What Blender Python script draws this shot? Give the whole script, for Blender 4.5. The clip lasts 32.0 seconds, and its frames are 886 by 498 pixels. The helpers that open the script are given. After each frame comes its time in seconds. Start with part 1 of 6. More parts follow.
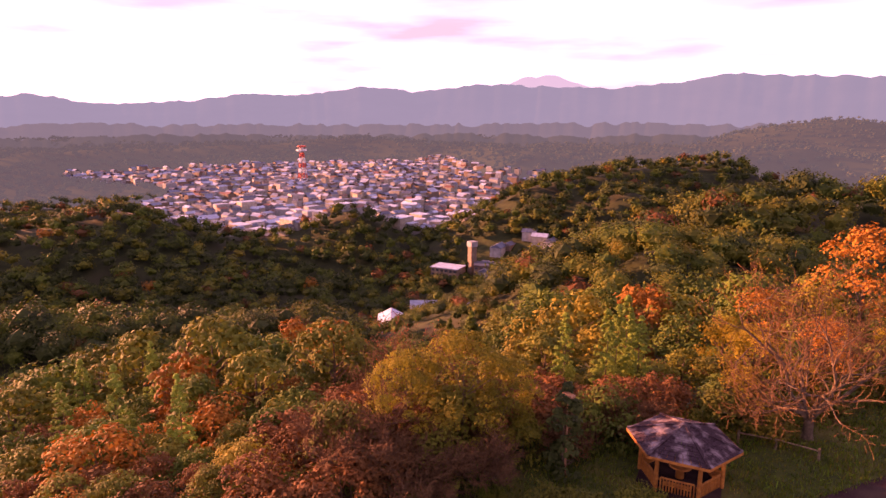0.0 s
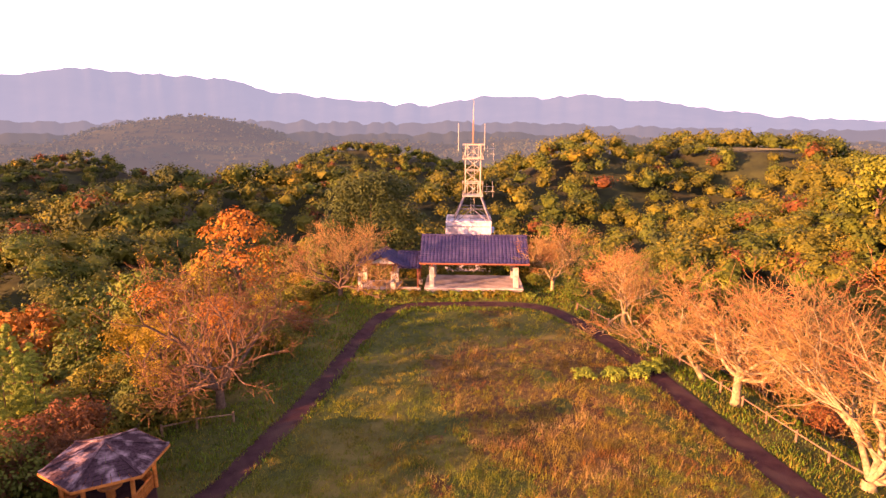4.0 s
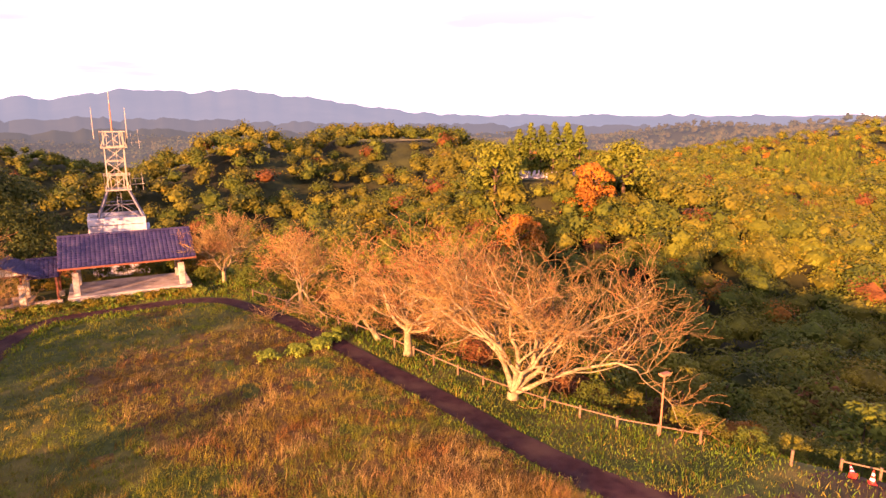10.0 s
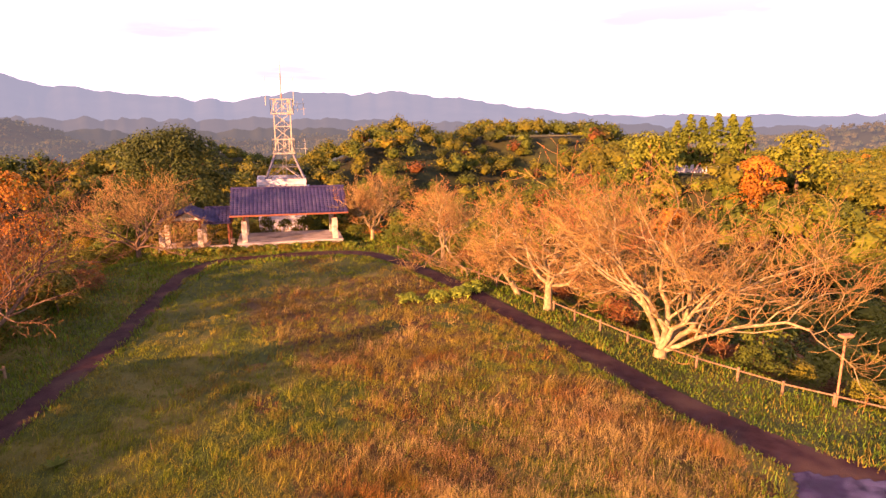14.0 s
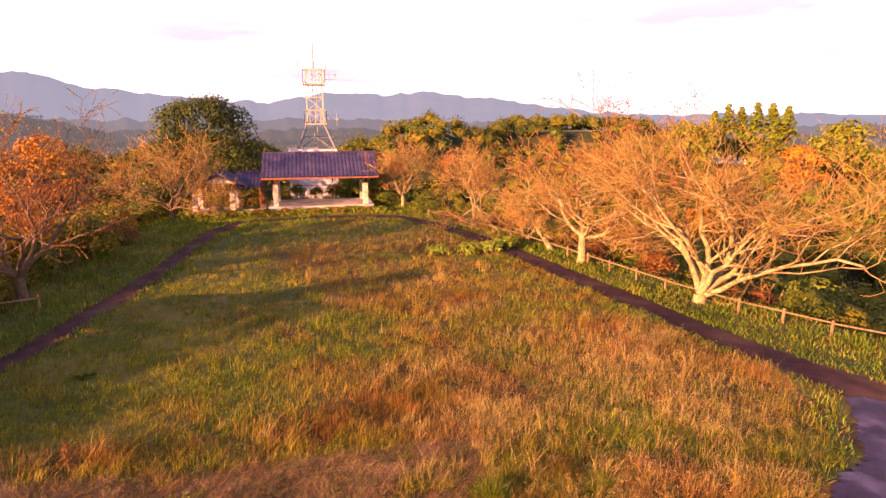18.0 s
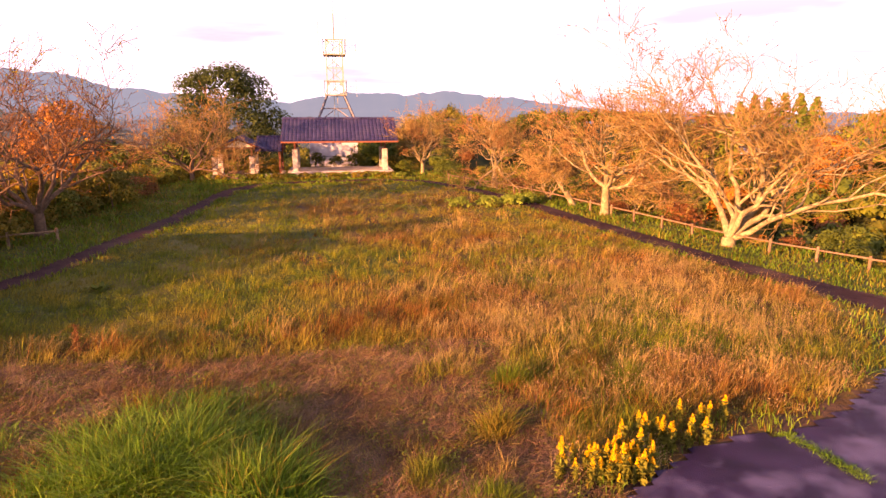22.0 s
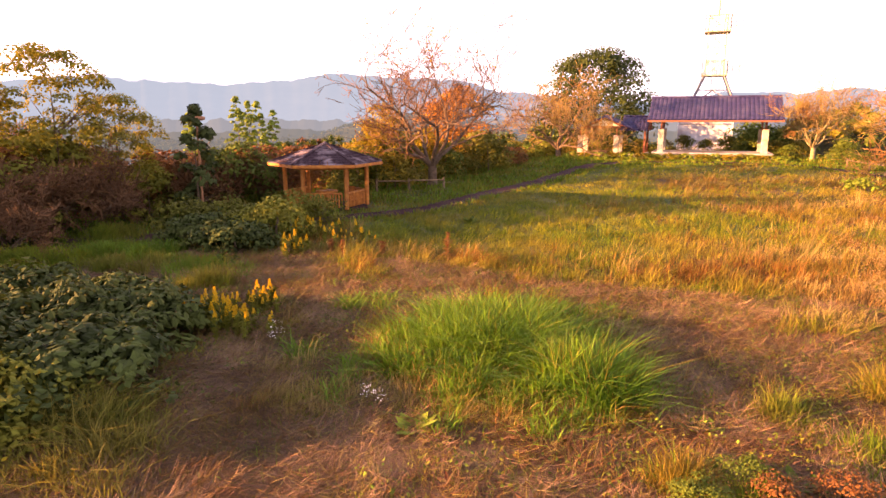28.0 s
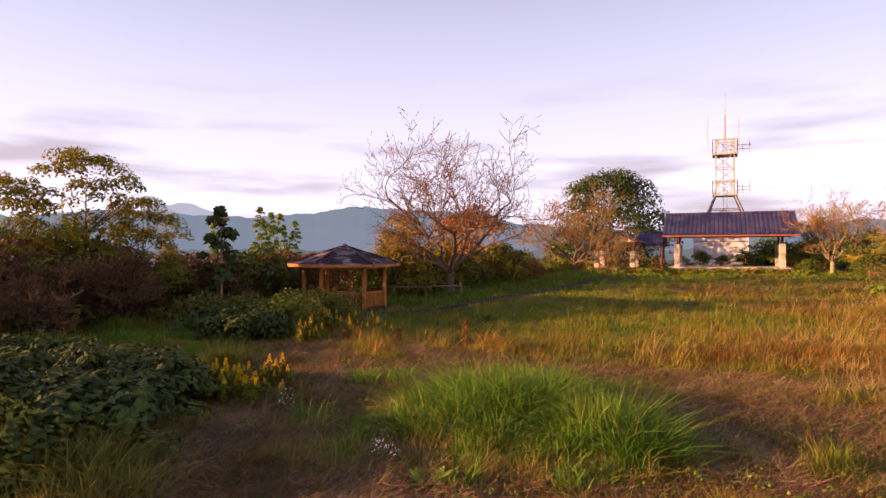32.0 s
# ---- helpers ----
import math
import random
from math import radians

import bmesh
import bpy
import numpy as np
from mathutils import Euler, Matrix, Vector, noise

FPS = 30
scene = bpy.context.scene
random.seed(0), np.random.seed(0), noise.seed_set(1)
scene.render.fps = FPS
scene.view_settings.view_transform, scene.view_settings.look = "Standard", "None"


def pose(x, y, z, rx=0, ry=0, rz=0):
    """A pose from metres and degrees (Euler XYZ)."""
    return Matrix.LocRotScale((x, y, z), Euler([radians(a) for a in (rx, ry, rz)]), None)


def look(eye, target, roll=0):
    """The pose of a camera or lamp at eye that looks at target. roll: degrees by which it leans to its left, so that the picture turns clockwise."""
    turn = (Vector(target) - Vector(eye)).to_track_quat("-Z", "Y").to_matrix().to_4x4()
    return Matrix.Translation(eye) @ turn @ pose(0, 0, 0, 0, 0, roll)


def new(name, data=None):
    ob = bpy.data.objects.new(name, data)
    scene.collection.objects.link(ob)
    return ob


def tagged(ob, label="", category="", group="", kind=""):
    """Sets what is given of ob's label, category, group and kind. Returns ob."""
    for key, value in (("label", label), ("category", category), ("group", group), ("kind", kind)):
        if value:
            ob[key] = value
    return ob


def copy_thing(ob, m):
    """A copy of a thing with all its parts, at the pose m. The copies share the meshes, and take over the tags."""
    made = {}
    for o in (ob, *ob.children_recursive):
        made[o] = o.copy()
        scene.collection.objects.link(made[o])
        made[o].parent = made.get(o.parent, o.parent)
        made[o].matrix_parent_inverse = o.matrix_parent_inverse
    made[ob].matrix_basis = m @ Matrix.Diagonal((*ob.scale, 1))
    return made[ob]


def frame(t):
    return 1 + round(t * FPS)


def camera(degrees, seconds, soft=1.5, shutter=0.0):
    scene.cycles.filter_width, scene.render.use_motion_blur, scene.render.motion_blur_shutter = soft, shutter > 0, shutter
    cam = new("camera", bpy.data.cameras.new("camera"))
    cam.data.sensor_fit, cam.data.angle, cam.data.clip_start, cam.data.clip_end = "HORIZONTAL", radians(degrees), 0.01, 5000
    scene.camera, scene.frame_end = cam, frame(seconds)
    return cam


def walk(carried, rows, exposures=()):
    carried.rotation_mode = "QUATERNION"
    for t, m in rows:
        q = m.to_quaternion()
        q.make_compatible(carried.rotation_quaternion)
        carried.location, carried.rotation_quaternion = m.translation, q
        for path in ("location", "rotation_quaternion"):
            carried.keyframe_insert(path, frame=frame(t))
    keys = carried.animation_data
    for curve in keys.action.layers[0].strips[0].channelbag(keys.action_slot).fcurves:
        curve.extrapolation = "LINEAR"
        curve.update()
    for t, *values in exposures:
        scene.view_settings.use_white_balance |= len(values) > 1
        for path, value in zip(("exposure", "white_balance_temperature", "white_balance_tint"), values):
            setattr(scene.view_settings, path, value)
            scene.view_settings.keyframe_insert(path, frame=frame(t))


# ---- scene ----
cam = camera(71.5, 32.0)

# seconds, height, turn to the left, tilt, lean: the drone hangs over one spot and sinks
PATH = [
    (0, 16.66, 56.27, -11.89, 0.29),
    (0.5, 16.66, 49.39, -11.93, 0.24),
    (1, 16.66, 42.83, -11.95, 0.28),
    (1.5, 16.70, 36.12, -12.00, 0.25),
    (2, 16.69, 28.91, -11.89, 0.32),
    (2.5, 16.79, 21.98, -12.01, 0.23),
    (3, 16.82, 15.25, -12.05, 0.16),
    (3.5, 16.82, 8.46, -12.07, 0.16),
    (4, 16.69, 2.11, -11.92, 0.22),
    (4.5, 16.80, -4.24, -12.06, 0.21),
    (6.5, 17.09, -21.69, -12.22, 0.31),
    (7, 17.07, -22.50, -12.25, 0.32),
    (7.5, 17.04, -23.07, -12.24, 0.30),
    (8, 16.99, -25.80, -12.22, 0.32),
    (8.5, 16.99, -27.27, -12.27, 0.30),
    (9, 16.55, -27.91, -12.24, 0.37),
    (9.5, 15.99, -28.25, -12.21, 0.24),
    (10, 15.40, -28.51, -12.19, 0.14),
    (10.5, 14.80, -28.24, -12.15, 0.07),
    (11, 14.26, -25.14, -12.14, 0.00),
    (11.5, 13.76, -21.31, -12.14, 0.02),
    (12, 13.34, -17.97, -12.15, 0.02),
    (12.5, 12.94, -16.59, -12.14, 0.04),
    (13, 12.52, -15.90, -12.13, 0.12),
    (13.5, 12.21, -15.41, -12.16, 0.12),
    (14, 11.77, -14.98, -12.14, 0.10),
    (14.5, 11.38, -14.65, -12.16, 0.05),
    (16.5, 9.69, -13.83, -12.15, 0.01),
    (17, 9.25, -13.32, -12.18, -0.07),
    (17.5, 8.64, -12.63, -12.07, -0.14),
    (18, 8.28, -12.06, -12.06, -0.13),
    (18.5, 7.99, -11.56, -12.12, -0.19),
    (19, 7.57, -11.31, -12.13, -0.19),
    (19.5, 7.20, -11.01, -12.12, -0.18),
    (20, 6.85, -10.80, -12.17, -0.14),
    (20.5, 6.41, -10.63, -12.08, -0.18),
    (21, 5.94, -10.43, -12.07, -0.18),
    (21.5, 5.49, -10.33, -12.07, -0.15),
    (22, 4.97, -10.20, -12.05, -0.11),
    (22.5, 4.47, -10.11, -12.00, -0.08),
    (23, 4.01, -10.01, -11.95, -0.04),
    (23.5, 3.62, -9.92, -11.98, -0.03),
    (24, 3.25, -9.84, -11.97, -0.05),
    (24.5, 2.95, -9.75, -11.91, 0.01),
    (25, 2.94, -6.86, -11.94, 0.04),
    (25.5, 2.95, 0.75, -11.96, 0.04),
    (26, 2.94, 10.76, -11.96, 0.09),
    (26.5, 2.90, 17.54, -11.88, 0.04),
    (28.5, 2.89, 22.67, -11.81, -0.01),
    (29, 2.69, 23.07, -11.69, -0.06),
    (29.5, 2.47, 23.31, -11.76, -0.05),
    (30, 2.27, 23.48, -11.78, -0.05),
    (30.5, 2.08, 23.63, -11.76, -0.05),
    (31, 1.88, 23.78, -10.98, -0.06),
    (31.5, 1.75, 23.84, 0.01, -0.03),
    (32, 1.53, 24.01, 0.11, -0.05),
]


def hover(z, turn, tilt, lean):
    return Matrix.Translation((4.08, -59.96, z)) @ pose(0, 0, 0, 0, 0, turn) @ pose(0, 0, 0, 90 + tilt) @ pose(0, 0, 0, 0, 0, lean)


EXPOSURES = [
    (0, 1.88, 9300, 102), (1.5, 2.15, 9300, 97), (4, 2.4, 9100, 82), (9, 2.24, 9000, 75), (13, 2.22, 9100, 75),
    (21, 2.14, 9300, 71), (23, 2.16, 9300, 68), (25, 2.36, 9200, 61), (26.5, 2.6, 9400, 55), (30.8, 2.8, 9300, 54), (31.5, 1.95, 8000, 48), (32, 1.56, 8000, 48),
]
walk(cam, [(t, hover(z, turn, tilt, lean)) for t, z, turn, tilt, lean in PATH], EXPOSURES)

# ---- light: a low evening sun and a clear sky with thin cloud ----
SUN_TURN, SUN_HIGH = radians(121), radians(10.5)  # left of north, above the horizon
sun_way = Vector((-math.sin(SUN_TURN) * math.cos(SUN_HIGH), math.cos(SUN_TURN) * math.cos(SUN_HIGH), math.sin(SUN_HIGH)))
sun = new("sun", bpy.data.lights.new("sun", "SUN"))
sun.data.energy, sun.data.angle, sun.data.color = 5.0, radians(0.6), (1.0, 0.64, 0.30)
sun.matrix_world = look(sun_way * 50, (0, 0, 0))

world = bpy.data.worlds.new("evening")
scene.world = world
world.use_nodes = True
wt = world.node_tree
for n in list(wt.nodes):
    wt.nodes.remove(n)


def link(tree, a, b):
    tree.links.new(a, b)


w_out, w_bg, w_sky = wt.nodes.new("ShaderNodeOutputWorld"), wt.nodes.new("ShaderNodeBackground"), wt.nodes.new("ShaderNodeTexSky")
w_sky.sky_type, w_sky.sun_disc = "NISHITA", False
w_sky.sun_elevation, w_sky.sun_rotation = SUN_HIGH, -SUN_TURN
w_sky.air_density, w_sky.dust_density, w_sky.ozone_density = 1.0, 0.6, 2.5
w_co, w_map, w_noise, w_ramp, w_mix = (wt.nodes.new("ShaderNode" + k) for k in ("TexCoord", "Mapping", "TexNoise", "ValToRGB", "Mix"))
w_mix.data_type = "RGBA"
w_map.inputs["Scale"].default_value = (1.2, 1.2, 9.0)
w_noise.inputs["Scale"].default_value, w_noise.inputs["Detail"].default_value = 2.6, 6.0
w_ramp.color_ramp.elements[0].position, w_ramp.color_ramp.elements[1].position = 0.50, 0.68
w_ramp.color_ramp.elements[1].color = (0.8, 0.8, 0.8, 1)
w_mix.inputs["B"].default_value = (2.3, 2.7, 3.1, 1)
w_bg.inputs["Strength"].default_value = 0.067
link(wt, w_co.outputs["Generated"], w_map.inputs["Vector"])
link(wt, w_map.outputs["Vector"], w_noise.inputs["Vector"])
link(wt, w_noise.outputs["Fac"], w_ramp.inputs["Fac"])
w_low, w_part = wt.nodes.new("ShaderNodeMapRange"), wt.nodes.new("ShaderNodeMath")  # cloud streaks lie low over the hills
w_low.inputs["From Min"].default_value, w_low.inputs["From Max"].default_value = 0.14, 0.27
w_low.inputs["To Min"].default_value, w_low.inputs["To Max"].default_value = 1.0, 0.06
w_part.operation = "MULTIPLY"
link(wt, w_ramp.outputs["Color"], w_part.inputs[0])
link(wt, w_low.outputs["Result"], w_part.inputs[1])
link(wt, w_part.outputs["Value"], w_mix.inputs["Factor"])
w_veil = wt.nodes.new("ShaderNodeMix")  # thin high veil of cloud over the clear sky
w_veil.data_type = "RGBA"
w_sep, w_rise = wt.nodes.new("ShaderNodeSeparateXYZ"), wt.nodes.new("ShaderNodeMapRange")
w_rise.inputs["From Min"].default_value, w_rise.inputs["From Max"].default_value = 0.0, 0.38  # the veil thins towards the zenith
w_rise.inputs["To Min"].default_value, w_rise.inputs["To Max"].default_value = 0.80, 0.34
link(wt, w_co.outputs["Generated"], w_sep.inputs["Vector"])
link(wt, w_sep.outputs["Z"], w_rise.inputs["Value"])
link(wt, w_sep.outputs["Z"], w_low.inputs["Value"])
link(wt, w_rise.outputs["Result"], w_veil.inputs["Factor"])
w_veil.inputs["B"].default_value = (5.1, 6.7, 8.6, 1)
link(wt, w_sky.outputs["Color"], w_veil.inputs["A"])
link(wt, w_veil.outputs["Result"], w_mix.inputs["A"])
link(wt, w_mix.outputs["Result"], w_bg.inputs["Color"])
link(wt, w_bg.outputs["Background"], w_out.inputs["Surface"])


# ---- materials ----
def material(name, a, b, scale=4.0, rough=0.8, bump=0.0, bump_scale=40.0, metal=0.0, vary=0.0, c=None, big=0.4, detail=5.0, spec=0.3, through_light=0.0, where="Object", island=0.0):
    """Colours a to b by fine noise, drifting to c in large stains; vary: change of brightness from object to object."""
    m = bpy.data.materials.new(name)
    m.use_nodes = True
    t = m.node_tree
    p = t.nodes["Principled BSDF"]
    co, n1, r1 = t.nodes.new("ShaderNodeTexCoord"), t.nodes.new("ShaderNodeTexNoise"), t.nodes.new("ShaderNodeValToRGB")
    n1.inputs["Scale"].default_value, n1.inputs["Detail"].default_value = scale, detail
    link(t, co.outputs[where], n1.inputs["Vector"])
    link(t, n1.outputs["Fac"], r1.inputs["Fac"])
    r1.color_ramp.elements[0].position, r1.color_ramp.elements[1].position = 0.32, 0.68
    r1.color_ramp.elements[0].color, r1.color_ramp.elements[1].color = (*a, 1), (*b, 1)
    colour = r1.outputs["Color"]
    if c:
        n2, r2, mx = t.nodes.new("ShaderNodeTexNoise"), t.nodes.new("ShaderNodeValToRGB"), t.nodes.new("ShaderNodeMix")
        mx.data_type = "RGBA"
        n2.inputs["Scale"].default_value, n2.inputs["Detail"].default_value = big, 3.0
        link(t, co.outputs[where], n2.inputs["Vector"])
        r2.color_ramp.elements[0].position, r2.color_ramp.elements[1].position = 0.48, 0.66
        link(t, n2.outputs["Fac"], r2.inputs["Fac"])
        link(t, r2.outputs["Color"], mx.inputs["Factor"])
        link(t, colour, mx.inputs["A"])
        mx.inputs["B"].default_value = (*c, 1)
        colour = mx.outputs["Result"]
    if island:
        ge, mi, hi = t.nodes.new("ShaderNodeNewGeometry"), t.nodes.new("ShaderNodeMapRange"), t.nodes.new("ShaderNodeHueSaturation")
        mi.inputs["To Min"].default_value, mi.inputs["To Max"].default_value = 1 - island, 1 + island
        link(t, ge.outputs["Random Per Island"], mi.inputs["Value"])
        link(t, mi.outputs["Result"], hi.inputs["Value"])
        link(t, colour, hi.inputs["Color"])
        colour = hi.outputs["Color"]
    if vary:
        oi, mr, hs = t.nodes.new("ShaderNodeObjectInfo"), t.nodes.new("ShaderNodeMapRange"), t.nodes.new("ShaderNodeHueSaturation")
        mr.inputs["To Min"].default_value, mr.inputs["To Max"].default_value = 1 - vary, 1 + vary
        link(t, oi.outputs["Random"], mr.inputs["Value"])
        link(t, mr.outputs["Result"], hs.inputs["Value"])
        link(t, colour, hs.inputs["Color"])
        colour = hs.outputs["Color"]
    link(t, colour, p.inputs["Base Color"])
    p.inputs["Roughness"].default_value, p.inputs["Metallic"].default_value = rough, metal
    p.inputs["Specular IOR Level"].default_value = spec
    if bump:
        n3, bp = t.nodes.new("ShaderNodeTexNoise"), t.nodes.new("ShaderNodeBump")
        n3.inputs["Scale"].default_value, n3.inputs["Detail"].default_value = bump_scale, 4.0
        bp.inputs["Strength"].default_value, bp.inputs["Distance"].default_value = bump, 0.05
        link(t, co.outputs[where], n3.inputs["Vector"])
        link(t, n3.outputs["Fac"], bp.inputs["Height"])
        link(t, bp.outputs["Normal"], p.inputs["Normal"])
    if through_light:
        tr, ms = t.nodes.new("ShaderNodeBsdfTranslucent"), t.nodes.new("ShaderNodeMixShader")
        ms.inputs["Fac"].default_value = through_light
        link(t, colour, tr.inputs["Color"])
        link(t, p.outputs["BSDF"], ms.inputs[1])
        link(t, tr.outputs["BSDF"], ms.inputs[2])
        link(t, ms.outputs["Shader"], t.nodes["Material Output"].inputs["Surface"])
    return m


def leafy(name, a, b, c=None, through_light=0.16):
    return material(name, a, b, 0.35, 0.75, vary=0.25, c=c, big=0.25, spec=0.2, through_light=through_light, island=0.2)


LEAF_GREEN = leafy("leaf_green", (0.038, 0.068, 0.008), (0.105, 0.14, 0.015))
LEAF_OLIVE = leafy("leaf_olive", (0.065, 0.078, 0.009), (0.17, 0.165, 0.017))
LEAF_YELLOW = leafy("leaf_yellow", (0.11, 0.095, 0.010), (0.25, 0.19, 0.018))
LEAF_GOLD = leafy("leaf_gold", (0.20, 0.15, 0.012), (0.40, 0.28, 0.025), through_light=0.45)
LEAF_ORANGE = leafy("leaf_orange", (0.22, 0.08, 0.012), (0.38, 0.155, 0.018))
LEAF_RED = leafy("leaf_red", (0.22, 0.045, 0.015), (0.38, 0.10, 0.03))
LEAF_BROWN = leafy("leaf_brown", (0.10, 0.038, 0.012), (0.20, 0.080, 0.022))
LEAF_MOSS = leafy("leaf_moss", (0.10, 0.10, 0.010), (0.25, 0.20, 0.02), through_light=0.4)
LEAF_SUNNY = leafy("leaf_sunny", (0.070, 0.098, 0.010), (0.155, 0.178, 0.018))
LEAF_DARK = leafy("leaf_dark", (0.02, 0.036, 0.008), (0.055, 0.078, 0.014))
LEAF_FRESH = leafy("leaf_fresh", (0.12, 0.19, 0.02), (0.24, 0.32, 0.04))
BARK = material("bark", (0.065, 0.042, 0.026), (0.15, 0.10, 0.062), 6.0, 0.9, 0.6, 30.0)
BARK_PALE = material("bark_pale", (0.14, 0.105, 0.05), (0.35, 0.285, 0.145), 5.0, 0.85, 0.6, 24.0, c=(0.12, 0.10, 0.05), big=1.5)
TWIG = material("twig", (0.14, 0.088, 0.028), (0.285, 0.195, 0.062), 1.2, 0.9, c=(0.19, 0.085, 0.028), big=0.5)
TWIG_DARK = material("twig_dark", (0.075, 0.034, 0.015), (0.16, 0.075, 0.028), 1.2, 0.9)
SOIL = material("soil", (0.035, 0.018, 0.010), (0.085, 0.046, 0.024), 2.4, 0.95, 0.9, 9.0, c=(0.03, 0.036, 0.010), big=0.3)
ASPHALT = material("asphalt", (0.010, 0.005, 0.021), (0.027, 0.015, 0.050), 1.1, 0.45, 0.4, 90.0, c=(0.075, 0.064, 0.125), big=0.9, detail=9.0, spec=0.12)
PATHWAY = material("path_surface", (0.026, 0.011, 0.013), (0.052, 0.025, 0.026), 1.5, 0.85, 0.35, 70.0, c=(0.07, 0.04, 0.032), big=0.5, spec=0.08)
TILE = material("roof_tile", (0.014, 0.013, 0.046), (0.034, 0.030, 0.088), 3.0, 0.6, 0.25, 25.0, c=(0.045, 0.04, 0.085), big=0.9, spec=0.25)
STONE = material("stone", (0.36, 0.32, 0.26), (0.56, 0.51, 0.43), 5.0, 0.85, 0.5, 30.0, c=(0.28, 0.24, 0.19), big=1.2)
CONCRETE = material("concrete", (0.36, 0.33, 0.30), (0.52, 0.48, 0.44), 1.5, 0.85, 0.3, 40.0, c=(0.26, 0.23, 0.21), big=0.6)
WOOD_RED = material("wood_red_brown", (0.16, 0.05, 0.025), (0.28, 0.10, 0.05), 8.0, 0.7, 0.4, 40.0)
WOOD_LOG = material("wood_log", (0.32, 0.095, 0.018), (0.54, 0.19, 0.035), 5.0, 0.65, 0.4, 30.0, vary=0.12)
WOOD_GREY = material("wood_grey", (0.11, 0.07, 0.04), (0.22, 0.15, 0.085), 7.0, 0.85, 0.4, 40.0, vary=0.15)
PLASTER = material("plaster", (0.62, 0.55, 0.42), (0.74, 0.67, 0.53), 3.0, 0.85, 0.2, 30.0)
SHINGLE = material("bark_shingle", (0.030, 0.017, 0.022), (0.070, 0.042, 0.050), 9.0, 0.9, 0.6, 30.0, c=(0.26, 0.20, 0.21), big=1.3, spec=0.08)
STEEL = material("tower_steel", (0.27, 0.25, 0.19), (0.40, 0.38, 0.29), 3.0, 0.55, 0.1, 50.0)
STEEL_DARK = material("steel_dark", (0.10, 0.10, 0.12), (0.18, 0.18, 0.2), 3.0, 0.5, metal=0.4)
STEEL_RED = material("steel_red", (0.42, 0.13, 0.06), (0.55, 0.2, 0.1), 3.0, 0.5)
PANEL = material("white_panel", (0.44, 0.43, 0.44), (0.58, 0.57, 0.58), 2.0, 0.6, 0.1, 20.0, c=(0.32, 0.29, 0.30), big=0.8)
RUST = material("rusty_steel", (0.28, 0.12, 0.06), (0.42, 0.2, 0.1), 7.0, 0.8, 0.3, 40.0)
GRASS_DRY = material("grass_dry", (0.105, 0.078, 0.011), (0.27, 0.215, 0.034), 0.6, 0.8, c=(0.12, 0.07, 0.012), big=0.22, spec=0.2, through_light=0.3, island=0.4)
GRASS_STRAW = material("grass_straw", (0.18, 0.132, 0.040), (0.35, 0.27, 0.088), 0.9, 0.8, c=(0.22, 0.12, 0.04), big=0.3, spec=0.2, through_light=0.3, island=0.4)
STRAW_PINK = material("straw_faded", (0.10, 0.057, 0.036), (0.25, 0.15, 0.092), 0.9, 0.8, c=(0.11, 0.055, 0.03), big=0.8, spec=0.2, island=0.7)
GRASS_GREEN = material("grass_green", (0.042, 0.088, 0.006), (0.115, 0.165, 0.012), 0.5, 0.75, c=(0.17, 0.145, 0.028), big=0.3, spec=0.2, through_light=0.3, island=0.4)
GRASS_LUSH = material("grass_lush", (0.035, 0.115, 0.006), (0.115, 0.235, 0.018), 0.8, 0.6, spec=0.25, through_light=0.3, island=0.4)
GRASS_RUST = material("grass_rust", (0.14, 0.060, 0.014), (0.29, 0.14, 0.032), 0.7, 0.8, c=(0.13, 0.06, 0.012), big=0.3, spec=0.2, through_light=0.3, island=0.4)
GRASS_LIME = material("grass_yellow_green", (0.11, 0.13, 0.010), (0.25, 0.26, 0.022), 0.7, 0.8, c=(0.22, 0.19, 0.02), big=0.3, spec=0.2, through_light=0.3, island=0.4)
SEED_HEAD = material("seed_heads", (0.24, 0.15, 0.07), (0.40, 0.27, 0.13), 1.5, 0.8, spec=0.2, through_light=0.3, island=0.3)
FLOWER = material("flower_yellow", (0.52, 0.28, 0.008), (0.72, 0.45, 0.012), 5.0, 0.7, through_light=0.2)
FLOWER_WHITE = material("flower_white", (0.6, 0.56, 0.5), (0.75, 0.72, 0.66), 5.0, 0.7)
TURF = material("turf", (0.020, 0.036, 0.005), (0.055, 0.075, 0.009), 2.4, 0.95, 0.8, 14.0, c=(0.12, 0.10, 0.022), big=0.2)
THATCH = material("dry_thatch", (0.045, 0.025, 0.006), (0.13, 0.08, 0.016), 3.0, 0.95, 0.9, 12.0, c=(0.05, 0.025, 0.008), big=0.35)
WOODS_FLOOR = material("woods_floor", (0.014, 0.022, 0.006), (0.034, 0.044, 0.010), 0.2, 0.95, 0.9, 0.4, c=(0.026, 0.026, 0.008), big=0.02)


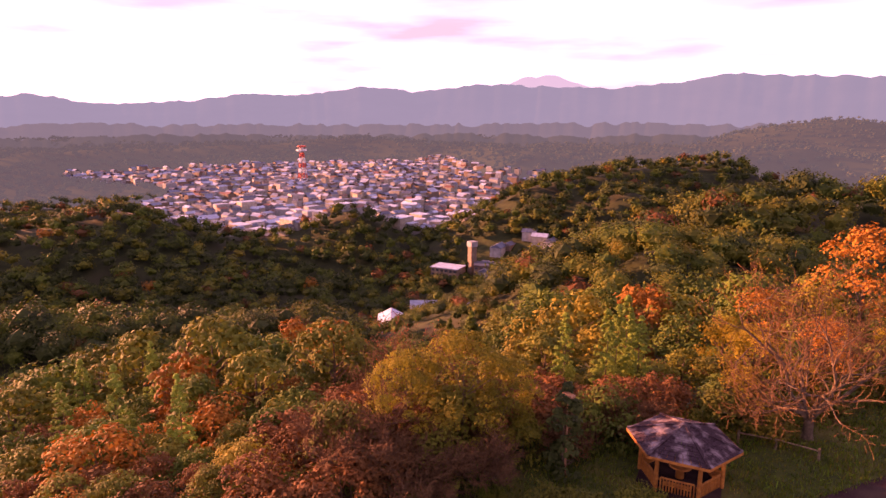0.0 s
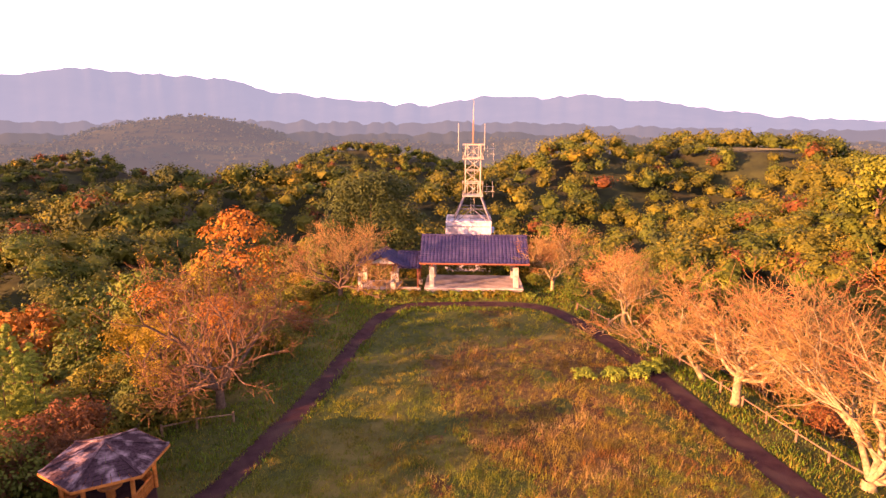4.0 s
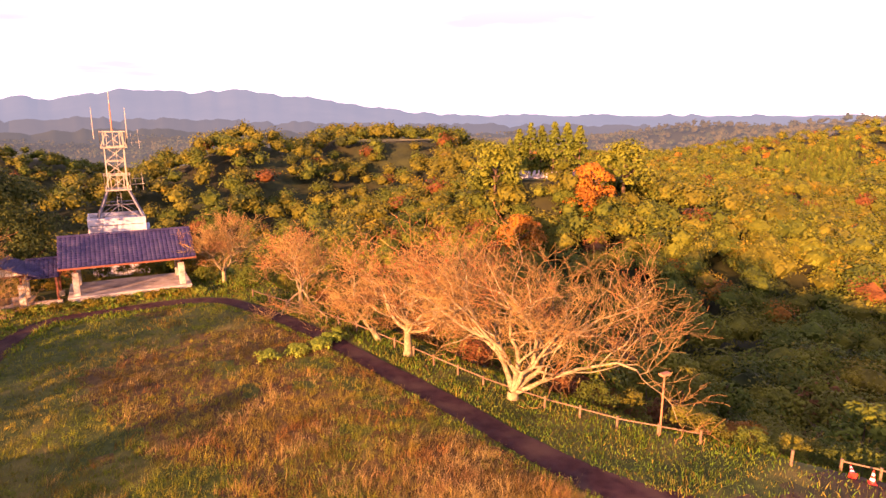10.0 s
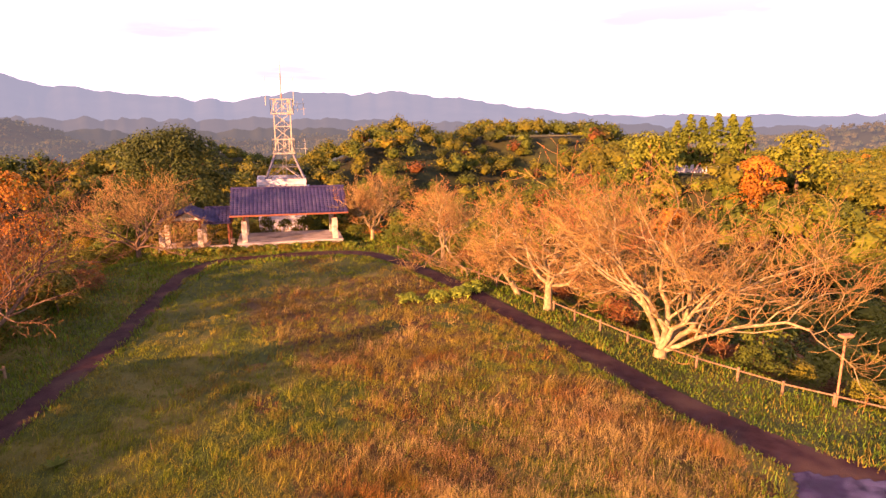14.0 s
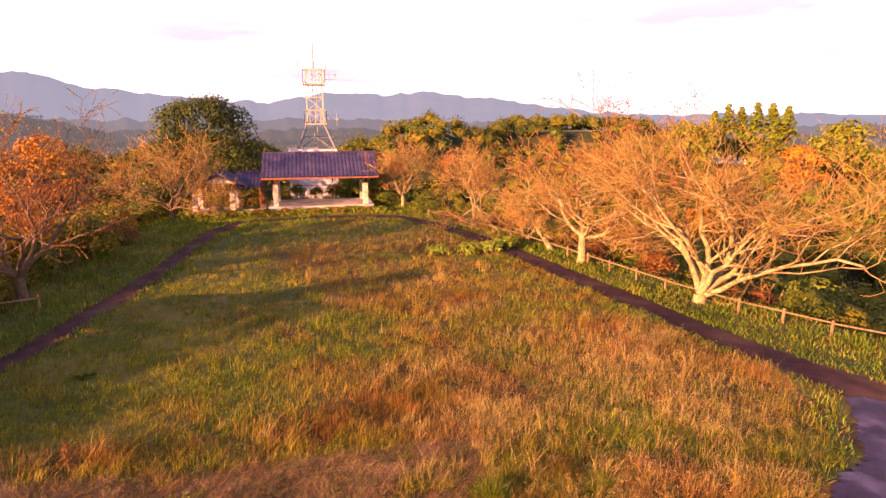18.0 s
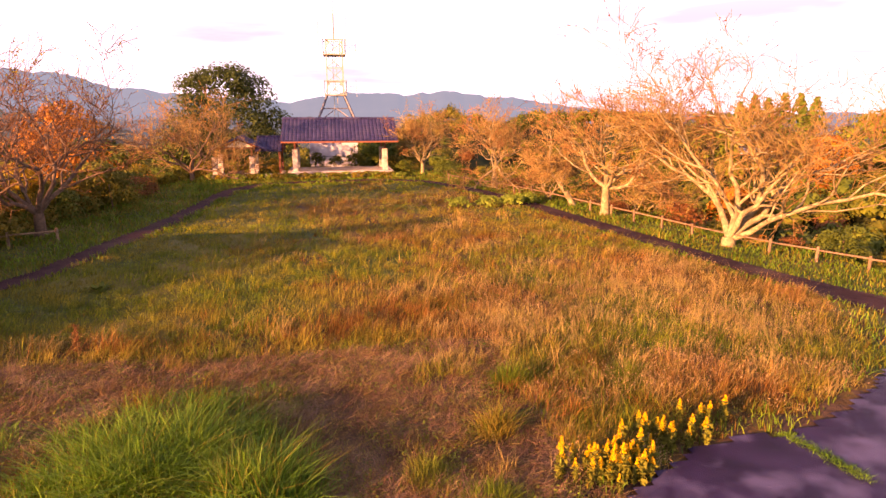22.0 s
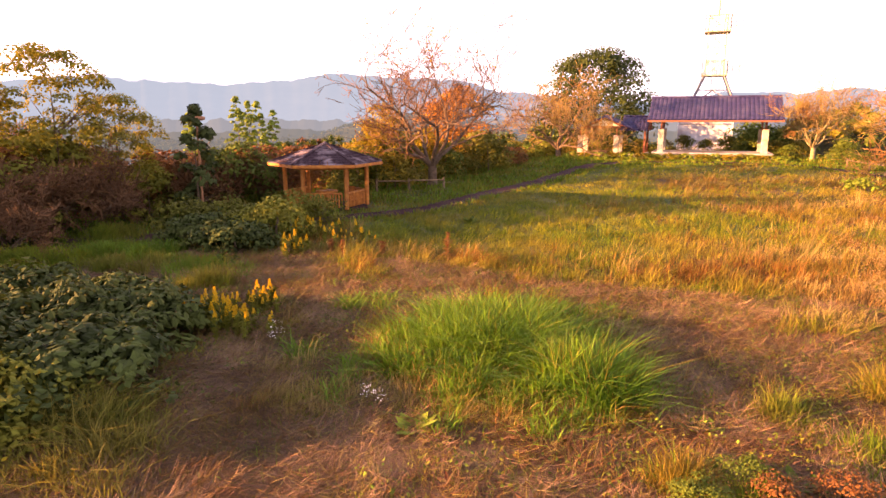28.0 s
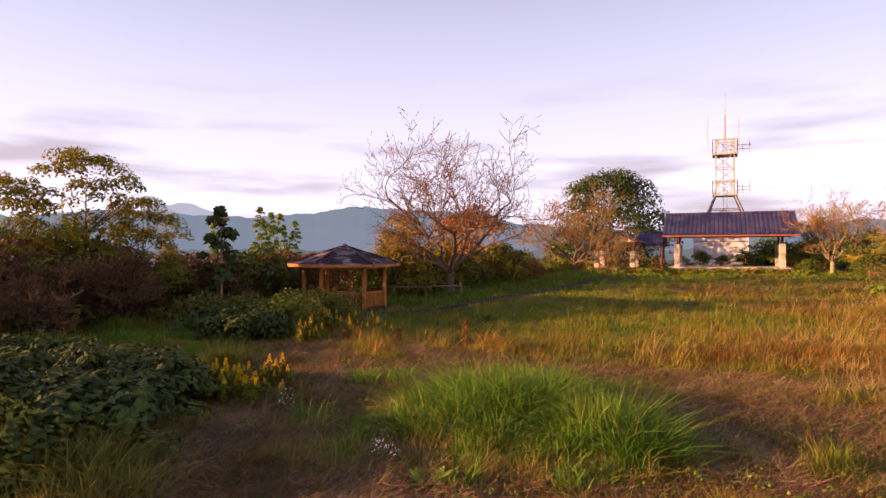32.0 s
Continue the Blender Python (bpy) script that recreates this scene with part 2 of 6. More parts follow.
# ---- building helpers ----
def mesh_of(name, verts, faces, mats, index=None, smooth=False):
    me = bpy.data.meshes.new(name)
    verts = np.asarray(verts, dtype=np.float32).reshape(-1, 3)
    faces = np.asarray(faces, dtype=np.int32)
    k = faces.shape[1]
    me.vertices.add(len(verts))
    me.vertices.foreach_set("co", verts.ravel())
    me.loops.add(faces.size)
    me.loops.foreach_set("vertex_index", faces.ravel())
    me.polygons.add(len(faces))
    me.polygons.foreach_set("loop_start", np.arange(0, faces.size, k, dtype=np.int32))
    me.polygons.foreach_set("loop_total", np.full(len(faces), k, dtype=np.int32))
    if index is not None:
        me.polygons.foreach_set("material_index", np.asarray(index, dtype=np.int32))
    me.polygons.foreach_set("use_smooth", np.full(len(faces), smooth, dtype=bool))
    for m in mats:
        me.materials.append(m)
    me.update(calc_edges=True)
    return me


def part(name, bm, mat, parent=None, label=""):
    """One mesh object from a bmesh (or a ready mesh) under a thing or part."""
    if isinstance(bm, bpy.types.Mesh):
        me = bm
    else:
        me = bpy.data.meshes.new(name)
        bm.to_mesh(me)
        bm.free()
        me.materials.append(mat)
    ob = new(name, me)
    if parent:
        ob.parent = parent
    if label:
        tagged(ob, label)
    return ob


def thing(name, label, category, at=(0, 0, 0), turn=0.0, group="", kind=""):
    ob = new(name)
    ob.matrix_world = pose(*at, 0, 0, turn)
    return tagged(ob, label, category, group, kind)


def box(bm, x0, y0, z0, x1, y1, z1, m=None, bevel=0.0):
    got = bmesh.ops.create_cube(bm, size=1)["verts"]
    mat = Matrix.Translation(((x0 + x1) / 2, (y0 + y1) / 2, (z0 + z1) / 2)) @ Matrix.Diagonal((x1 - x0, y1 - y0, z1 - z0, 1))
    bmesh.ops.transform(bm, matrix=(m @ mat) if m else mat, verts=got)
    if bevel:
        edges = list({e for v in got for e in v.link_edges})
        bmesh.ops.bevel(bm, geom=edges, offset=bevel, segments=1, affect="EDGES")
    return bm


def boxed(x0, y0, z0, x1, y1, z1, bevel=0.02, m=None):
    return box(bmesh.new(), x0, y0, z0, x1, y1, z1, m, bevel)


def rod(bm, a, b, r, r2=None, sides=8):
    """A round bar from a to b."""
    a, b = Vector(a), Vector(b)
    d = b - a
    m = Matrix.Translation((a + b) / 2) @ d.to_track_quat("Z", "Y").to_matrix().to_4x4()
    bmesh.ops.create_cone(bm, cap_ends=True, segments=sides, radius1=r, radius2=r if r2 is None else r2, depth=d.length, matrix=m)
    return bm


def bar(bm, a, b, w, h=None):
    """A square bar from a to b."""
    a, b = Vector(a), Vector(b)
    d = b - a
    m = Matrix.Translation((a + b) / 2) @ d.to_track_quat("Z", "Y").to_matrix().to_4x4() @ Matrix.Diagonal((w, h or w, d.length, 1))
    bmesh.ops.create_cube(bm, size=1, matrix=m)
    return bm


def waves(x, y, seed, size, octaves=4):
    """Smooth random height, about -1 to 1."""
    r = np.random.RandomState(seed)
    out, amp, total = 0.0, 1.0, 0.0
    for _ in range(octaves):
        for _ in range(3):
            a, ph = r.uniform(0, 2 * np.pi), r.uniform(0, 2 * np.pi)
            out = out + amp * np.sin((x * np.cos(a) + y * np.sin(a)) * 2 * np.pi / (size * r.uniform(0.7, 1.4)) + ph)
            total += amp * 0.6
        amp, size = amp * 0.5, size * 0.5
    return out / total


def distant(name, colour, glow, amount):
    """Far land; the haze of miles of bright evening air is put in as emission."""
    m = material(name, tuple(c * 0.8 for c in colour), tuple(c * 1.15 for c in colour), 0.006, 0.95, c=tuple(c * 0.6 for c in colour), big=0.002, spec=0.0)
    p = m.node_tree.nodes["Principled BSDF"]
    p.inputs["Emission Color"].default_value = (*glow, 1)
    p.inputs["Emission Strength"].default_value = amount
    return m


# second colour: bluish emission standing in for haze, stronger with distance
MOUNT_0 = distant("ridges_haze_glow", (0.014, 0.016, 0.008), (0.026, 0.040, 0.046), 1.0)
MOUNT_1 = distant("far_slopes_haze_glow", (0.012, 0.014, 0.009), (0.038, 0.060, 0.074), 1.0)
MOUNT_2 = distant("far_range_haze_glow", (0.015, 0.018, 0.016), (0.050, 0.092, 0.124), 1.0)
MOUNT_3 = distant("farthest_peaks_haze_glow", (0.01, 0.012, 0.014), (0.125, 0.18, 0.225), 1.0)
HAZY_LAND = distant("land_haze_glow", (0.03, 0.034, 0.014), (0.022, 0.031, 0.036), 1.0)
HAZY = [distant("woods_haze_glow_" + n, c, (0.022, 0.033, 0.038), 1.0) for n, c in (("green", (0.030, 0.038, 0.012)), ("olive", (0.045, 0.045, 0.013)), ("dark", (0.018, 0.024, 0.010)))]


# ---- ground ----
EDGE = [(-7, 6), (10, 8), (16.5, 0), (21, -12), (25, -26), (30, -37), (38, -48), (44, -75), (20, -95), (-20, -85), (-25, -60), (-23, -43), (-17, -29), (-12, -14)]


def outside(x, y, poly=EDGE):
    """Distance from the hilltop's edge, negative on it."""
    best, inside = np.full(np.shape(x), 1e9), np.zeros(np.shape(x), bool)
    for (ax, ay), (bx, by) in zip(poly, poly[1:] + poly[:1]):
        ex, ey = bx - ax, by - ay
        k = np.clip(((x - ax) * ex + (y - ay) * ey) / (ex * ex + ey * ey), 0, 1)
        best = np.minimum(best, np.hypot(x - ax - k * ex, y - ay - k * ey))
        cross = ((ay > y) != (by > y)) & (x < ex * (y - ay) / (ey if ey else 1e-9) + ax)
        inside ^= cross
    return np.where(inside, -best, best)


MEADOW = [(-1.0, -5.2), (10.5, -5.0), (13.6, -9.8), (16.0, -16.5), (18.0, -24), (19.6, -31), (20.6, -36.5), (21.6, -41.5), (19.6, -45.8), (16, -47.9), (12, -48.8), (8.4, -50.5), (5.4, -52.4), (0.4, -54.7), (-2.5, -57.5), (-9, -58), (-12, -50), (-14.5, -44),
          (-9.5, -39), (-6.2, -30), (-4.6, -22), (-3.6, -15), (-2.4, -8.5)]
# ridge lines: x, y, height of the treetops at either end, slope of the flanks
RIDGES_WEST = [
    (-186, -69, -33, -165, -8, -37, 0.45), (-165, -8, -37, -148, 12, -52, 0.5), (-186, -69, -33, -210, -160, -30, 0.4),
    (-555, -82, -53, -553, -7, -46, 0.35), (-553, -7, -46, -540, 80, -80, 0.35), (-536, 90, -80, -505, 180, -54, 0.4), (-505, 180, -54, -465, 245, -86, 0.5),
    (-426, 299, -74, -332, 337, -25, 0.6), (-332, 337, -35, -255, 368, -30, 0.6),
    (-96, 51, -22, -96, 71, -10, 0.5), (-96, 71, -10, -96, 84, -9, 0.5), (-96, 84, -9, -88, 94, -12, 0.5), (-88, 94, -12, -78, 100, -13, 0.5),
    (-400, 328, -24, -402, 381, -22, 0.55), (-402, 381, -22, -401, 436, -17, 0.55), (-401, 436, -17, -388, 496, -14, 0.55), (-388, 496, -14, -369, 532, -12, 0.55),
    (-369, 532, -12, -327, 545, -31, 0.55),
]
RIDGES_EAST = [
    (-112, 121, -15, -116, 142, -8, 0.55), (-116, 142, -8, -115, 166, -4, 0.55), (-115, 166, -4, -112, 189, -3, 0.55), (-112, 189, -3, -90, 214, -4, 0.55),
    (-90, 214, -4, -60, 223, -6, 0.55), (-60, 223, -6, -27, 228, -10, 0.55), (-27, 228, -10, 8, 250, -8, 0.55), (8, 250, -8, 36, 268, -1, 0.55),
    (36, 268, -1, 71, 294, 8, 0.55), (71, 294, 8, 118, 324, 4, 0.55), (118, 324, 4, 187, 427, 5, 0.3),
    (187, 427, 5, 221, 334, 3, 0.25), (221, 334, 3, 166, 124, -5, 0.3), (166, 124, -5, 187, 85, -8, 0.4), (187, 85, -8, 186, 30, -26, 0.4),
    (69, 129, -18, 166, 124, -5, 0.35), (441, 222, -54, 536, 259, -34, 0.3), (536, 259, -34, 635, 287, -10, 0.3), (635, 287, -10, 808, 344, 14, 0.3),
    (911, 361, 27, 965, 476, 22, 0.18), (965, 476, 22, 1007, 599, 5, 0.18), (1007, 599, 5, 1026, 743, 15, 0.18), (1026, 743, 15, 1038, 884, 6, 0.18), (1038, 884, 6, 1020, 1044, -18, 0.18),
]
RIDGES_FAR = [
    (-1496, -48, -36, -1657, 301, -42, 0.3), (-1657, 301, -42, -1624, 708, -17, 0.35), (-1624, 708, -17, -1209, 823, -26, 0.35),
    (-1209, 823, -26, -811, 679, -26, 0.4), (-960, 2000, 50, -940, 2080, 50, 0.27), (-700, 1300, -40, -500, 1100, -34, 0.3),
    (-194, 632, -36, -167, 660, -23, 0.4), (-167, 660, -23, -134, 687, -7, 0.4), (-134, 687, -7, -72, 716, -13, 0.4), (-72, 716, -13, 13, 740, -37, 0.4),
    (-728, 761, -29, -696, 853, -24, 0.35), (-696, 853, -24, -636, 895, -28, 0.35), (-636, 895, -28, -579, 1102, -17, 0.35), (-579, 1102, -17, -422, 1115, -32, 0.35),
    (-422, 1115, -32, -379, 1286, -27, 0.35),
]


TERRACES = [(144, 126, 15, 27, -7.5), (172, 330, 40, 62, -1.0)]  # graveyard, hill field: x, y, radii, level


def hilltop(x, y):
    return -0.62 + 0.022 * np.clip(y, -60, 0) - 0.042 * np.clip(x - 16, 0, 30) + 0.10 * waves(x, y, 3, 16, 2)


def height(x, y):
    x, y = np.asarray(x, float), np.asarray(y, float)
    d = outside(x, y)
    top = hilltop(x, y)
    east = 1 / (1 + np.exp(-(x - 10) / 8))
    steep = 0.34 + 0.16 * east
    hill = top - steep * np.maximum(d, 0) ** 1.02
    floor = -107 + 73 / (1 + np.exp(-(x - 0.15 * y + 60) / 45))
    r = np.hypot(x, y)
    far = np.clip((r - 500) / 1500, 0, 1)
    floor = floor * (1 - far) - 62 * far
    acc = np.ones_like(floor)
    for x1, y1, z1, x2, y2, z2, s in RIDGES_WEST + RIDGES_EAST + RIDGES_FAR:
        ex, ey = x2 - x1, y2 - y1
        k = np.clip(((x - x1) * ex + (y - y1) * ey) / (ex * ex + ey * ey), 0, 1)
        q = np.hypot(x - x1 - k * ex, y - y1 - k * ey)
        away = math.hypot((x1 + x2) / 2 - 4, (y1 + y2) / 2 + 60)
        z = z1 + k * (z2 - z1) - (12.0 if away < 430 else 14.5) - s * (np.sqrt(q * q + 225) - 15)
        acc = acc + np.exp(np.clip((z - floor) / 3, -40, 100))
    land = floor + 3 * np.log(acc)
    rough = np.clip((d - 15) / 120, 0, 1)
    land = land + rough * 3.0 * waves(x, y, 11, 90, 3) + np.clip((r - 700) / 1200, 0, 1) * 11 * waves(x, y, 21, 620, 3) * (1 - np.exp(-((x + 1000) / 460) ** 2 - ((y - 420) / 380) ** 2))
    slope = np.maximum(hill, land) + 3 * np.log1p(np.exp(-np.abs(hill - land) / 3)) * np.clip(d / 12, 0, 1)
    basin = np.clip((84 - np.hypot(x + 256, y - 99)) / 44, 0, 1)  # level ground of the school in the valley
    basin = basin * basin * (3 - 2 * basin)
    slope = slope * (1 - basin) + np.minimum(slope, -80) * basin
    for tx, ty, inner, outer, level in TERRACES:
        k = np.clip((outer - np.hypot(x - tx, y - ty)) / (outer - inner), 0, 1)
        slope = slope * (1 - k) + np.maximum(slope, level) * k
    return np.where(d < 0, top, slope)


def ground_at(x, y):
    x, y = np.array([float(x)]), np.array([float(y)])
    return float((hilltop if outside(x, y)[0] < 0 else height)(x, y)[0])


rings = np.concatenate([np.linspace(0.02, 62, 64), 62 * 1.047 ** np.arange(1, 96)])
spokes = 260
ang = np.linspace(0, 2 * np.pi, spokes, endpoint=False)
gx = (4 + rings[:, None] * np.cos(ang)).ravel()
gy = (-42 + rings[:, None] * np.sin(ang)).ravel()
gz = height(gx, gy)
gi = np.arange(len(rings) - 1)[:, None] * spokes
gj = np.arange(spokes)[None, :]
gn = (gj + 1) % spokes
faces = np.stack([gi + gj, gi + spokes + gj, gi + spokes + gn, gi + gn], -1).reshape(-1, 4)
grid_z = gz.reshape(len(rings), spokes)


def rough_height(x, y):
    """Height read off the ground mesh."""
    r_, a_ = np.hypot(x - 4, y + 42), np.mod(np.arctan2(y + 42, x - 4), 2 * np.pi) / (2 * np.pi) * spokes
    i_ = np.clip(np.searchsorted(rings, r_) - 1, 0, len(rings) - 2)
    u, j_ = np.clip((r_ - rings[i_]) / (rings[i_ + 1] - rings[i_]), 0, 1), a_.astype(int) % spokes
    w_, k_ = a_ - np.floor(a_), (j_ + 1) % spokes
    return (grid_z[i_, j_] * (1 - w_) + grid_z[i_, k_] * w_) * (1 - u) + (grid_z[i_ + 1, j_] * (1 - w_) + grid_z[i_ + 1, k_] * w_) * u


mid = outside(gx[faces].mean(1), gy[faces].mean(1))
fx, fy = gx[faces].mean(1), gy[faces].mean(1)
leafy_ground = 1.3 * np.exp(-((fx + 3.0) / 6) ** 2) * (fy > -41) + 0.9 * np.exp(-((fy + 7) / 7) ** 2) + 0.7 * waves(fx, fy, 13, 9, 3) - 0.5 * np.exp(-((fx - 6) / 4) ** 2 - ((fy + 16) / 9) ** 2) > 0.3
leafy_ground |= (outside(fx, fy, MEADOW) > 0.5) & (fy > -44)
# beyond 900 m the ground takes the material with emitted haze
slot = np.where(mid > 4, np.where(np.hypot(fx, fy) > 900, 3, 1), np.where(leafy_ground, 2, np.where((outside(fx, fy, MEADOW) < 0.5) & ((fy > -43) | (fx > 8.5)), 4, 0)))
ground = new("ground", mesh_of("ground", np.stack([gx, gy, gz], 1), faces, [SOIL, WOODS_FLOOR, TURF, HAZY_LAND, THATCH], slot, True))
tagged(ground, "earthy hilltop ground falling away into wooded valleys and hills", "ground", kind="structure")


def ribbon(name, line, widths, mat, lift, step=0.7):
    """A strip that follows the ground along a line of plan points."""
    pts = [Vector((*p, 0)) for p in line]
    dense, wide = [], []
    for i in range(len(pts) - 1):
        p0, p1, p2, p3 = pts[max(i - 1, 0)], pts[i], pts[i + 1], pts[min(i + 2, len(pts) - 1)]
        n = max(2, int((p2 - p1).length / step))
        for k in range(n):
            u = k / n
            dense.append(0.5 * (2 * p1 + (p2 - p0) * u + (2 * p0 - 5 * p1 + 4 * p2 - p3) * u * u + (3 * p1 - p0 - 3 * p2 + p3) * u ** 3))
            wide.append(widths[i] * (1 - u) + widths[i + 1] * u)
    v, f, across = [], [], 7
    for i, p in enumerate(dense):
        a, b = dense[max(i - 1, 0)], dense[min(i + 1, len(dense) - 1)]
        side = Vector((-(b - a).y, (b - a).x, 0)).normalized()
        for j in range(across):
            o = (j / (across - 1) - 0.5) * wide[i] * (1 + 0.12 * noise.noise((i * 0.35, j // 4 * 9.0, 0)))
            q = p + side * o
            v.append((q.x, q.y, 0))
        if i:
            f += [((i - 1) * across + j, (i - 1) * across + j + 1, i * across + j + 1, i * across + j) for j in range(across - 1)]
    v = np.array(v)
    v[:, 2] = height(v[:, 0], v[:, 1]) + lift
    return new(name, mesh_of(name, v, f, [mat], smooth=True)), dense


PATH_EAST = [(11.0, -3.9), (14.0, -8.2), (16.9, -15.8), (19.0, -23.5), (20.7, -30), (21.9, -35.5), (23.3, -40.2), (25.5, -44), (30, -49)]
PATH_WEST = [(4.6, -3.3), (-1.0, -3.8), (-3.4, -7.6), (-4.8, -16), (-5.8, -23), (-7.2, -29.5), (-8.5, -34), (-12.5, -40), (-19, -45)]
p_e, line_e = ribbon("path_east", [(4.6, -3.3)] + PATH_EAST, [1.4, 1.5, 1.5, 1.6, 1.7, 1.9, 2.0, 2.3, 3.0, 4.5], PATHWAY, 0.05)
tagged(p_e, "dark worn footpath between the meadow and the fence", "path", kind="structure")
p_w, line_w = ribbon("path_west", PATH_WEST, [1.4, 1.4, 1.4, 1.5, 1.5, 1.5, 1.4, 1.3, 1.3], PATHWAY, 0.055)
tagged(p_w, "dark worn footpath along the shrubs", "path", kind="structure")
APRON = [(-0.5, -56.4), (0.6, -55.3), (3.0, -54.1), (5.6, -53.1), (7.0, -52.3), (8.0, -51.7), (9.2, -50.8), (10.0, -50.3), (11.4, -49.6), (12.7, -49.35), (13.4, -49.6), (14.2, -49.3), (15.9, -48.45), (20.0, -46.2), (23.0, -42.5), (27.0, -44.5), (33.0, -52.0), (30, -75), (-5, -75)]
nx, ny = np.meshgrid(np.arange(-5, 34, 0.22), np.arange(-75, -42, 0.22), indexing="ij")
cell = outside(nx[:-1, :-1] + 0.11, ny[:-1, :-1] + 0.11, APRON) + 0.2 * waves(nx[:-1, :-1], ny[:-1, :-1], 5, 2.4, 4) < 0
idx = np.arange(nx.size).reshape(nx.shape)
fs = np.stack([idx[:-1, :-1], idx[1:, :-1], idx[1:, 1:], idx[:-1, 1:]], -1)[cell]
apron = new("asphalt_apron", mesh_of("asphalt_apron", np.stack([nx.ravel(), ny.ravel(), height(nx.ravel(), ny.ravel()) + 0.06], 1), fs, [ASPHALT], smooth=True))
tagged(apron, "cracked dark asphalt forecourt with worn pale stains", "pavement", kind="structure")


def near_line(x, y, line, reach):
    hit = np.zeros(np.shape(x), bool)
    for a, b in zip(line[::2], line[2::2]):
        ex, ey = b.x - a.x, b.y - a.y
        k = np.clip(((x - a.x) * ex + (y - a.y) * ey) / (ex * ex + ey * ey + 1e-9), 0, 1)
        hit |= np.hypot(x - a.x - k * ex, y - a.y - k * ey) < reach
    return hit


# ---- far mountains ----
def range_mesh(name, dist, deep, base, peaks, mat, label, seed, swell, even=9):
    """A mountain range round the north: its crest rises in the peaks (turn left of north in degrees, height)."""
    az = np.radians(np.linspace(112, -78, 640))
    deg = np.degrees(az)
    peaks = sorted(peaks)
    crest = np.interp(deg, [p[0] for p in peaks], [p[1] for p in peaks], left=base, right=base)
    soft = np.exp(-np.linspace(-2, 2, even) ** 2)
    crest = np.convolve(np.pad(crest, even // 2, mode="edge"), soft / soft.sum(), "valid")
    crest = crest + swell * (0.7 - 1.6 * np.abs(waves(deg * 10, deg * 0, seed, 60, 4))) + swell * 0.3 * waves(deg * 10, deg * 0, seed + 9, 9, 2)
    rows_ = 24
    v = []
    for i in range(rows_ + 1):
        k = i / rows_
        r = dist - deep * (1 - k) + 6 * waves(deg * 10, deg * 0 + i * 17, seed + 1, 70, 3) * (1 - k)
        spur = 0.5 - np.abs(waves(deg * 10 + 14 * k, deg * 0 + i * 9, seed + 2, 34, 4)) * 1.5
        z = -90 + (crest + 90) * (k ** 1.15 + 0.03 * spur * k * (1 - k) * 2)
        v.append(np.stack([4 - np.sin(az) * r, -60 + np.cos(az) * r, z], 1))
    v = np.concatenate(v)
    n = len(az)
    f = [(i * n + j, i * n + j + 1, (i + 1) * n + j + 1, (i + 1) * n + j) for i in range(rows_) for j in range(n - 1)]
    ob = new(name, mesh_of(name, v, f, [mat], smooth=True))
    return tagged(ob, label, "backdrop", kind="structure")


range_mesh("far_peaks", 4750, 900, 20, [(60, 40), (54, 150), (50.5, 270), (49.3, 318), (48.6, 330), (48.0, 318), (47.2, 338), (46.2, 336), (45.2, 300), (43, 240), (39, 150), (33, 30)], MOUNT_3, "pale twin volcanic peaks on the horizon, haze added as glow", 41, 4, 3)
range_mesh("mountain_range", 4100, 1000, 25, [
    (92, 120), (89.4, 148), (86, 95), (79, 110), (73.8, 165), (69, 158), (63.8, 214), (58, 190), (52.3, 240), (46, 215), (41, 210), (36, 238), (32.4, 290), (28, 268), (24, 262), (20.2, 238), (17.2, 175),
    (15.7, 176), (14, 150), (10.5, 138), (7, 110), (4.8, 114), (3, 98), (-1.2, 166), (-5, 152), (-10.7, 168), (-15, 140), (-19, 105), (-24, 55), (-30, 20)], MOUNT_2, "mountain range along the horizon, blue haze added as glow", 51, 12, 7)
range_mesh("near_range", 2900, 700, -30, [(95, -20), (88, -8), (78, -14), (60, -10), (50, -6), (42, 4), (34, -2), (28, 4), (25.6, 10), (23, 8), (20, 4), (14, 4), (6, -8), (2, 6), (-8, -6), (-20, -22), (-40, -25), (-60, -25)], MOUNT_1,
           "wooded foothills before the mountains, haze added as glow", 61, 12)
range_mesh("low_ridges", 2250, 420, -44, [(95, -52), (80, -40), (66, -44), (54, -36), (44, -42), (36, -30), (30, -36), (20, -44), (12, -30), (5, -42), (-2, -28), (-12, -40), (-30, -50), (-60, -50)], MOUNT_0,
           "low wooded ridges in the plain, haze added as glow", 67, 11)


# ---- leaves, crowns, trees ----
def cards(rng, centres, size, up=0.35, stretch=1.0, out=None):
    """A leaf card (a quad) round each centre, turned at random but mostly open to the sky."""
    n = len(centres)
    nrm = rng.normal(size=(n, 3))
    nrm[:, 2] = np.abs(nrm[:, 2]) + up
    if out is not None:
        nrm = out * 1.6 + nrm * 0.55
    nrm /= np.linalg.norm(nrm, axis=1, keepdims=True)
    a = np.cross(nrm, rng.normal(size=(n, 3)))
    a /= np.linalg.norm(a, axis=1, keepdims=True) + 1e-9
    b = np.cross(nrm, a)
    s = (size * rng.uniform(0.6, 1.35, n))[:, None]
    c = np.asarray(centres)
    bend = nrm * s * 0.25
    v = np.stack([c - a * s * stretch - b * s * 0.15, c - b * s * 0.65 + a * s * 0.35 - bend, c + a * s * stretch + b * s * 0.2, c + b * s * 0.65 - a * s * 0.3 - bend], 1)
    f = np.arange(n * 4).reshape(n, 4)
    return v.reshape(-1, 3), f


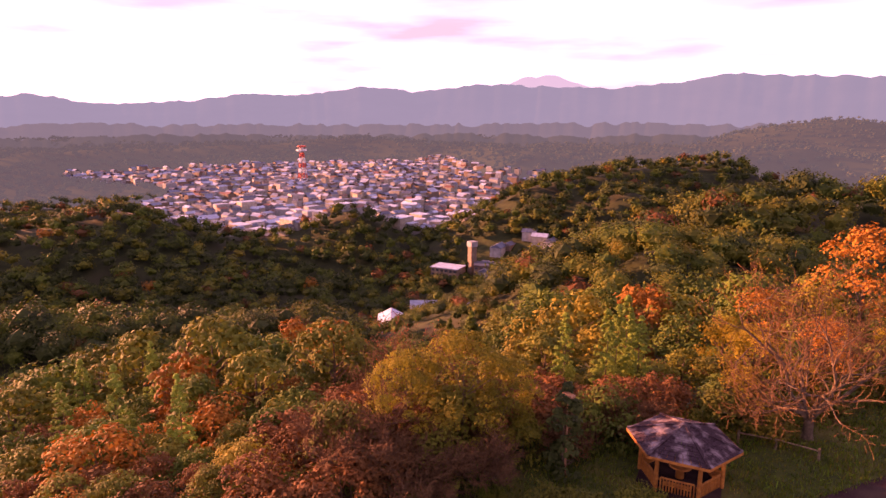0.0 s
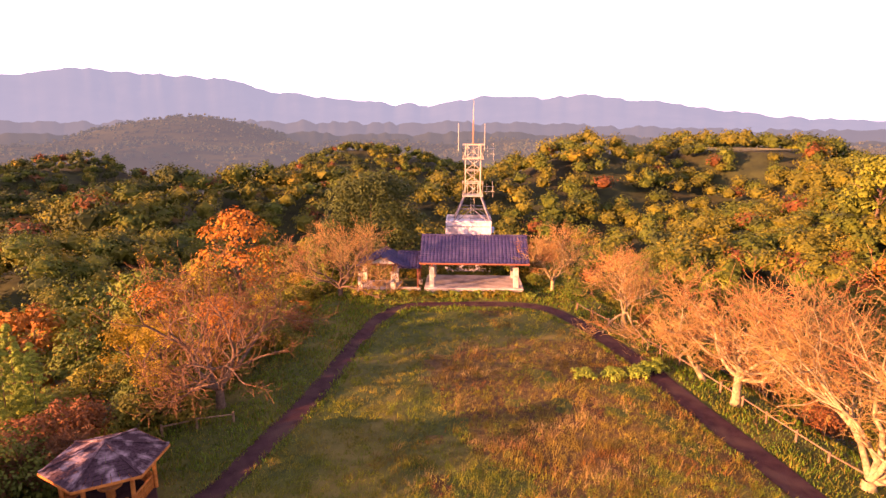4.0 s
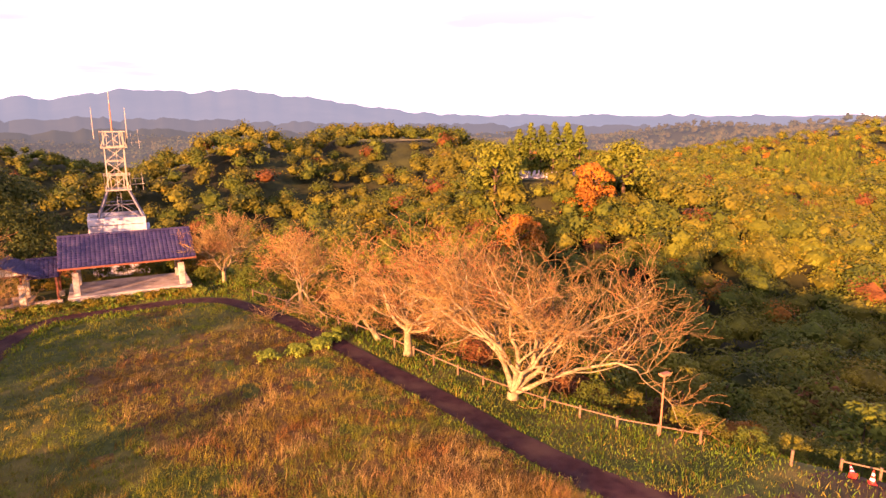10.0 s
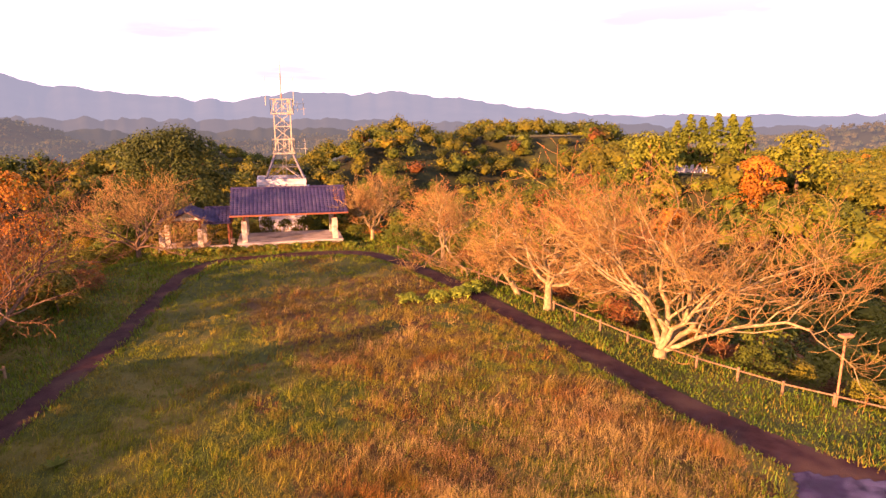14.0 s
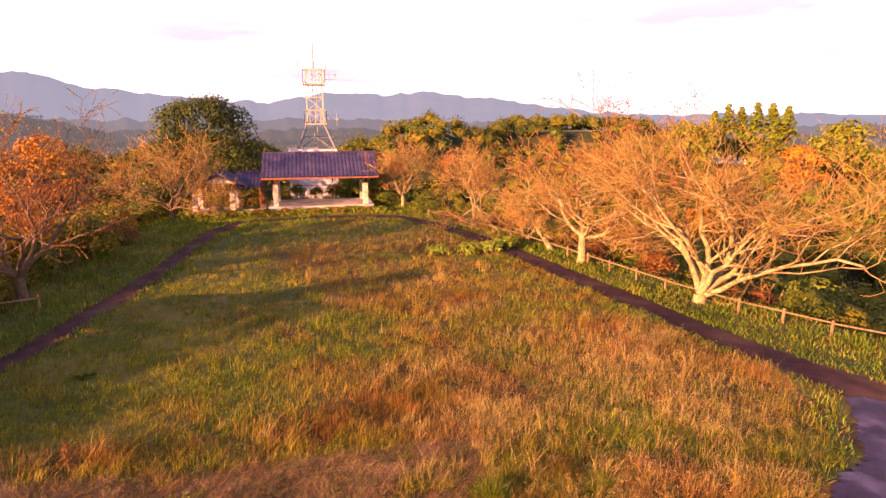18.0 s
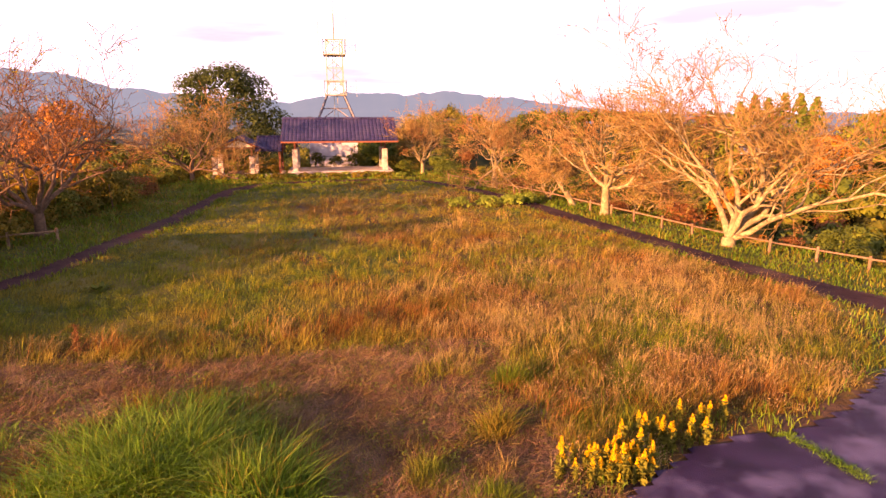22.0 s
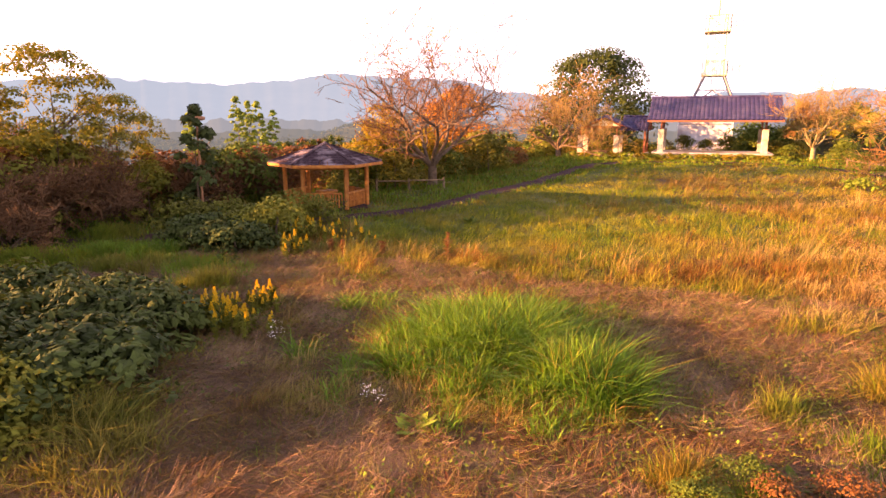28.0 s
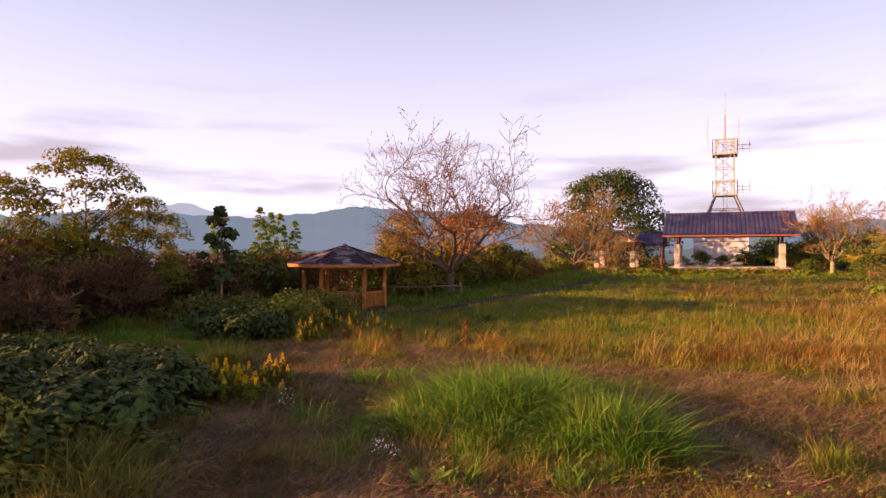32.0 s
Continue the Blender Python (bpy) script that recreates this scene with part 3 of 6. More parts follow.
def crown_points(rng, clumps, per, wide, tall, low, clump_size, cone=0.0):
    """Leaf places in clumps on an uneven dome (or a cone) whose foot is at height low."""
    out, ways = [], []
    for i in range(clumps):
        u = rng.uniform(0.0, 1) ** 0.8
        a = rng.uniform(0, 2 * np.pi)
        if cone:
            r = wide * (1 - u) ** cone * rng.uniform(0.6, 1.05)
        else:
            r = wide * np.sqrt(max(0.0, 1 - (u * 1.02 - 0.25) ** 2 / 0.62)) * rng.uniform(0.45, 1.0)
        c = np.array([r * np.cos(a), r * np.sin(a), low + tall * u])
        s = clump_size * rng.uniform(0.7, 1.3) * (1 - 0.5 * u if cone else 1)
        p = rng.normal(size=(per, 3))
        p /= np.linalg.norm(p, axis=1, keepdims=True)
        p[:, 2] = np.where(p[:, 2] < -0.3, -p[:, 2], p[:, 2])
        out.append(c + p * s * (1, 1, 0.75) * rng.uniform(0.75, 1.05, (per, 1)))
        ways.append(p)
    return np.concatenate(out), np.concatenate(ways)


def tube_mesh(segs, sides):
    """Tapered tubes: rows of x, y, z, radius at either end."""
    s = np.asarray(segs, float)
    a, ra, b, rb = s[:, 0:3], s[:, 3], s[:, 4:7], s[:, 7]
    d = b - a
    d /= np.linalg.norm(d, axis=1, keepdims=True) + 1e-9
    ref = np.where(np.abs(d[:, 2:3]) > 0.9, [[1.0, 0, 0]], [[0, 0, 1.0]])
    u = np.cross(d, ref)
    u /= np.linalg.norm(u, axis=1, keepdims=True) + 1e-9
    w = np.cross(d, u)
    t = np.linspace(0, 2 * np.pi, sides, endpoint=False)
    ring = np.cos(t)[None, :, None] * u[:, None, :] + np.sin(t)[None, :, None] * w[:, None, :]
    va = a[:, None, :] + ring * ra[:, None, None]
    vb = b[:, None, :] + ring * rb[:, None, None]
    v = np.concatenate([va, vb], 1).reshape(-1, 3)
    k = np.arange(sides)
    q = np.stack([k, (k + 1) % sides, (k + 1) % sides + sides, k + sides], 1)
    f = (np.arange(len(s)) * 2 * sides)[:, None, None] + q[None]
    return v, f.reshape(-1, 4)


def grow(rng, start, way, length, radius, level, out, droop=0.0, spread=0.75):
    """Branches out of branches; out[level] gathers the tapered pieces."""
    p, d = np.array(start, float), np.array(way, float) / np.linalg.norm(way)
    steps = 7 if level > 2 else 5 if level == 2 else 3
    r = radius
    for i in range(steps):
        d = d + rng.normal(size=3) * (0.27 if level > 1 else 0.24) + np.array([0, 0, (0.10 if d[2] < 0.75 else 0.0) - droop * i])
        d /= np.linalg.norm(d)
        q = p + d * length / steps
        r2 = r * (0.87 if level > 1 else 0.72)
        out[level].append((*p, r, *q, r2))
        if level > 0 and i >= (1 if level > 1 else 0):
            for _ in range(3 if level == 1 and rng.uniform() < 0.5 else 2 if i == steps - 1 or rng.uniform() < 0.55 else 1):
                side = rng.normal(size=3)
                side -= d * (side @ d)
                side /= np.linalg.norm(side)
                side[2] = side[2] * 0.6 + 0.2
                nd = d * (1 - spread * rng.uniform(0.4, 0.8)) + side * spread * rng.uniform(0.6, 1.0)
                grow(rng, q, nd, length * rng.uniform(0.42, 0.62), max(r2 * rng.uniform(0.42, 0.66), 0.008), level - 1, out, droop * 1.3, spread)
        p, r = q, r2


def cherry_tree(name, label, seed, at, tall, trunk_r, limbs, spread=0.8, thick=1.0, leaves=200, leaf=LEAF_RED, trunk_high=1.2, bark=BARK_PALE, flat=0.55, ways=None, top_at=(0, 0), droop=0.012, twig=None):
    """A nearly bare tree: a short trunk, spreading limbs, a haze of twigs, a few last leaves."""
    rng = np.random.RandomState(seed)
    root = thing(name, label, "tree", (at[0], at[1], ground_at(*at) - 0.08), 0, "bare trees round the meadow")
    top = np.array([*top_at, trunk_high], float)
    low = top * 0.3
    v, f = tube_mesh([(0, 0, -0.2, trunk_r * 1.6, *low, trunk_r * 1.05), (*low, trunk_r * 1.05, *top, trunk_r * 0.92)], 12)
    trunk = part("trunk", mesh_of("trunk", v, f, [bark], smooth=True), None, root)
    if ways is None:
        ways = []
        for i in range(limbs):
            a = 2 * np.pi * i / limbs + rng.uniform(-0.35, 0.35)
            ways.append((np.cos(a) * flat, np.sin(a) * flat, rng.uniform(0.5, 1.0), rng.uniform(0.42, 0.56)))
    tips = []
    for x, y, z, k in ways:
        out = {3: [], 2: [], 1: [], 0: []}
        grow(rng, top - (0, 0, rng.uniform(0, 0.2)), (x, y, z), tall * k, trunk_r * rng.uniform(0.42, 0.6), 3, out, droop, spread)
        v, f = tube_mesh(out[3] + out[2], 7)
        limb = part("limb", mesh_of("limb", v, f, [bark], smooth=True), None, root)
        thin = np.array(out[1] + out[0])
        if thick < 1:
            out[0] = [s for s in out[0] if rng.uniform() < thick]
            thin = np.array(out[1] + out[0])
        thin[:, 3], thin[:, 7] = np.maximum(thin[:, 3], 0.013), np.maximum(thin[:, 7], 0.011)
        v, f = tube_mesh(thin, 3)
        tagged(part("twig_spray", mesh_of("twig_spray", v, f, [twig or (TWIG if bark is BARK_PALE else TWIG_DARK)]), None, limb, "fine reddish-brown bare twigs"), kind="stuff")
        tips += [s[4:7] for s in out[0]]
    if leaves:
        tips = np.array(tips)
        w = np.clip(tips[:, 2] - tips[:, 2].mean(), 0.05, None) ** 1.5
        tips = tips[rng.choice(len(tips), leaves, p=w / w.sum())] + rng.normal(size=(leaves, 3)) * 0.03
        v, f = cards(rng, tips, 0.045)
        tagged(part("foliage", mesh_of("foliage", v, f, [leaf]), None, root, "last sparse autumn leaves"), kind="stuff")
    return root


def leaf_tree(name, rng, wide, tall, low, clumps, per, leaf, mat, clump, cone=0.0, trunk_r=0.16, bark=BARK, at=(0, 0, 0), limbs=7):
    """One broad-leaved or conical tree as trunk with limbs and a crown of many leaves; returns its root."""
    root = new(name)
    pts, ways = crown_points(rng, clumps, per, wide, tall, low, clump, cone)
    v, f = cards(rng, pts, leaf, out=ways)
    part("crown", mesh_of("crown", v, f, [mat]), None, root)
    segs = [(0, 0, -0.6, trunk_r * 1.3, 0.05, 0, low, trunk_r), (0.05, 0, low, trunk_r, 0, 0.1, low + tall * 0.75, trunk_r * 0.3)]
    for i in range(limbs):
        a, h = rng.uniform(0, 6.28), low + tall * rng.uniform(0, 0.45)
        segs.append((0.03, 0, h, trunk_r * 0.5, np.cos(a) * wide * 0.75, np.sin(a) * wide * 0.75, h + tall * (0.1 if cone else 0.35), trunk_r * 0.12))
    v, f = tube_mesh(segs, 6)
    part("trunk", mesh_of("trunk", v, f, [bark], smooth=True), None, root)
    root.location = at
    return root


# ---- woods: single trees near, joined masses far ----
def in_town(x, y):
    """The built-up valley floor."""
    a, d = np.degrees(np.arctan2(-(x - 4), y + 60)), np.hypot(x - 4, y + 60)
    wave = 4 * np.sin(d / 90.0)
    return (a > 51 + wave) & (a < 84 + wave) & (d > 560) & (d < 1470 - 5 * (a - 51)) & (height(x, y) < -68)


def in_sight(x, y, up):
    """Whether a point that high over the ground shows over the land between it and the hilltop."""
    ex, ey, ez = 4.0, -60.0, 17.0
    z = height(x, y) + up
    free = np.ones(len(x), bool)
    for k in np.linspace(0.12, 0.97, 34):
        px, py = ex + (x - ex) * k, ey + (y - ey) * k
        free &= rough_height(px, py) < ez + (z - ez) * k + 1.0
    return free


def wooded(x, y):
    """Where trees may stand: off the hilltop, the town, the clearings."""
    ok = outside(x, y) > 5
    ok &= ~in_town(x, y)
    for cx, cy, rx, ry in CLEARINGS:
        ok &= ((x - cx) / rx) ** 2 + ((y - cy) / ry) ** 2 > 1
    return ok


CLEARINGS = [(148, 114, 7, 6), (138, 126, 14, 11), (5, 15, 13, 11), (108, 15, 15, 7), (154, 118, 17, 9), (172, 330, 38, 20), (120, 362, 14, 8), (-252, 96, 34, 27), (-224, 76, 22, 20), (-325, 235, 60, 30), (-262, 246, 30, 24), (4, -75, 60, 22)]
rng = np.random.RandomState(7)
templates = []
for k, (mat, share, words) in enumerate([
        (LEAF_GREEN, 5, "green broad-leaved tree on the wooded slope"), (LEAF_OLIVE, 8, "olive-green broad-leaved tree on the wooded slope"), (LEAF_YELLOW, 2.5, "yellowing autumn tree on the wooded slope"),
        (LEAF_ORANGE, 2, "orange autumn tree on the wooded slope"), (LEAF_BROWN, 2, "brown autumn tree on the wooded slope"), (LEAF_OLIVE, 4, "olive-green broad-leaved tree on the wooded slope"), (LEAF_GREEN, 3, "green broad-leaved tree on the wooded slope")]):
    t = leaf_tree("broadleaf_tree", np.random.RandomState(100 + k), 3.0 + 0.3 * (k % 3), 4.6 + 0.5 * (k % 2), 2.0, 40, 30, 0.23, mat, 1.05)
    tagged(t, words, "tree", "trees on the near slopes")
    templates.append((t, share))
shares = np.array([s for _, s in templates], float)
placed = []
tries = rng.uniform(-1, 1, (60000, 2)) * (130, 120) + (0, 10)
tries = tries[wooded(tries[:, 0], tries[:, 1])]
for x, y in tries:
    a = math.degrees(math.atan2(-(x - 4), y + 60))
    r = math.hypot(x - 4, y + 60)
    if not -66 < a < 98 or r > 125 or len(placed) > 215:
        continue
    gap = 3.6 if r < 90 else 4.8
    if all((x - px) ** 2 + (y - py) ** 2 > gap * gap for px, py in placed):
        placed.append((x, y))
placed = [(-30, 2), (-27, 14)] + placed
for i, (x, y) in enumerate(placed):
    k = rng.choice(len(templates), p=shares / shares.sum())
    d = float(outside(np.array([x]), np.array([y]))[0])
    s = rng.uniform(0.85, 1.25) * (1.5 if i < 2 else 0.55 if d < 12 else 0.85 if d < 25 else 1.15)
    s *= 0.5 if 51 < math.degrees(math.atan2(-(x - 4), y + 60)) < 65 else 1  # low growth above the school
    m = pose(x, y, ground_at(x, y) - 0.1, 0, 0, rng.uniform(0, 360)) @ Matrix.Diagonal((s, s, s * rng.uniform(0.85, 1.15), 1))
    t = templates[k][0]
    if not t.get("used"):
        t["used"] = 1
        t.matrix_world = m
    else:
        c = copy_thing(t, Matrix())
        c.matrix_basis = m


def mass(name, label, count, near, far, size, leaves, leaf, seed, mats, weights, shade_weights, lit_weights, sink=0.0, edge=5):
    """Far woods as one object: uneven crowns of ragged leaf sprays round a dark leafy core, in several autumn colours;
    shade in the west and sunlight in the east are put into the colour mix.
    """
    r = np.random.RandomState(seed)
    az = np.radians(r.uniform(-70, 97, count * 6))
    dist = (near ** 1.3 + (far ** 1.3 - near ** 1.3) * r.uniform(0, 1, count * 6)) ** (1 / 1.3)
    x, y = 4 - np.sin(az) * dist, -60 + np.cos(az) * dist
    ok = wooded(x, y) & (outside(x, y) > edge)
    x, y = x[ok], y[ok]
    ok = in_sight(x, y, size)
    x, y = x[ok][:count], y[ok][:count]
    z = height(x, y) - sink
    big = np.clip(outside(x, y) / 70, 0.55, 1)
    side = np.degrees(np.arctan2(-(x - 4), y + 60))
    big = big * np.where((side > 51) & (side < 65) & (np.hypot(x - 4, y + 60) < 235), 0.55, 1)
    bm = bmesh.new()
    bmesh.ops.create_icosphere(bm, subdivisions=1, radius=1)
    bv = np.array([q.co for q in bm.verts])
    bf = np.array([[q.index for q in p.verts] for p in bm.faces])
    bm.free()
    vs, fs, ms, base = [], [], [], 0
    kinds = 8
    for k in range(kinds):
        q = np.random.RandomState(seed + k)
        tall, wide = size * q.uniform(0.36, 0.46), size * q.uniform(0.42, 0.56)
        lobes = q.normal(size=(13, 3))
        lobes[:, 2] = np.abs(lobes[:, 2]) * 0.8
        lobes /= np.linalg.norm(lobes, axis=1, keepdims=True)

        def swell(d):
            """Uneven radius: the crown bulges along its boughs."""
            return 0.62 + 0.5 * np.max(np.clip((d @ lobes.T - 0.72) / 0.28, 0, 1) * np.linspace(0.5, 1, 13), axis=1)
        cv = bv * swell(bv)[:, None] * 0.70 * (wide, wide, tall) + (0, 0, size * 0.45)
        cf = bf
        if leaves:
            d = q.normal(size=(leaves, 3))
            d /= np.linalg.norm(d, axis=1, keepdims=True)
            d[:, 2] = np.where(d[:, 2] < -0.35, -d[:, 2], d[:, 2])
            rad = swell(d) * q.uniform(0.72, 1.06, leaves)
            at = d * rad[:, None] * (wide, wide, tall) + (0, 0, size * 0.45)
            qv, qf = cards(q, at, leaf, out=d * 0.8 + q.normal(size=d.shape) * 0.2)
            cf = np.concatenate([cf, np.concatenate([qf[:, [0, 1, 2]], qf[:, [0, 2, 3]]]) + len(cv)])
            cv = np.concatenate([cv, qv])
        pick = np.arange(k, len(x), kinds)
        n = len(pick)
        t, s = r.uniform(0, 6.28, n), r.uniform(0.75, 1.15, n) * big[pick]
        c, sn = np.cos(t), np.sin(t)
        v = np.stack([(cv[None, :, 0] * c[:, None] - cv[None, :, 1] * sn[:, None]) * s[:, None] + x[pick, None],
                      (cv[None, :, 0] * sn[:, None] + cv[None, :, 1] * c[:, None]) * s[:, None] + y[pick, None],
                      cv[None, :, 2] * s[:, None] * r.uniform(0.85, 1.15, (n, 1)) + z[pick, None]], -1)
        vs.append(v.reshape(-1, 3))
        fs.append((cf[None] + (base + np.arange(n) * len(cv))[:, None, None]).reshape(-1, 3))
        w, dw, lw = np.array(weights, float), np.array(shade_weights, float), np.array(lit_weights, float)
        # shade of the western valleys painted by choosing darker leaves
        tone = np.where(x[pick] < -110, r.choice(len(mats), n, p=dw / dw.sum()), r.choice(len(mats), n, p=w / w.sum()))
        # sunlight on the eastern slopes painted by choosing yellower leaves
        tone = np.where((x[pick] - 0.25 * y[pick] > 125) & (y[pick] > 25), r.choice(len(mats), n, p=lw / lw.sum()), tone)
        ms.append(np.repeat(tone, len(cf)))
        base += n * len(cv)
    ob = new(name, mesh_of(name, np.concatenate(vs), np.concatenate(fs), mats, np.concatenate(ms)))
    return tagged(ob, label, "woods", kind="stuff")


MIXED = [LEAF_GREEN, LEAF_OLIVE, LEAF_YELLOW, LEAF_ORANGE, LEAF_BROWN, LEAF_DARK, LEAF_SUNNY]
# leaf shares that paint shade into the west, sunlight into the east
SHADE_MIX, LIT_MIX = [6, 4, 0.3, 0.1, 1.2, 9, 0], [6, 7, 0.7, 0.25, 0.4, 0.8, 6]
mass("woods_near", "mixed autumn woods on the near slopes", 1900, 62, 215, 10.5, 270, 0.34, 31, MIXED, [8, 11, 0.8, 0.06, 0.6, 1.6, 0.3], SHADE_MIX, LIT_MIX, edge=20)
mass("woods_beyond", "mixed autumn woods on the slopes beyond", 3000, 190, 450, 12.5, 130, 0.60, 33, MIXED, [8, 11, 0.8, 0.08, 0.6, 1.4, 0.5], SHADE_MIX, LIT_MIX, edge=20)
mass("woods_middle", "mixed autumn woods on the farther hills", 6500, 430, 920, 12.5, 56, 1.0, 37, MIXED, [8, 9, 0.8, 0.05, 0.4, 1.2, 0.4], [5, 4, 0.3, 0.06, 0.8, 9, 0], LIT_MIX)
mass("woods_far", "distant wooded hills, evening haze added as glow", 13000, 880, 2700, 15, 12, 2.2, 43, HAZY, [5, 6, 3], [5, 3, 6], [2, 9, 0], 3)


# ---- stage pavilion ----
def stone_pillar(name, parent, x, y, z0, z1, w, post_to, post_r=0.09, courses=6):
    """A squared stone pillar laid in courses, with a red-brown timber post on it."""
    core = part(name, boxed(x - w / 2 + 0.02, y - w / 2 + 0.02, z0, x + w / 2 - 0.02, y + w / 2 - 0.02, z1 - 0.02, 0.0), CONCRETE, parent)
    step = (z1 - z0) / courses
    for i in range(courses):
        j = 0.012 * ((i * 7 + int(x * 3)) % 3 - 1)
        part("stone", boxed(x - w / 2 - j, y - w / 2 + j, z0 + i * step + 0.006, x + w / 2 - j, y + w / 2 + j, z0 + (i + 1) * step - 0.006, 0.018), STONE, core)
    part("post", boxed(x - post_r, y - post_r, z1, x + post_r, y + post_r, post_to, 0.012), WOOD_RED, parent, "red-brown timber post")
    return core


def tile_slope(name, parent, x0, x1, y0, z0, y1, z1, column=0.36, rows=13):
    """One roof slope from the eave (y0, z0) up to the ridge (y1, z1): round tile columns in stepped rows."""
    cols = int(round((x1 - x0) / column))
    column = (x1 - x0) / cols
    k = 8
    xs = np.arange(cols * k + 1) / k
    prof = 0.055 * np.abs(np.sin(np.pi * xs)) ** 0.7
    v, f = [], []
    for r in range(rows):
        for e, lift in ((0.0, 0.035), (1.0, 0.0)):
            t = (r + e) / rows
            yy, zz = y0 + (y1 - y0) * t, z0 + (z1 - z0) * t
            v.append(np.stack([x0 + xs * column, yy + 0 * xs, zz + prof + lift], 1))
    n = cols * k + 1
    for r in range(rows * 2 - 1):
        f += [(r * n + j, r * n + j + 1, (r + 1) * n + j + 1, (r + 1) * n + j) for j in range(n - 1)]
    under = np.array([[x0, y0, z0 - 0.09], [x1, y0, z0 - 0.09], [x1, y1, z1 - 0.09], [x0, y1, z1 - 0.09]])
    vv = np.concatenate(v)
    m = len(vv)
    vv = np.concatenate([vv, under])
    last = (rows * 2 - 1) * n
    f += [(m, m + 3, m + 2, m + 1), (m, m + 1, n - 1, 0), (m + 2, m + 3, last, last + n - 1), (m + 3, m, 0, last), (m + 1, m + 2, last + n - 1, n - 1)]
    return part(name, mesh_of(name, vv, f, [TILE]), None, parent, "dark blue-grey ribbed clay tiles")


def gable(x, y0, y1, ym, z0, z1, thick):
    bm = bmesh.new()
    a = [bm.verts.new((x, *p)) for p in ((y0, z0), (y1, z0), (ym, z1))]
    b = [bm.verts.new((x + thick, *p)) for p in ((y0, z0), (y1, z0), (ym, z1))]
    bm.faces.new(a[::-1])
    bm.faces.new(b)
    for i in range(3):
        bm.faces.new((a[i], a[(i + 1) % 3], b[(i + 1) % 3], b[i]))
    return bm


pav = thing("stage_pavilion", "open stage pavilion with blue-grey tiled roof on stone pillars", "pavilion")
floor_p = part("stage_floor", boxed(0, 0, -0.14, 10, 5.4, 0.0, 0.025), CONCRETE, pav, "pale worn concrete stage floor")
base_p = part("base", boxed(0.08, 0.08, -0.9, 9.92, 5.3, -0.14, 0.0), CONCRETE, pav)
srng = random.Random(4)
for row in range(2):
    x = 0.06
    while x < 9.7:
        w = min(srng.uniform(0.35, 0.7), 9.94 - x)
        part("stone", boxed(x, 0.0 + srng.uniform(0.0, 0.03), -0.86 + row * 0.36, x + w - 0.02, 0.12, -0.52 + row * 0.36, 0.03), STONE, base_p)
        x += w
for x, y in ((0.72, 0.72), (9.25, 0.72), (0.72, 4.6), (9.25, 4.6)):
    stone_pillar("pillar", pav, x, y, 0.0, 2.06, 0.5, 2.95)
for y in (0.72, 4.6):
    part("beam", boxed(-0.2, y - 0.1, 2.7, 10.2, y + 0.1, 2.95, 0.015), WOOD_RED, pav)
for x in (0.72, 3.6, 6.4, 9.25):
    part("cross_beam", boxed(x - 0.09, 0.0, 2.95, x + 0.09, 5.3, 3.13, 0.015), WOOD_RED, pav)
roof_p = part("roof_deck", gable(-0.25, -0.9, 6.2, 2.65, 2.84, 4.72, 10.5), WOOD_RED, pav)
tile_slope("front_tiles", roof_p, -0.42, 10.42, -1.1, 2.86, 2.65, 4.88)
tile_slope("back_tiles", roof_p, -0.42, 10.42, 6.4, 2.86, 2.65, 4.88)
for i in range(31):
    x = -0.42 + i * 0.3497
    part("ridge_tile", rod(bmesh.new(), (x, 2.65, 4.93), (x + 0.335, 2.65, 4.93), 0.115, 0.125, 10), TILE, roof_p)
part("eave_board", boxed(-0.42, -1.16, 2.70, 10.42, -1.1, 2.84, 0.01), WOOD_RED, roof_p)
for x in (-0.36, 10.36):
    for y0 in (-1.1, 6.4):
        part("barge_board", bar(bmesh.new(), (x, y0, 2.78), (x, 2.65, 4.80), 0.06, 0.2), WOOD_RED, roof_p)

# ---- gate roof and covered walk beside the stage ----
gate = thing("gate_pavilion", "small gabled gate shelter with cream gable on stone pillars", "shelter")
plinth = part("plinth", boxed(-7.1, 0.2, -1.0, -2.75, 4.4, -0.45, 0.03), CONCRETE, gate, "pale concrete plinth")
for x, y in ((-6.6, 0.75), (-3.25, 0.75), (-6.6, 3.8), (-3.25, 3.8)):
    stone_pillar("pillar", gate, x, y, -0.45, 1.45, 0.46, 2.25, 0.08, 5)
for y in (0.75, 3.8):
    part("beam", boxed(-6.9, y - 0.08, 2.1, -2.9, y + 0.08, 2.28, 0.012), WOOD_RED, gate)


def gable_y(x0, x1, xm, z0, z1, y, thick):
    bm = gable(0, x0, x1, xm, z0, z1, thick)
    bmesh.ops.transform(bm, matrix=Matrix(((0, 1, 0, 0), (1, 0, 0, y), (0, 0, 1, 0), (0, 0, 0, 1))), verts=bm.verts[:])
    bmesh.ops.reverse_faces(bm, faces=bm.faces[:])
    return bm


part("gable_wall", gable_y(-5.7, -3.0, -4.35, 2.3, 2.95, 0.55, 0.12), PLASTER, gate, "cream plastered gable")
gate_roof = part("roof_deck", gable_y(-6.5, -2.2, -4.35, 2.2, 3.1, 0.7, 3.5), WOOD_RED, gate)
for side, xe in ((-1, -6.9), (1, -1.8)):
    t = tile_slope("tiles", gate_roof, -0.1, 4.6, 0.0, 2.12, 2.55, 3.2, 0.33, 9)
    t.matrix_basis = pose(xe, 4.6 if side < 0 else 0.0, 0, 0, 0, 90 * side)
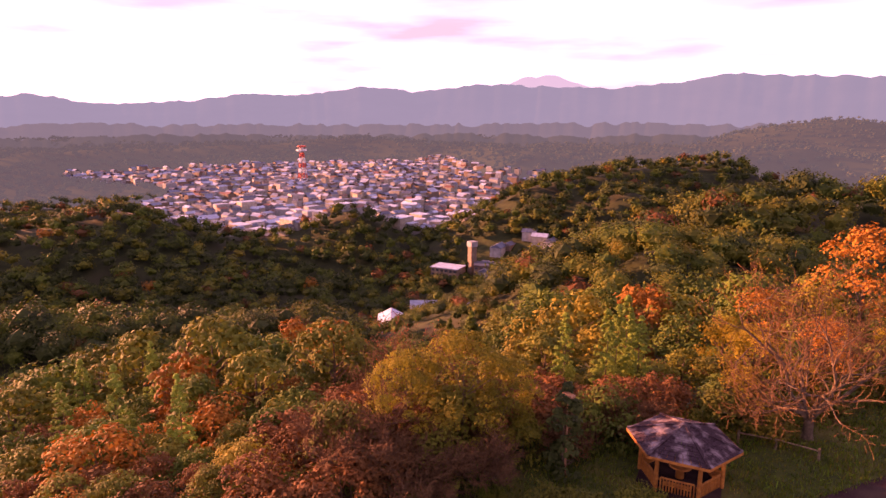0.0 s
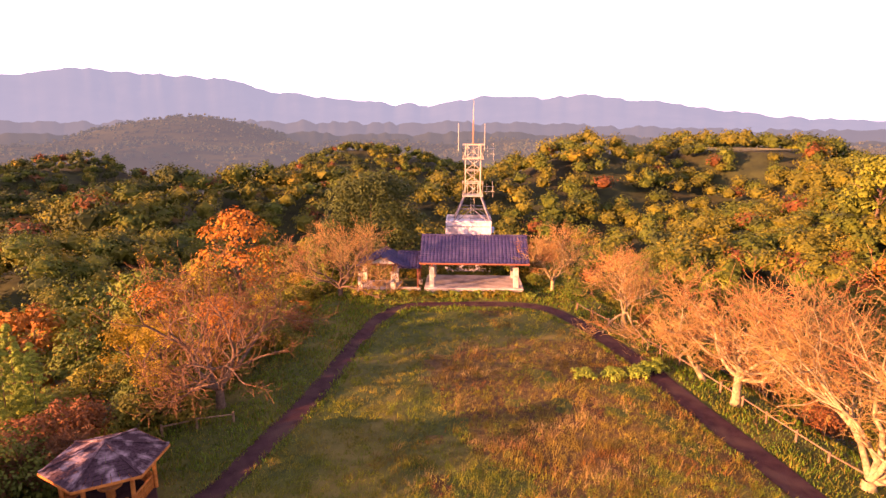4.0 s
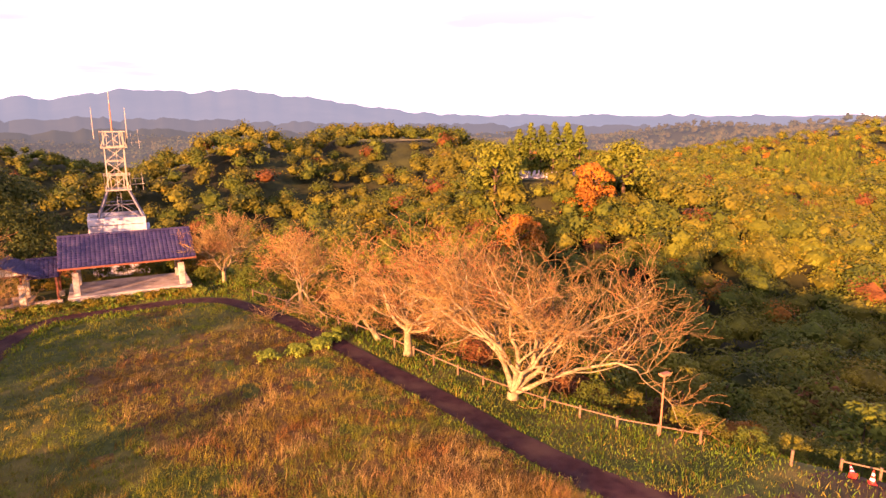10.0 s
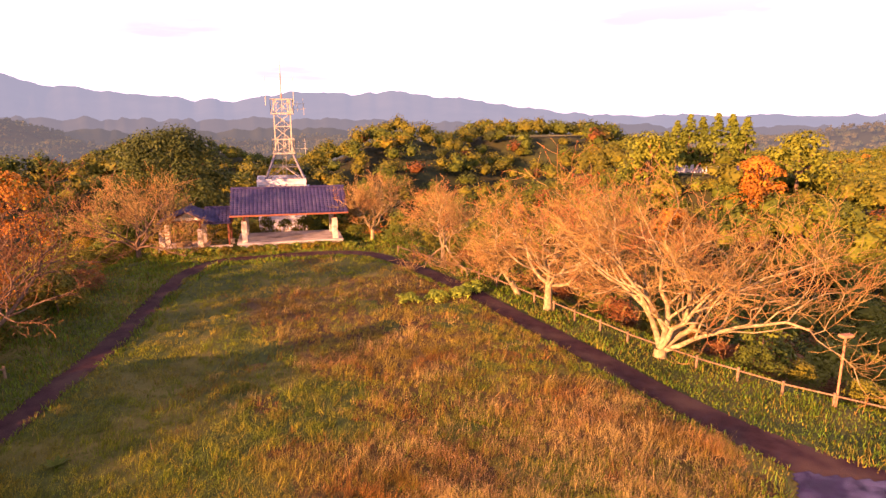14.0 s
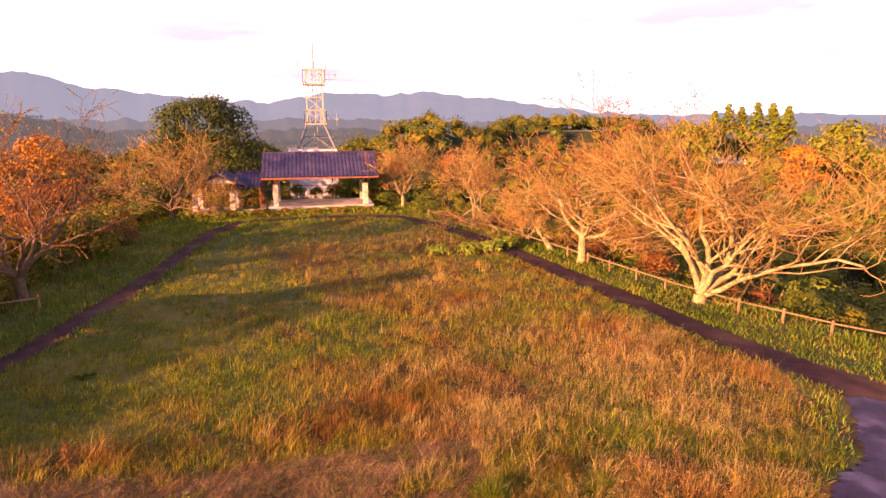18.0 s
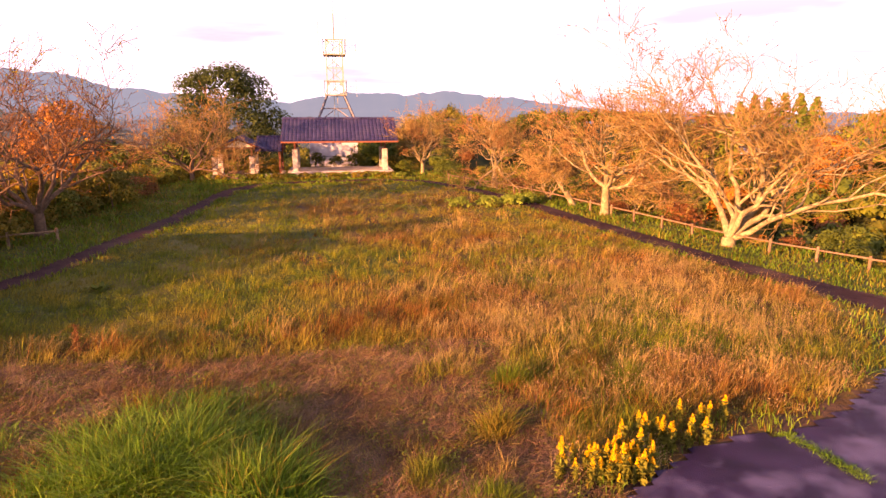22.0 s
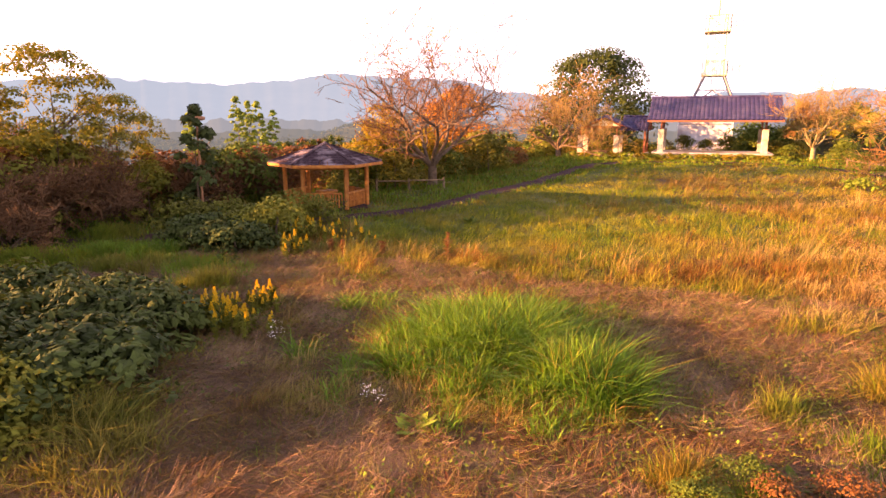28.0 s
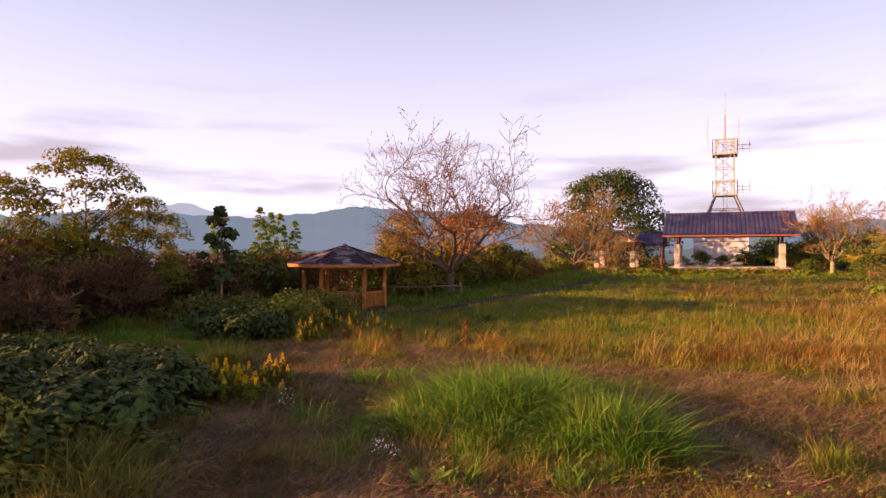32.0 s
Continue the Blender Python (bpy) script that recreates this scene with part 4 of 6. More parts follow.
for i in range(13):
    part("ridge_tile", rod(bmesh.new(), (-4.35, 0.05 + i * 0.35, 3.26), (-4.35, 0.39 + i * 0.35, 3.26), 0.09, 0.1, 8), TILE, gate_roof)
part("bench", boxed(-5.6, 2.0, -0.45, -4.3, 2.6, -0.02, 0.03), WOOD_GREY, gate, "low weathered wooden bench")

walk_roof = thing("covered_walk", "low tiled covered walk joining gate shelter and stage", "shelter")
wr = part("roof_deck", gable(-2.6, 0.6, 4.2, 2.4, 1.98, 3.05, 2.3), WOOD_RED, walk_roof)
tile_slope("front_tiles", wr, -2.9, -0.45, 0.3, 2.0, 2.4, 3.16, 0.33, 8)
tile_slope("back_tiles", wr, -2.9, -0.45, 4.5, 2.0, 2.4, 3.16, 0.33, 8)
for i in range(7):
    part("ridge_tile", rod(bmesh.new(), (-2.9 + i * 0.35, 2.4, 3.22), (-2.56 + i * 0.35, 2.4, 3.22), 0.09, 0.1, 8), TILE, wr)
for y in (0.75, 3.9):
    part("post", boxed(-0.8, y - 0.09, -0.2, -0.62, y + 0.09, 2.05, 0.012), WOOD_RED, walk_roof, "red-brown timber post")
    part("post_stone", boxed(-0.98, y - 0.26, -1.0, -0.44, y + 0.26, -0.2, 0.03), STONE, walk_roof)
part("low_wall", boxed(-2.7, 0.95, -0.95, -1.0, 1.25, -0.35, 0.02), STONE, walk_roof, "low pale stone wall")
part("wall_cap", boxed(-2.75, 0.88, -0.35, -0.98, 1.32, -0.27, 0.015), CONCRETE, walk_roof)

# ---- equipment hut and lattice tower ----
hut = thing("equipment_hut", "white panelled equipment enclosure under the lattice tower", "hut")
part("body", boxed(1.78, 13.08, -1.5, 7.12, 17.9, 4.3, 0.0), PANEL, hut)
for i in range(4):
    part("panel", boxed(1.7 + i * 1.375, 13.0, -1.2, 3.055 + i * 1.375, 13.07, 4.35, 0.01), PANEL, hut)
for z in (0.6, 2.4, 4.02):
    part("rail", boxed(1.9, 12.95, z, 6.95, 12.998, z + 0.07, 0.008), STEEL_DARK, hut)
for y0, y1 in ((13.0, 13.12), (17.8, 17.92)):
    part("parapet", boxed(1.7, y0, 4.35, 7.2, y1, 4.75, 0.01), PANEL, hut)
for x0, x1 in ((1.7, 1.82), (7.08, 7.2)):
    part("parapet", boxed(x0, 13.124, 4.35, x1, 17.796, 4.75, 0.01), PANEL, hut)
part("cabinet", boxed(7.21, 13.6, 3.2, 7.55, 14.1, 3.9, 0.02), material("blue_box", (0.3, 0.4, 0.55), (0.4, 0.5, 0.65), 4, 0.5), hut, "pale blue metal cabinet")

tower = thing("lattice_tower", "cream painted steel lattice radio tower with two antenna platforms", "tower", (4.9, 15.5, 0))
shaft, foot, plat = 0.92, 2.3, 1.25
for sx in (-1, 1):
    for sy in (-1, 1):
        part("leg", bar(bmesh.new(), (sx * foot, sy * foot, 4.3), (sx * shaft * 1.05, sy * shaft * 1.05, 7.6), 0.17), STEEL_DARK, tower, "dark splayed tower leg")
        part("shaft_post", bar(bmesh.new(), (sx * shaft, sy * shaft, 7.5), (sx * shaft, sy * shaft, 13.75), 0.12), STEEL, tower)
for a in range(4):
    m = pose(0, 0, 0, 0, 0, 90 * a)
    for i in range(4):
        z0, z1 = 7.55 + i * 1.53, 7.55 + (i + 1) * 1.53
        d = -1 if i % 2 else 1
        part("brace", bar(bmesh.new(), m @ Vector((-shaft * d, -shaft, z0)), m @ Vector((shaft * d, -shaft, z1)), 0.07), STEEL, tower)
        part("cross_bar", bar(bmesh.new(), m @ Vector((-shaft, -shaft, z1)), m @ Vector((shaft, -shaft, z1)), 0.07), STEEL, tower)
    part("leg_brace", bar(bmesh.new(), m @ Vector((-foot * 0.62, -foot * 0.62, 6.05)), m @ Vector((foot * 0.62, -foot * 0.62, 6.05)), 0.09), STEEL_DARK, tower)
    for s in (-1, 1):
        part("leg_brace", bar(bmesh.new(), m @ Vector((s * foot, -foot, 4.35)), m @ Vector((0, -foot * 0.62, 6.05)), 0.07), STEEL_DARK, tower)
for z0, z1 in ((7.55, 9.15), (12.05, 13.7)):
    p = part("platform", boxed(-plat, -plat, z0 - 0.05, plat, plat, z0, 0.0), STEEL, tower, "antenna platform with railing")
    for a in range(4):
        m = pose(0, 0, 0, 0, 0, 90 * a)
        for k in range(5):
            x = -plat + k * plat / 2
            part("rail_post", bar(bmesh.new(), m @ Vector((x, -plat, z0)), m @ Vector((x, -plat, z1)), 0.055), STEEL, p)
        for z in (z0 + 0.05, z1):
            part("rail", bar(bmesh.new(), m @ Vector((-plat, -plat, z)), m @ Vector((plat, -plat, z)), 0.07), STEEL, p)
        part("rail_brace", bar(bmesh.new(), m @ Vector((-plat, -plat, z0)), m @ Vector((-plat / 2, -plat, z1)), 0.06), STEEL, p)
        part("rail_brace", bar(bmesh.new(), m @ Vector((plat, -plat, z0)), m @ Vector((plat / 2, -plat, z1)), 0.06), STEEL, p)
for s in (-0.2, 0.2):
    part("ladder_rail", bar(bmesh.new(), (s, -0.5, 4.4), (s, -0.5, 13.6), 0.05), STEEL, tower)
lad = bmesh.new()
for i in range(26):
    bar(lad, (-0.2, -0.5, 4.7 + i * 0.34), (0.2, -0.5, 4.7 + i * 0.34), 0.035)
part("ladder_rungs", lad, STEEL, tower)
part("mast", rod(bmesh.new(), (0, 0, 13.7), (0, 0, 16.6), 0.08, 0.06), STEEL_RED, tower, "rust-red mast")
part("mast_tip", rod(bmesh.new(), (0, 0, 16.6), (0, 0, 19.5), 0.045, 0.02), STEEL, tower)
for x in (-1.75, 1.35):
    part("whip_antenna", rod(bmesh.new(), (x, -1.3, 13.0), (x, -1.3, 16.2), 0.045, 0.03), STEEL, tower, "thin white whip antenna")
for z, y in ((13.2, 0.4), (12.6, -0.6), (8.6, 0.5), (8.1, -0.7)):
    part("aerial_arm", bar(bmesh.new(), (plat, y, z), (plat + 1.4, y, z), 0.05), STEEL, tower)
    part("aerial", bar(bmesh.new(), (plat + 1.2, y, z - 0.7), (plat + 1.2, y, z + 0.7), 0.035), STEEL, tower)
    part("aerial", bar(bmesh.new(), (plat + 0.5, y, z - 0.35), (plat + 0.5, y, z + 0.35), 0.035), STEEL, tower)

# ---- six-sided gazebo ----
GX, GY = -12.85, -34.0
gz0 = ground_at(GX, GY)
gaz = thing("gazebo", "six-sided wooden gazebo with mossy bark-shingle roof and log benches", "gazebo", (GX, GY, gz0), 30.5)
bm = bmesh.new()
bmesh.ops.create_cone(bm, cap_ends=True, segments=6, radius1=2.3, radius2=2.25, depth=0.1, matrix=pose(0, 0, 0.02, 0, 0, 0))
part("floor", bm, PATHWAY, gaz, "trodden dark earth floor")
corner = [(math.cos(radians(60 * i)), math.sin(radians(60 * i))) for i in range(6)]
for cx, cy in corner:
    part("post", rod(bmesh.new(), (cx * 1.98, cy * 1.98, 0.05), (cx * 1.98, cy * 1.98, 2.12), 0.105, 0.1, 12), WOOD_LOG, gaz)
for i in range(6):
    (ax, ay), (bx, by) = corner[i], corner[(i + 1) % 6]
    part("beam", rod(bmesh.new(), (ax * 1.98, ay * 1.98, 2.0), (bx * 1.98, by * 1.98, 2.0), 0.085, None, 10), WOOD_LOG, gaz)
    part("rafter", bar(bmesh.new(), (ax * 2.65, ay * 2.65, 2.08), (0, 0, 2.9), 0.09, 0.12), WOOD_LOG, gaz)
    part("eave_board", bar(bmesh.new(), (ax * 2.76, ay * 2.76, 2.12), (bx * 2.76, by * 2.76, 2.12), 0.05, 0.13), WOOD_LOG, gaz, "weathered eave board")
    part("hip", bar(bmesh.new(), (ax * 2.74, ay * 2.74, 2.235), (ax * 0.12, ay * 0.12, 3.06), 0.13, 0.07), SHINGLE, gaz, "dark hip strip")
    # each side of the roof: overlapping courses of shingles
    side = part("roof_side", bmesh.new(), SHINGLE, gaz)
    rngs = random.Random(90 + i)
    for c in range(9):
        t0, t1 = c / 9, (c + 1.25) / 9
        n = max(1, 7 - int(c * 0.75))
        for k in range(n):
            def spot(u, t, up):
                r = 2.76 * (1 - min(t, 0.985))
                return Vector((ax * r * (1 - u) + bx * r * u, ay * r * (1 - u) + by * r * u, 2.14 + 0.9 * min(t, 0.985) + up))
            sb = bmesh.new()
            u0, u1 = k / n + 0.006, (k + 1) / n - 0.006
            w = rngs.uniform(0.0, 0.014)
            low = [spot(u0, t0, 0.05 + w), spot(u1, t0, 0.05 + w), spot(u1, t1, 0.022), spot(u0, t1, 0.022)]
            vs = [sb.verts.new(p) for p in low] + [sb.verts.new(p - Vector((0, 0, 0.03))) for p in low]
            for q in ((0, 1, 2, 3), (7, 6, 5, 4), (0, 4, 5, 1), (1, 5, 6, 2), (2, 6, 7, 3), (3, 7, 4, 0)):
                sb.faces.new([vs[j] for j in q])
            part("shingle", sb, SHINGLE, side)
    if i != 1:
        mid = [(ax * 1.75 * (1 - u) + bx * 1.75 * u, ay * 1.75 * (1 - u) + by * 1.75 * u) for u in (0.12, 0.88)]
        bench = part("bench", bar(bmesh.new(), (*mid[0], 0.45), (*mid[1], 0.45), 0.32, 0.07), WOOD_LOG, gaz, "slatted log bench between posts")
        e = [(ax * 1.93 * (1 - u) + bx * 1.93 * u, ay * 1.93 * (1 - u) + by * 1.93 * u) for u in np.linspace(0.1, 0.9, 12)]
        part("top_rail", rod(bmesh.new(), (*e[0], 0.80), (*e[-1], 0.80), 0.05), WOOD_LOG, bench)
        for p in e:
            part("slat", rod(bmesh.new(), (*p, 0.12), (*p, 0.78), 0.04, None, 6), WOOD_LOG, bench)
bm = bmesh.new()
bmesh.ops.create_cone(bm, cap_ends=True, segments=6, radius1=0.26, radius2=0.04, depth=0.16, matrix=Matrix.Translation((0, 0, 3.1)))
part("finial", bm, SHINGLE, gaz)
table = thing("log_table", "round log-slice table inside the gazebo", "table", (GX, GY, gz0 + 0.09))
part("tabletop", rod(bmesh.new(), (0, 0, 0.62), (0, 0, 0.7), 0.55, None, 16), WOOD_LOG, table)
part("leg", rod(bmesh.new(), (0, 0, 0.0), (0, 0, 0.62), 0.22, 0.2, 12), WOOD_LOG, table)

# ---- fence along the eastern path ----
FENCE = [(14.6, -4.4), (16.6, -8.6), (18.4, -12.6), (20.0, -16.6), (21.4, -20.6), (22.6, -24.6), (24.0, -28.8), (25.9, -32.7), (28.2, -36.4), (31.3, -39.6)]


def fence_run(line, spacing, label):
    root = thing("wooden_fence", label, "fence")
    pts = []
    for (ax, ay), (bx, by) in zip(line, line[1:]):
        n = max(1, round(math.hypot(bx - ax, by - ay) / spacing))
        pts += [(ax + (bx - ax) * i / n, ay + (by - ay) * i / n) for i in range(n)]
    pts.append(line[-1])
    r = random.Random(3)
    tops = []
    for x, y in pts:
        z = ground_at(x, y)
        h = 0.78 + r.uniform(-0.05, 0.05)
        part("post", rod(bmesh.new(), (x, y, z - 0.25), (x + r.uniform(-0.03, 0.03), y, z + h), 0.075, 0.07, 8), WOOD_GREY, root)
        tops.append((x, y, z))
    for a, b in zip(tops, tops[1:]):
        for h in (0.62,):
            part("rail", rod(bmesh.new(), (a[0], a[1], a[2] + h), (b[0], b[1], b[2] + h + r.uniform(-0.03, 0.03)), 0.045, None, 6), WOOD_GREY, root)
    return root


fence_run(FENCE, 1.9, "low weathered log fence along the eastern path")
fence_run([(36.0, -44.5), (38.2, -47.2), (40.0, -50.0)], 2.0, "short weathered log fence by the forecourt")
fence_run([(-13.2, -28.2), (-11.6, -27.2), (-9.6, -26.6)], 1.6, "short low log fence under the western trees")
post = thing("wooden_stake", "single weathered stake at the meadow's edge", "post", (33.8, -43.2, ground_at(33.8, -43.2)))
part("stake", rod(bmesh.new(), (0, 0, -0.3), (0.02, 0, 0.85), 0.08, 0.075), WOOD_GREY, post)


def lamp(x, y, tall, label):
    z = ground_at(x, y)
    root = thing("lamp_post", label, "lamp", (x, y, z))
    part("pole", rod(bmesh.new(), (0, 0, -0.3), (0, 0, tall), 0.06, 0.05, 10), RUST, root, "thin rust-brown steel pole")
    part("bracket", bar(bmesh.new(), (-0.1, 0, tall), (0.35, 0, tall + 0.05), 0.06), RUST, root)
    part("lamp_head", boxed(-0.32, -0.18, tall + 0.02, 0.36, 0.18, tall + 0.17, 0.04), RUST, root, "flat brown lamp head")
    return root


lamp(29.9, -38.0, 3.6, "thin rust-brown lamp post beside the fence")
lamp(-16.6, -38.4, 4.4, "vine-covered lamp post above the western shrubs")


def cone(x, y, tilt, label, lift=0.0):
    root = thing("traffic_cone", label, "cone", (x, y, ground_at(x, y) + 0.02 + lift))
    root.matrix_world = root.matrix_world @ pose(0, 0, 0, 0, tilt, 40)
    red = material("cone_red", (0.6, 0.04, 0.03), (0.7, 0.07, 0.04), 3, 0.5)
    part("base", boxed(-0.19, -0.19, 0, 0.19, 0.19, 0.03, 0.01), red, root)
    for i in range(5):
        r0, r1 = 0.15 - i * 0.024, 0.15 - (i + 1) * 0.024
        part("band", rod(bmesh.new(), (0, 0, 0.03 + i * 0.135), (0, 0, 0.165 + i * 0.135), r0, r1, 16), FLOWER_WHITE if i % 2 else red, root)
    return root


cone(36.0, -46.0, 0, "red and white striped traffic cone")
cone(35.6, -45.3, 70, "fallen red and white striped traffic cone", 0.1)

# ---- bare trees ----
cherry_tree("cherry_tree", "big spreading bare cherry tree with pale forked trunk by the fence", 11, (24.9, -30.8), 12.5, 0.36, 6, leaves=1000, trunk_high=0.55,
            ways=[(-0.30, 0.15, 1.0, 0.62), (0.12, -0.05, 1.0, 0.5), (0.62, -0.35, 0.75, 0.6), (0.85, -0.45, 0.42, 0.66), (0.9, -0.3, 0.28, 0.6), (0.35, 0.6, 0.8, 0.5), (-0.4, -0.5, 0.9, 0.42)], droop=0.016)
cherry_tree("cherry_tree", "bare cherry tree with pale crooked limbs by the fence", 12, (21.7, -22.3), 10.5, 0.26, 6, leaves=900, trunk_high=2.0,
            ways=[(-0.2, 0.1, 1.0, 0.5), (0.3, -0.1, 1.0, 0.55), (0.8, -0.3, 0.45, 0.5), (-0.8, 0.3, 0.55, 0.5), (0.1, 0.8, 0.6, 0.45), (-0.1, -0.7, 0.7, 0.42)])
cherry_tree("cherry_tree", "leaning old cherry tree with broken pale limb", 13, (21.0, -18.9), 7.0, 0.2, 3, leaves=60, trunk_high=1.2, top_at=(-0.7, 0.1), ways=[(-0.85, 0.4, 0.7, 0.6), (-0.3, -0.1, 1.0, 0.3)])
cherry_tree("cherry_tree", "small many-stemmed bare tree behind the fence", 14, (20.4, -15.2), 6.0, 0.12, 5, leaves=60, trunk_high=0.4, flat=0.6)
cherry_tree("cherry_tree", "bare cherry tree with reddish twigs by the path", 15, (17.5, -9.8), 9.2, 0.2, 6, leaves=700, trunk_high=1.9, flat=0.75)
cherry_tree("cherry_tree", "round bare cherry tree beside the stage pavilion", 16, (13.1, 1.6), 8.4, 0.19, 6, leaves=120, leaf=LEAF_ORANGE, trunk_high=1.2, flat=0.8)
cherry_tree("cherry_tree", "bare wide-crowned tree before the gate shelter", 17, (-8.3, -1.2), 10.6, 0.22, 7, thick=0.9, twig=TWIG, leaves=700, leaf=LEAF_ORANGE, trunk_high=1.0, bark=BARK, flat=0.9)
cherry_tree("cherry_tree", "dark-trunked bare tree with a few yellow-green leaves", 18, (-11.2, -24.6), 12.0, 0.27, 6, thick=0.7, leaves=1300, leaf=LEAF_GOLD, trunk_high=1.3, bark=BARK, flat=1.0)
cherry_tree("cherry_tree", "bare tree rising from the western shrubs", 19, (-21.0, -48.5), 5.6, 0.12, 5, leaves=150, leaf=LEAF_BROWN, trunk_high=1.4, bark=BARK, flat=0.8)
cherry_tree("cherry_tree", "bare reddish tree on the western slope", 20, (-29, -40), 8.0, 0.15, 6, leaves=900, leaf=LEAF_RED, trunk_high=0.7, bark=BARK, flat=0.9)
cherry_tree("cherry_tree", "bare tree on the bank behind the fence", 21, (26.5, -17.5), 7.5, 0.14, 5, leaves=160, leaf=LEAF_ORANGE, trunk_high=0.9, flat=0.8)
for i, (x, y, h) in enumerate([(-19.2, -45.6, 3.6), (-18.4, -43.0, 3.4), (-17.6, -46.6, 3.0), (-20.2, -40.6, 3.6), (-18.0, -36.6, 3.2), (-17.0, -33.4, 3.0)]):
    cherry_tree("bare_shrub", "tangled bare reddish-brown shrub on the western edge", 240 + i, (x, y), h * 1.25, 0.05, 6, leaves=90, leaf=LEAF_BROWN, trunk_high=0.25, bark=BARK, flat=1.0)
ev = leaf_tree("evergreen_tree", np.random.RandomState(55), 6.8, 12.6, 0.3, 300, 78, 0.15, LEAF_DARK, 1.55, 0.0, 0.3, at=(-7.2, 12.6, ground_at(-7.2, 12.6)))
tagged(ev, "dense dark evergreen tree behind the gate shelter", "tree")


# ---- shrubs, brambles and young trees round the hilltop ----
def shrub_kind(name, label, seed, wide, tall, clumps, per, leaf, mat, clump, group):
    t = leaf_tree(name, np.random.RandomState(seed), wide, tall, tall * 0.12, clumps, per, leaf, mat, clump, trunk_r=0.05, limbs=0)
    return tagged(t, label, name.split("_")[-1], group)


def strew(kinds, places, seed, low=0.8, high=1.25, sink=0.1):
    """Puts copies of the kinds (thing, share) at plan places; the first of each kind is the thing itself."""
    r = np.random.RandomState(seed)
    w = np.array([s for _, s in kinds], float)
    for x, y in places:
        t = kinds[r.choice(len(kinds), p=w / w.sum())][0]
        s = r.uniform(low, high)
        m = pose(x, y, ground_at(x, y) - sink, 0, 0, r.uniform(0, 360)) @ Matrix.Diagonal((s, s, s * r.uniform(0.85, 1.15), 1))
        if t.get("used"):
            copy_thing(t, Matrix()).matrix_basis = m
        else:
            t["used"] = 1
            t.matrix_world = m
    for t, _ in kinds:
        if not t.get("used"):
            for o in (*t.children_recursive, t):
                bpy.data.objects.remove(o)


def scatter(seed, count, x0, x1, y0, y1, test, gap):
    r = np.random.RandomState(seed)
    got = []
    for x, y in zip(r.uniform(x0, x1, count * 30), r.uniform(y0, y1, count * 30)):
        if len(got) < count and test(x, y) and all((x - a) ** 2 + (y - b) ** 2 > gap * gap for a, b in got):
            got.append((x, y))
    return got


def off(x, y):
    return float(outside(np.array([x]), np.array([y]))[0])


G1 = "shrubs round the hilltop"
SHRUBS = [
    (shrub_kind("olive_shrub", "olive-green leafy shrub at the hilltop's edge", 201, 1.5, 1.9, 30, 62, 0.085, LEAF_OLIVE, 0.6, G1), 4),
    (shrub_kind("dark_shrub", "dark green tangled shrub at the hilltop's edge", 202, 1.6, 1.8, 30, 62, 0.085, LEAF_GREEN, 0.6, G1), 4),
    (shrub_kind("red_shrub", "reddish-brown autumn shrub at the hilltop's edge", 203, 1.4, 1.7, 28, 60, 0.075, LEAF_BROWN, 0.55, G1), 4),
    (shrub_kind("orange_shrub", "orange autumn shrub at the hilltop's edge", 204, 1.4, 1.9, 28, 56, 0.08, LEAF_ORANGE, 0.55, G1), 1.2),
    (shrub_kind("yellow_shrub", "yellowing leafy shrub at the hilltop's edge", 205, 1.5, 2.0, 28, 60, 0.085, LEAF_YELLOW, 0.6, G1), 1.5),
]
west = scatter(61, 150, -42, -9, -62, 6, lambda x, y: -3.2 < off(x, y) < 15 and x < -8.5 and math.hypot(x - GX, y - GY) > 3.6 and not near_line(np.array([x]), np.array([y]), line_w, 1.6)[0] and not (x > -11.5 and y > -8), 1.9)
strew(SHRUBS, west, 62, 0.75, 1.35)
hedge = [(-17.5, -29.5), (-18.6, -32), (-19.4, -34.5), (-20.2, -37), (-20.8, -39.5), (-21.2, -42), (-21.6, -44.5), (-21, -47), (-20, -49.5), (-22.5, -36), (-23, -40), (-23.4, -44), (-23, -48)]
strew([(SHRUBS[2][0], 8), (SHRUBS[1][0], 1), (SHRUBS[0][0], 1)], hedge, 63, 1.25, 1.6)
strew([(SHRUBS[2][0], 3), (SHRUBS[1][0], 1)], [(-24.5, -38.5), (-26, -41), (-25.5, -45), (-26.5, -35), (-24, -32.5), (-25, -49), (-18.5, -52), (-22, -53)], 69, 1.3, 1.7)
east = scatter(64, 70, 14, 48, -50, 4, lambda x, y: 1.2 < off(x, y) < 9 and x > 12, 1.8)
strew([(SHRUBS[0][0], 3), (SHRUBS[2][0], 3), (SHRUBS[1][0], 3), (SHRUBS[3][0], 1)], east, 65, 0.6, 1.0)
behind = [(-1.5, 6.6), (0.8, 7.4), (2.6, 7.0), (4.6, 7.6), (6.6, 7.0), (8.8, 7.6), (10.8, 6.6), (12.4, 5.6), (-3.6, 6.8), (-5.8, 6.2), (-8.5, 4.5), (11.6, 3.8), (15.2, -0.5), (-10.5, 3.5), (-11.4, 0.5)]
strew([(SHRUBS[4][0], 2), (SHRUBS[0][0], 3), (SHRUBS[1][0], 2)], behind, 66, 0.65, 0.95)

strew([(SHRUBS[4][0], 3), (SHRUBS[3][0], 1), (SHRUBS[0][0], 1)], [(-12.8, -26.5), (-13.6, -23.4), (-12.6, -20.2), (-12.4, -17), (-11.6, -13.5), (-11.2, -10.5), (-10.8, -7.5), (-14.6, -20.0), (-13.8, -15.2)], 72, 0.75, 1.0)
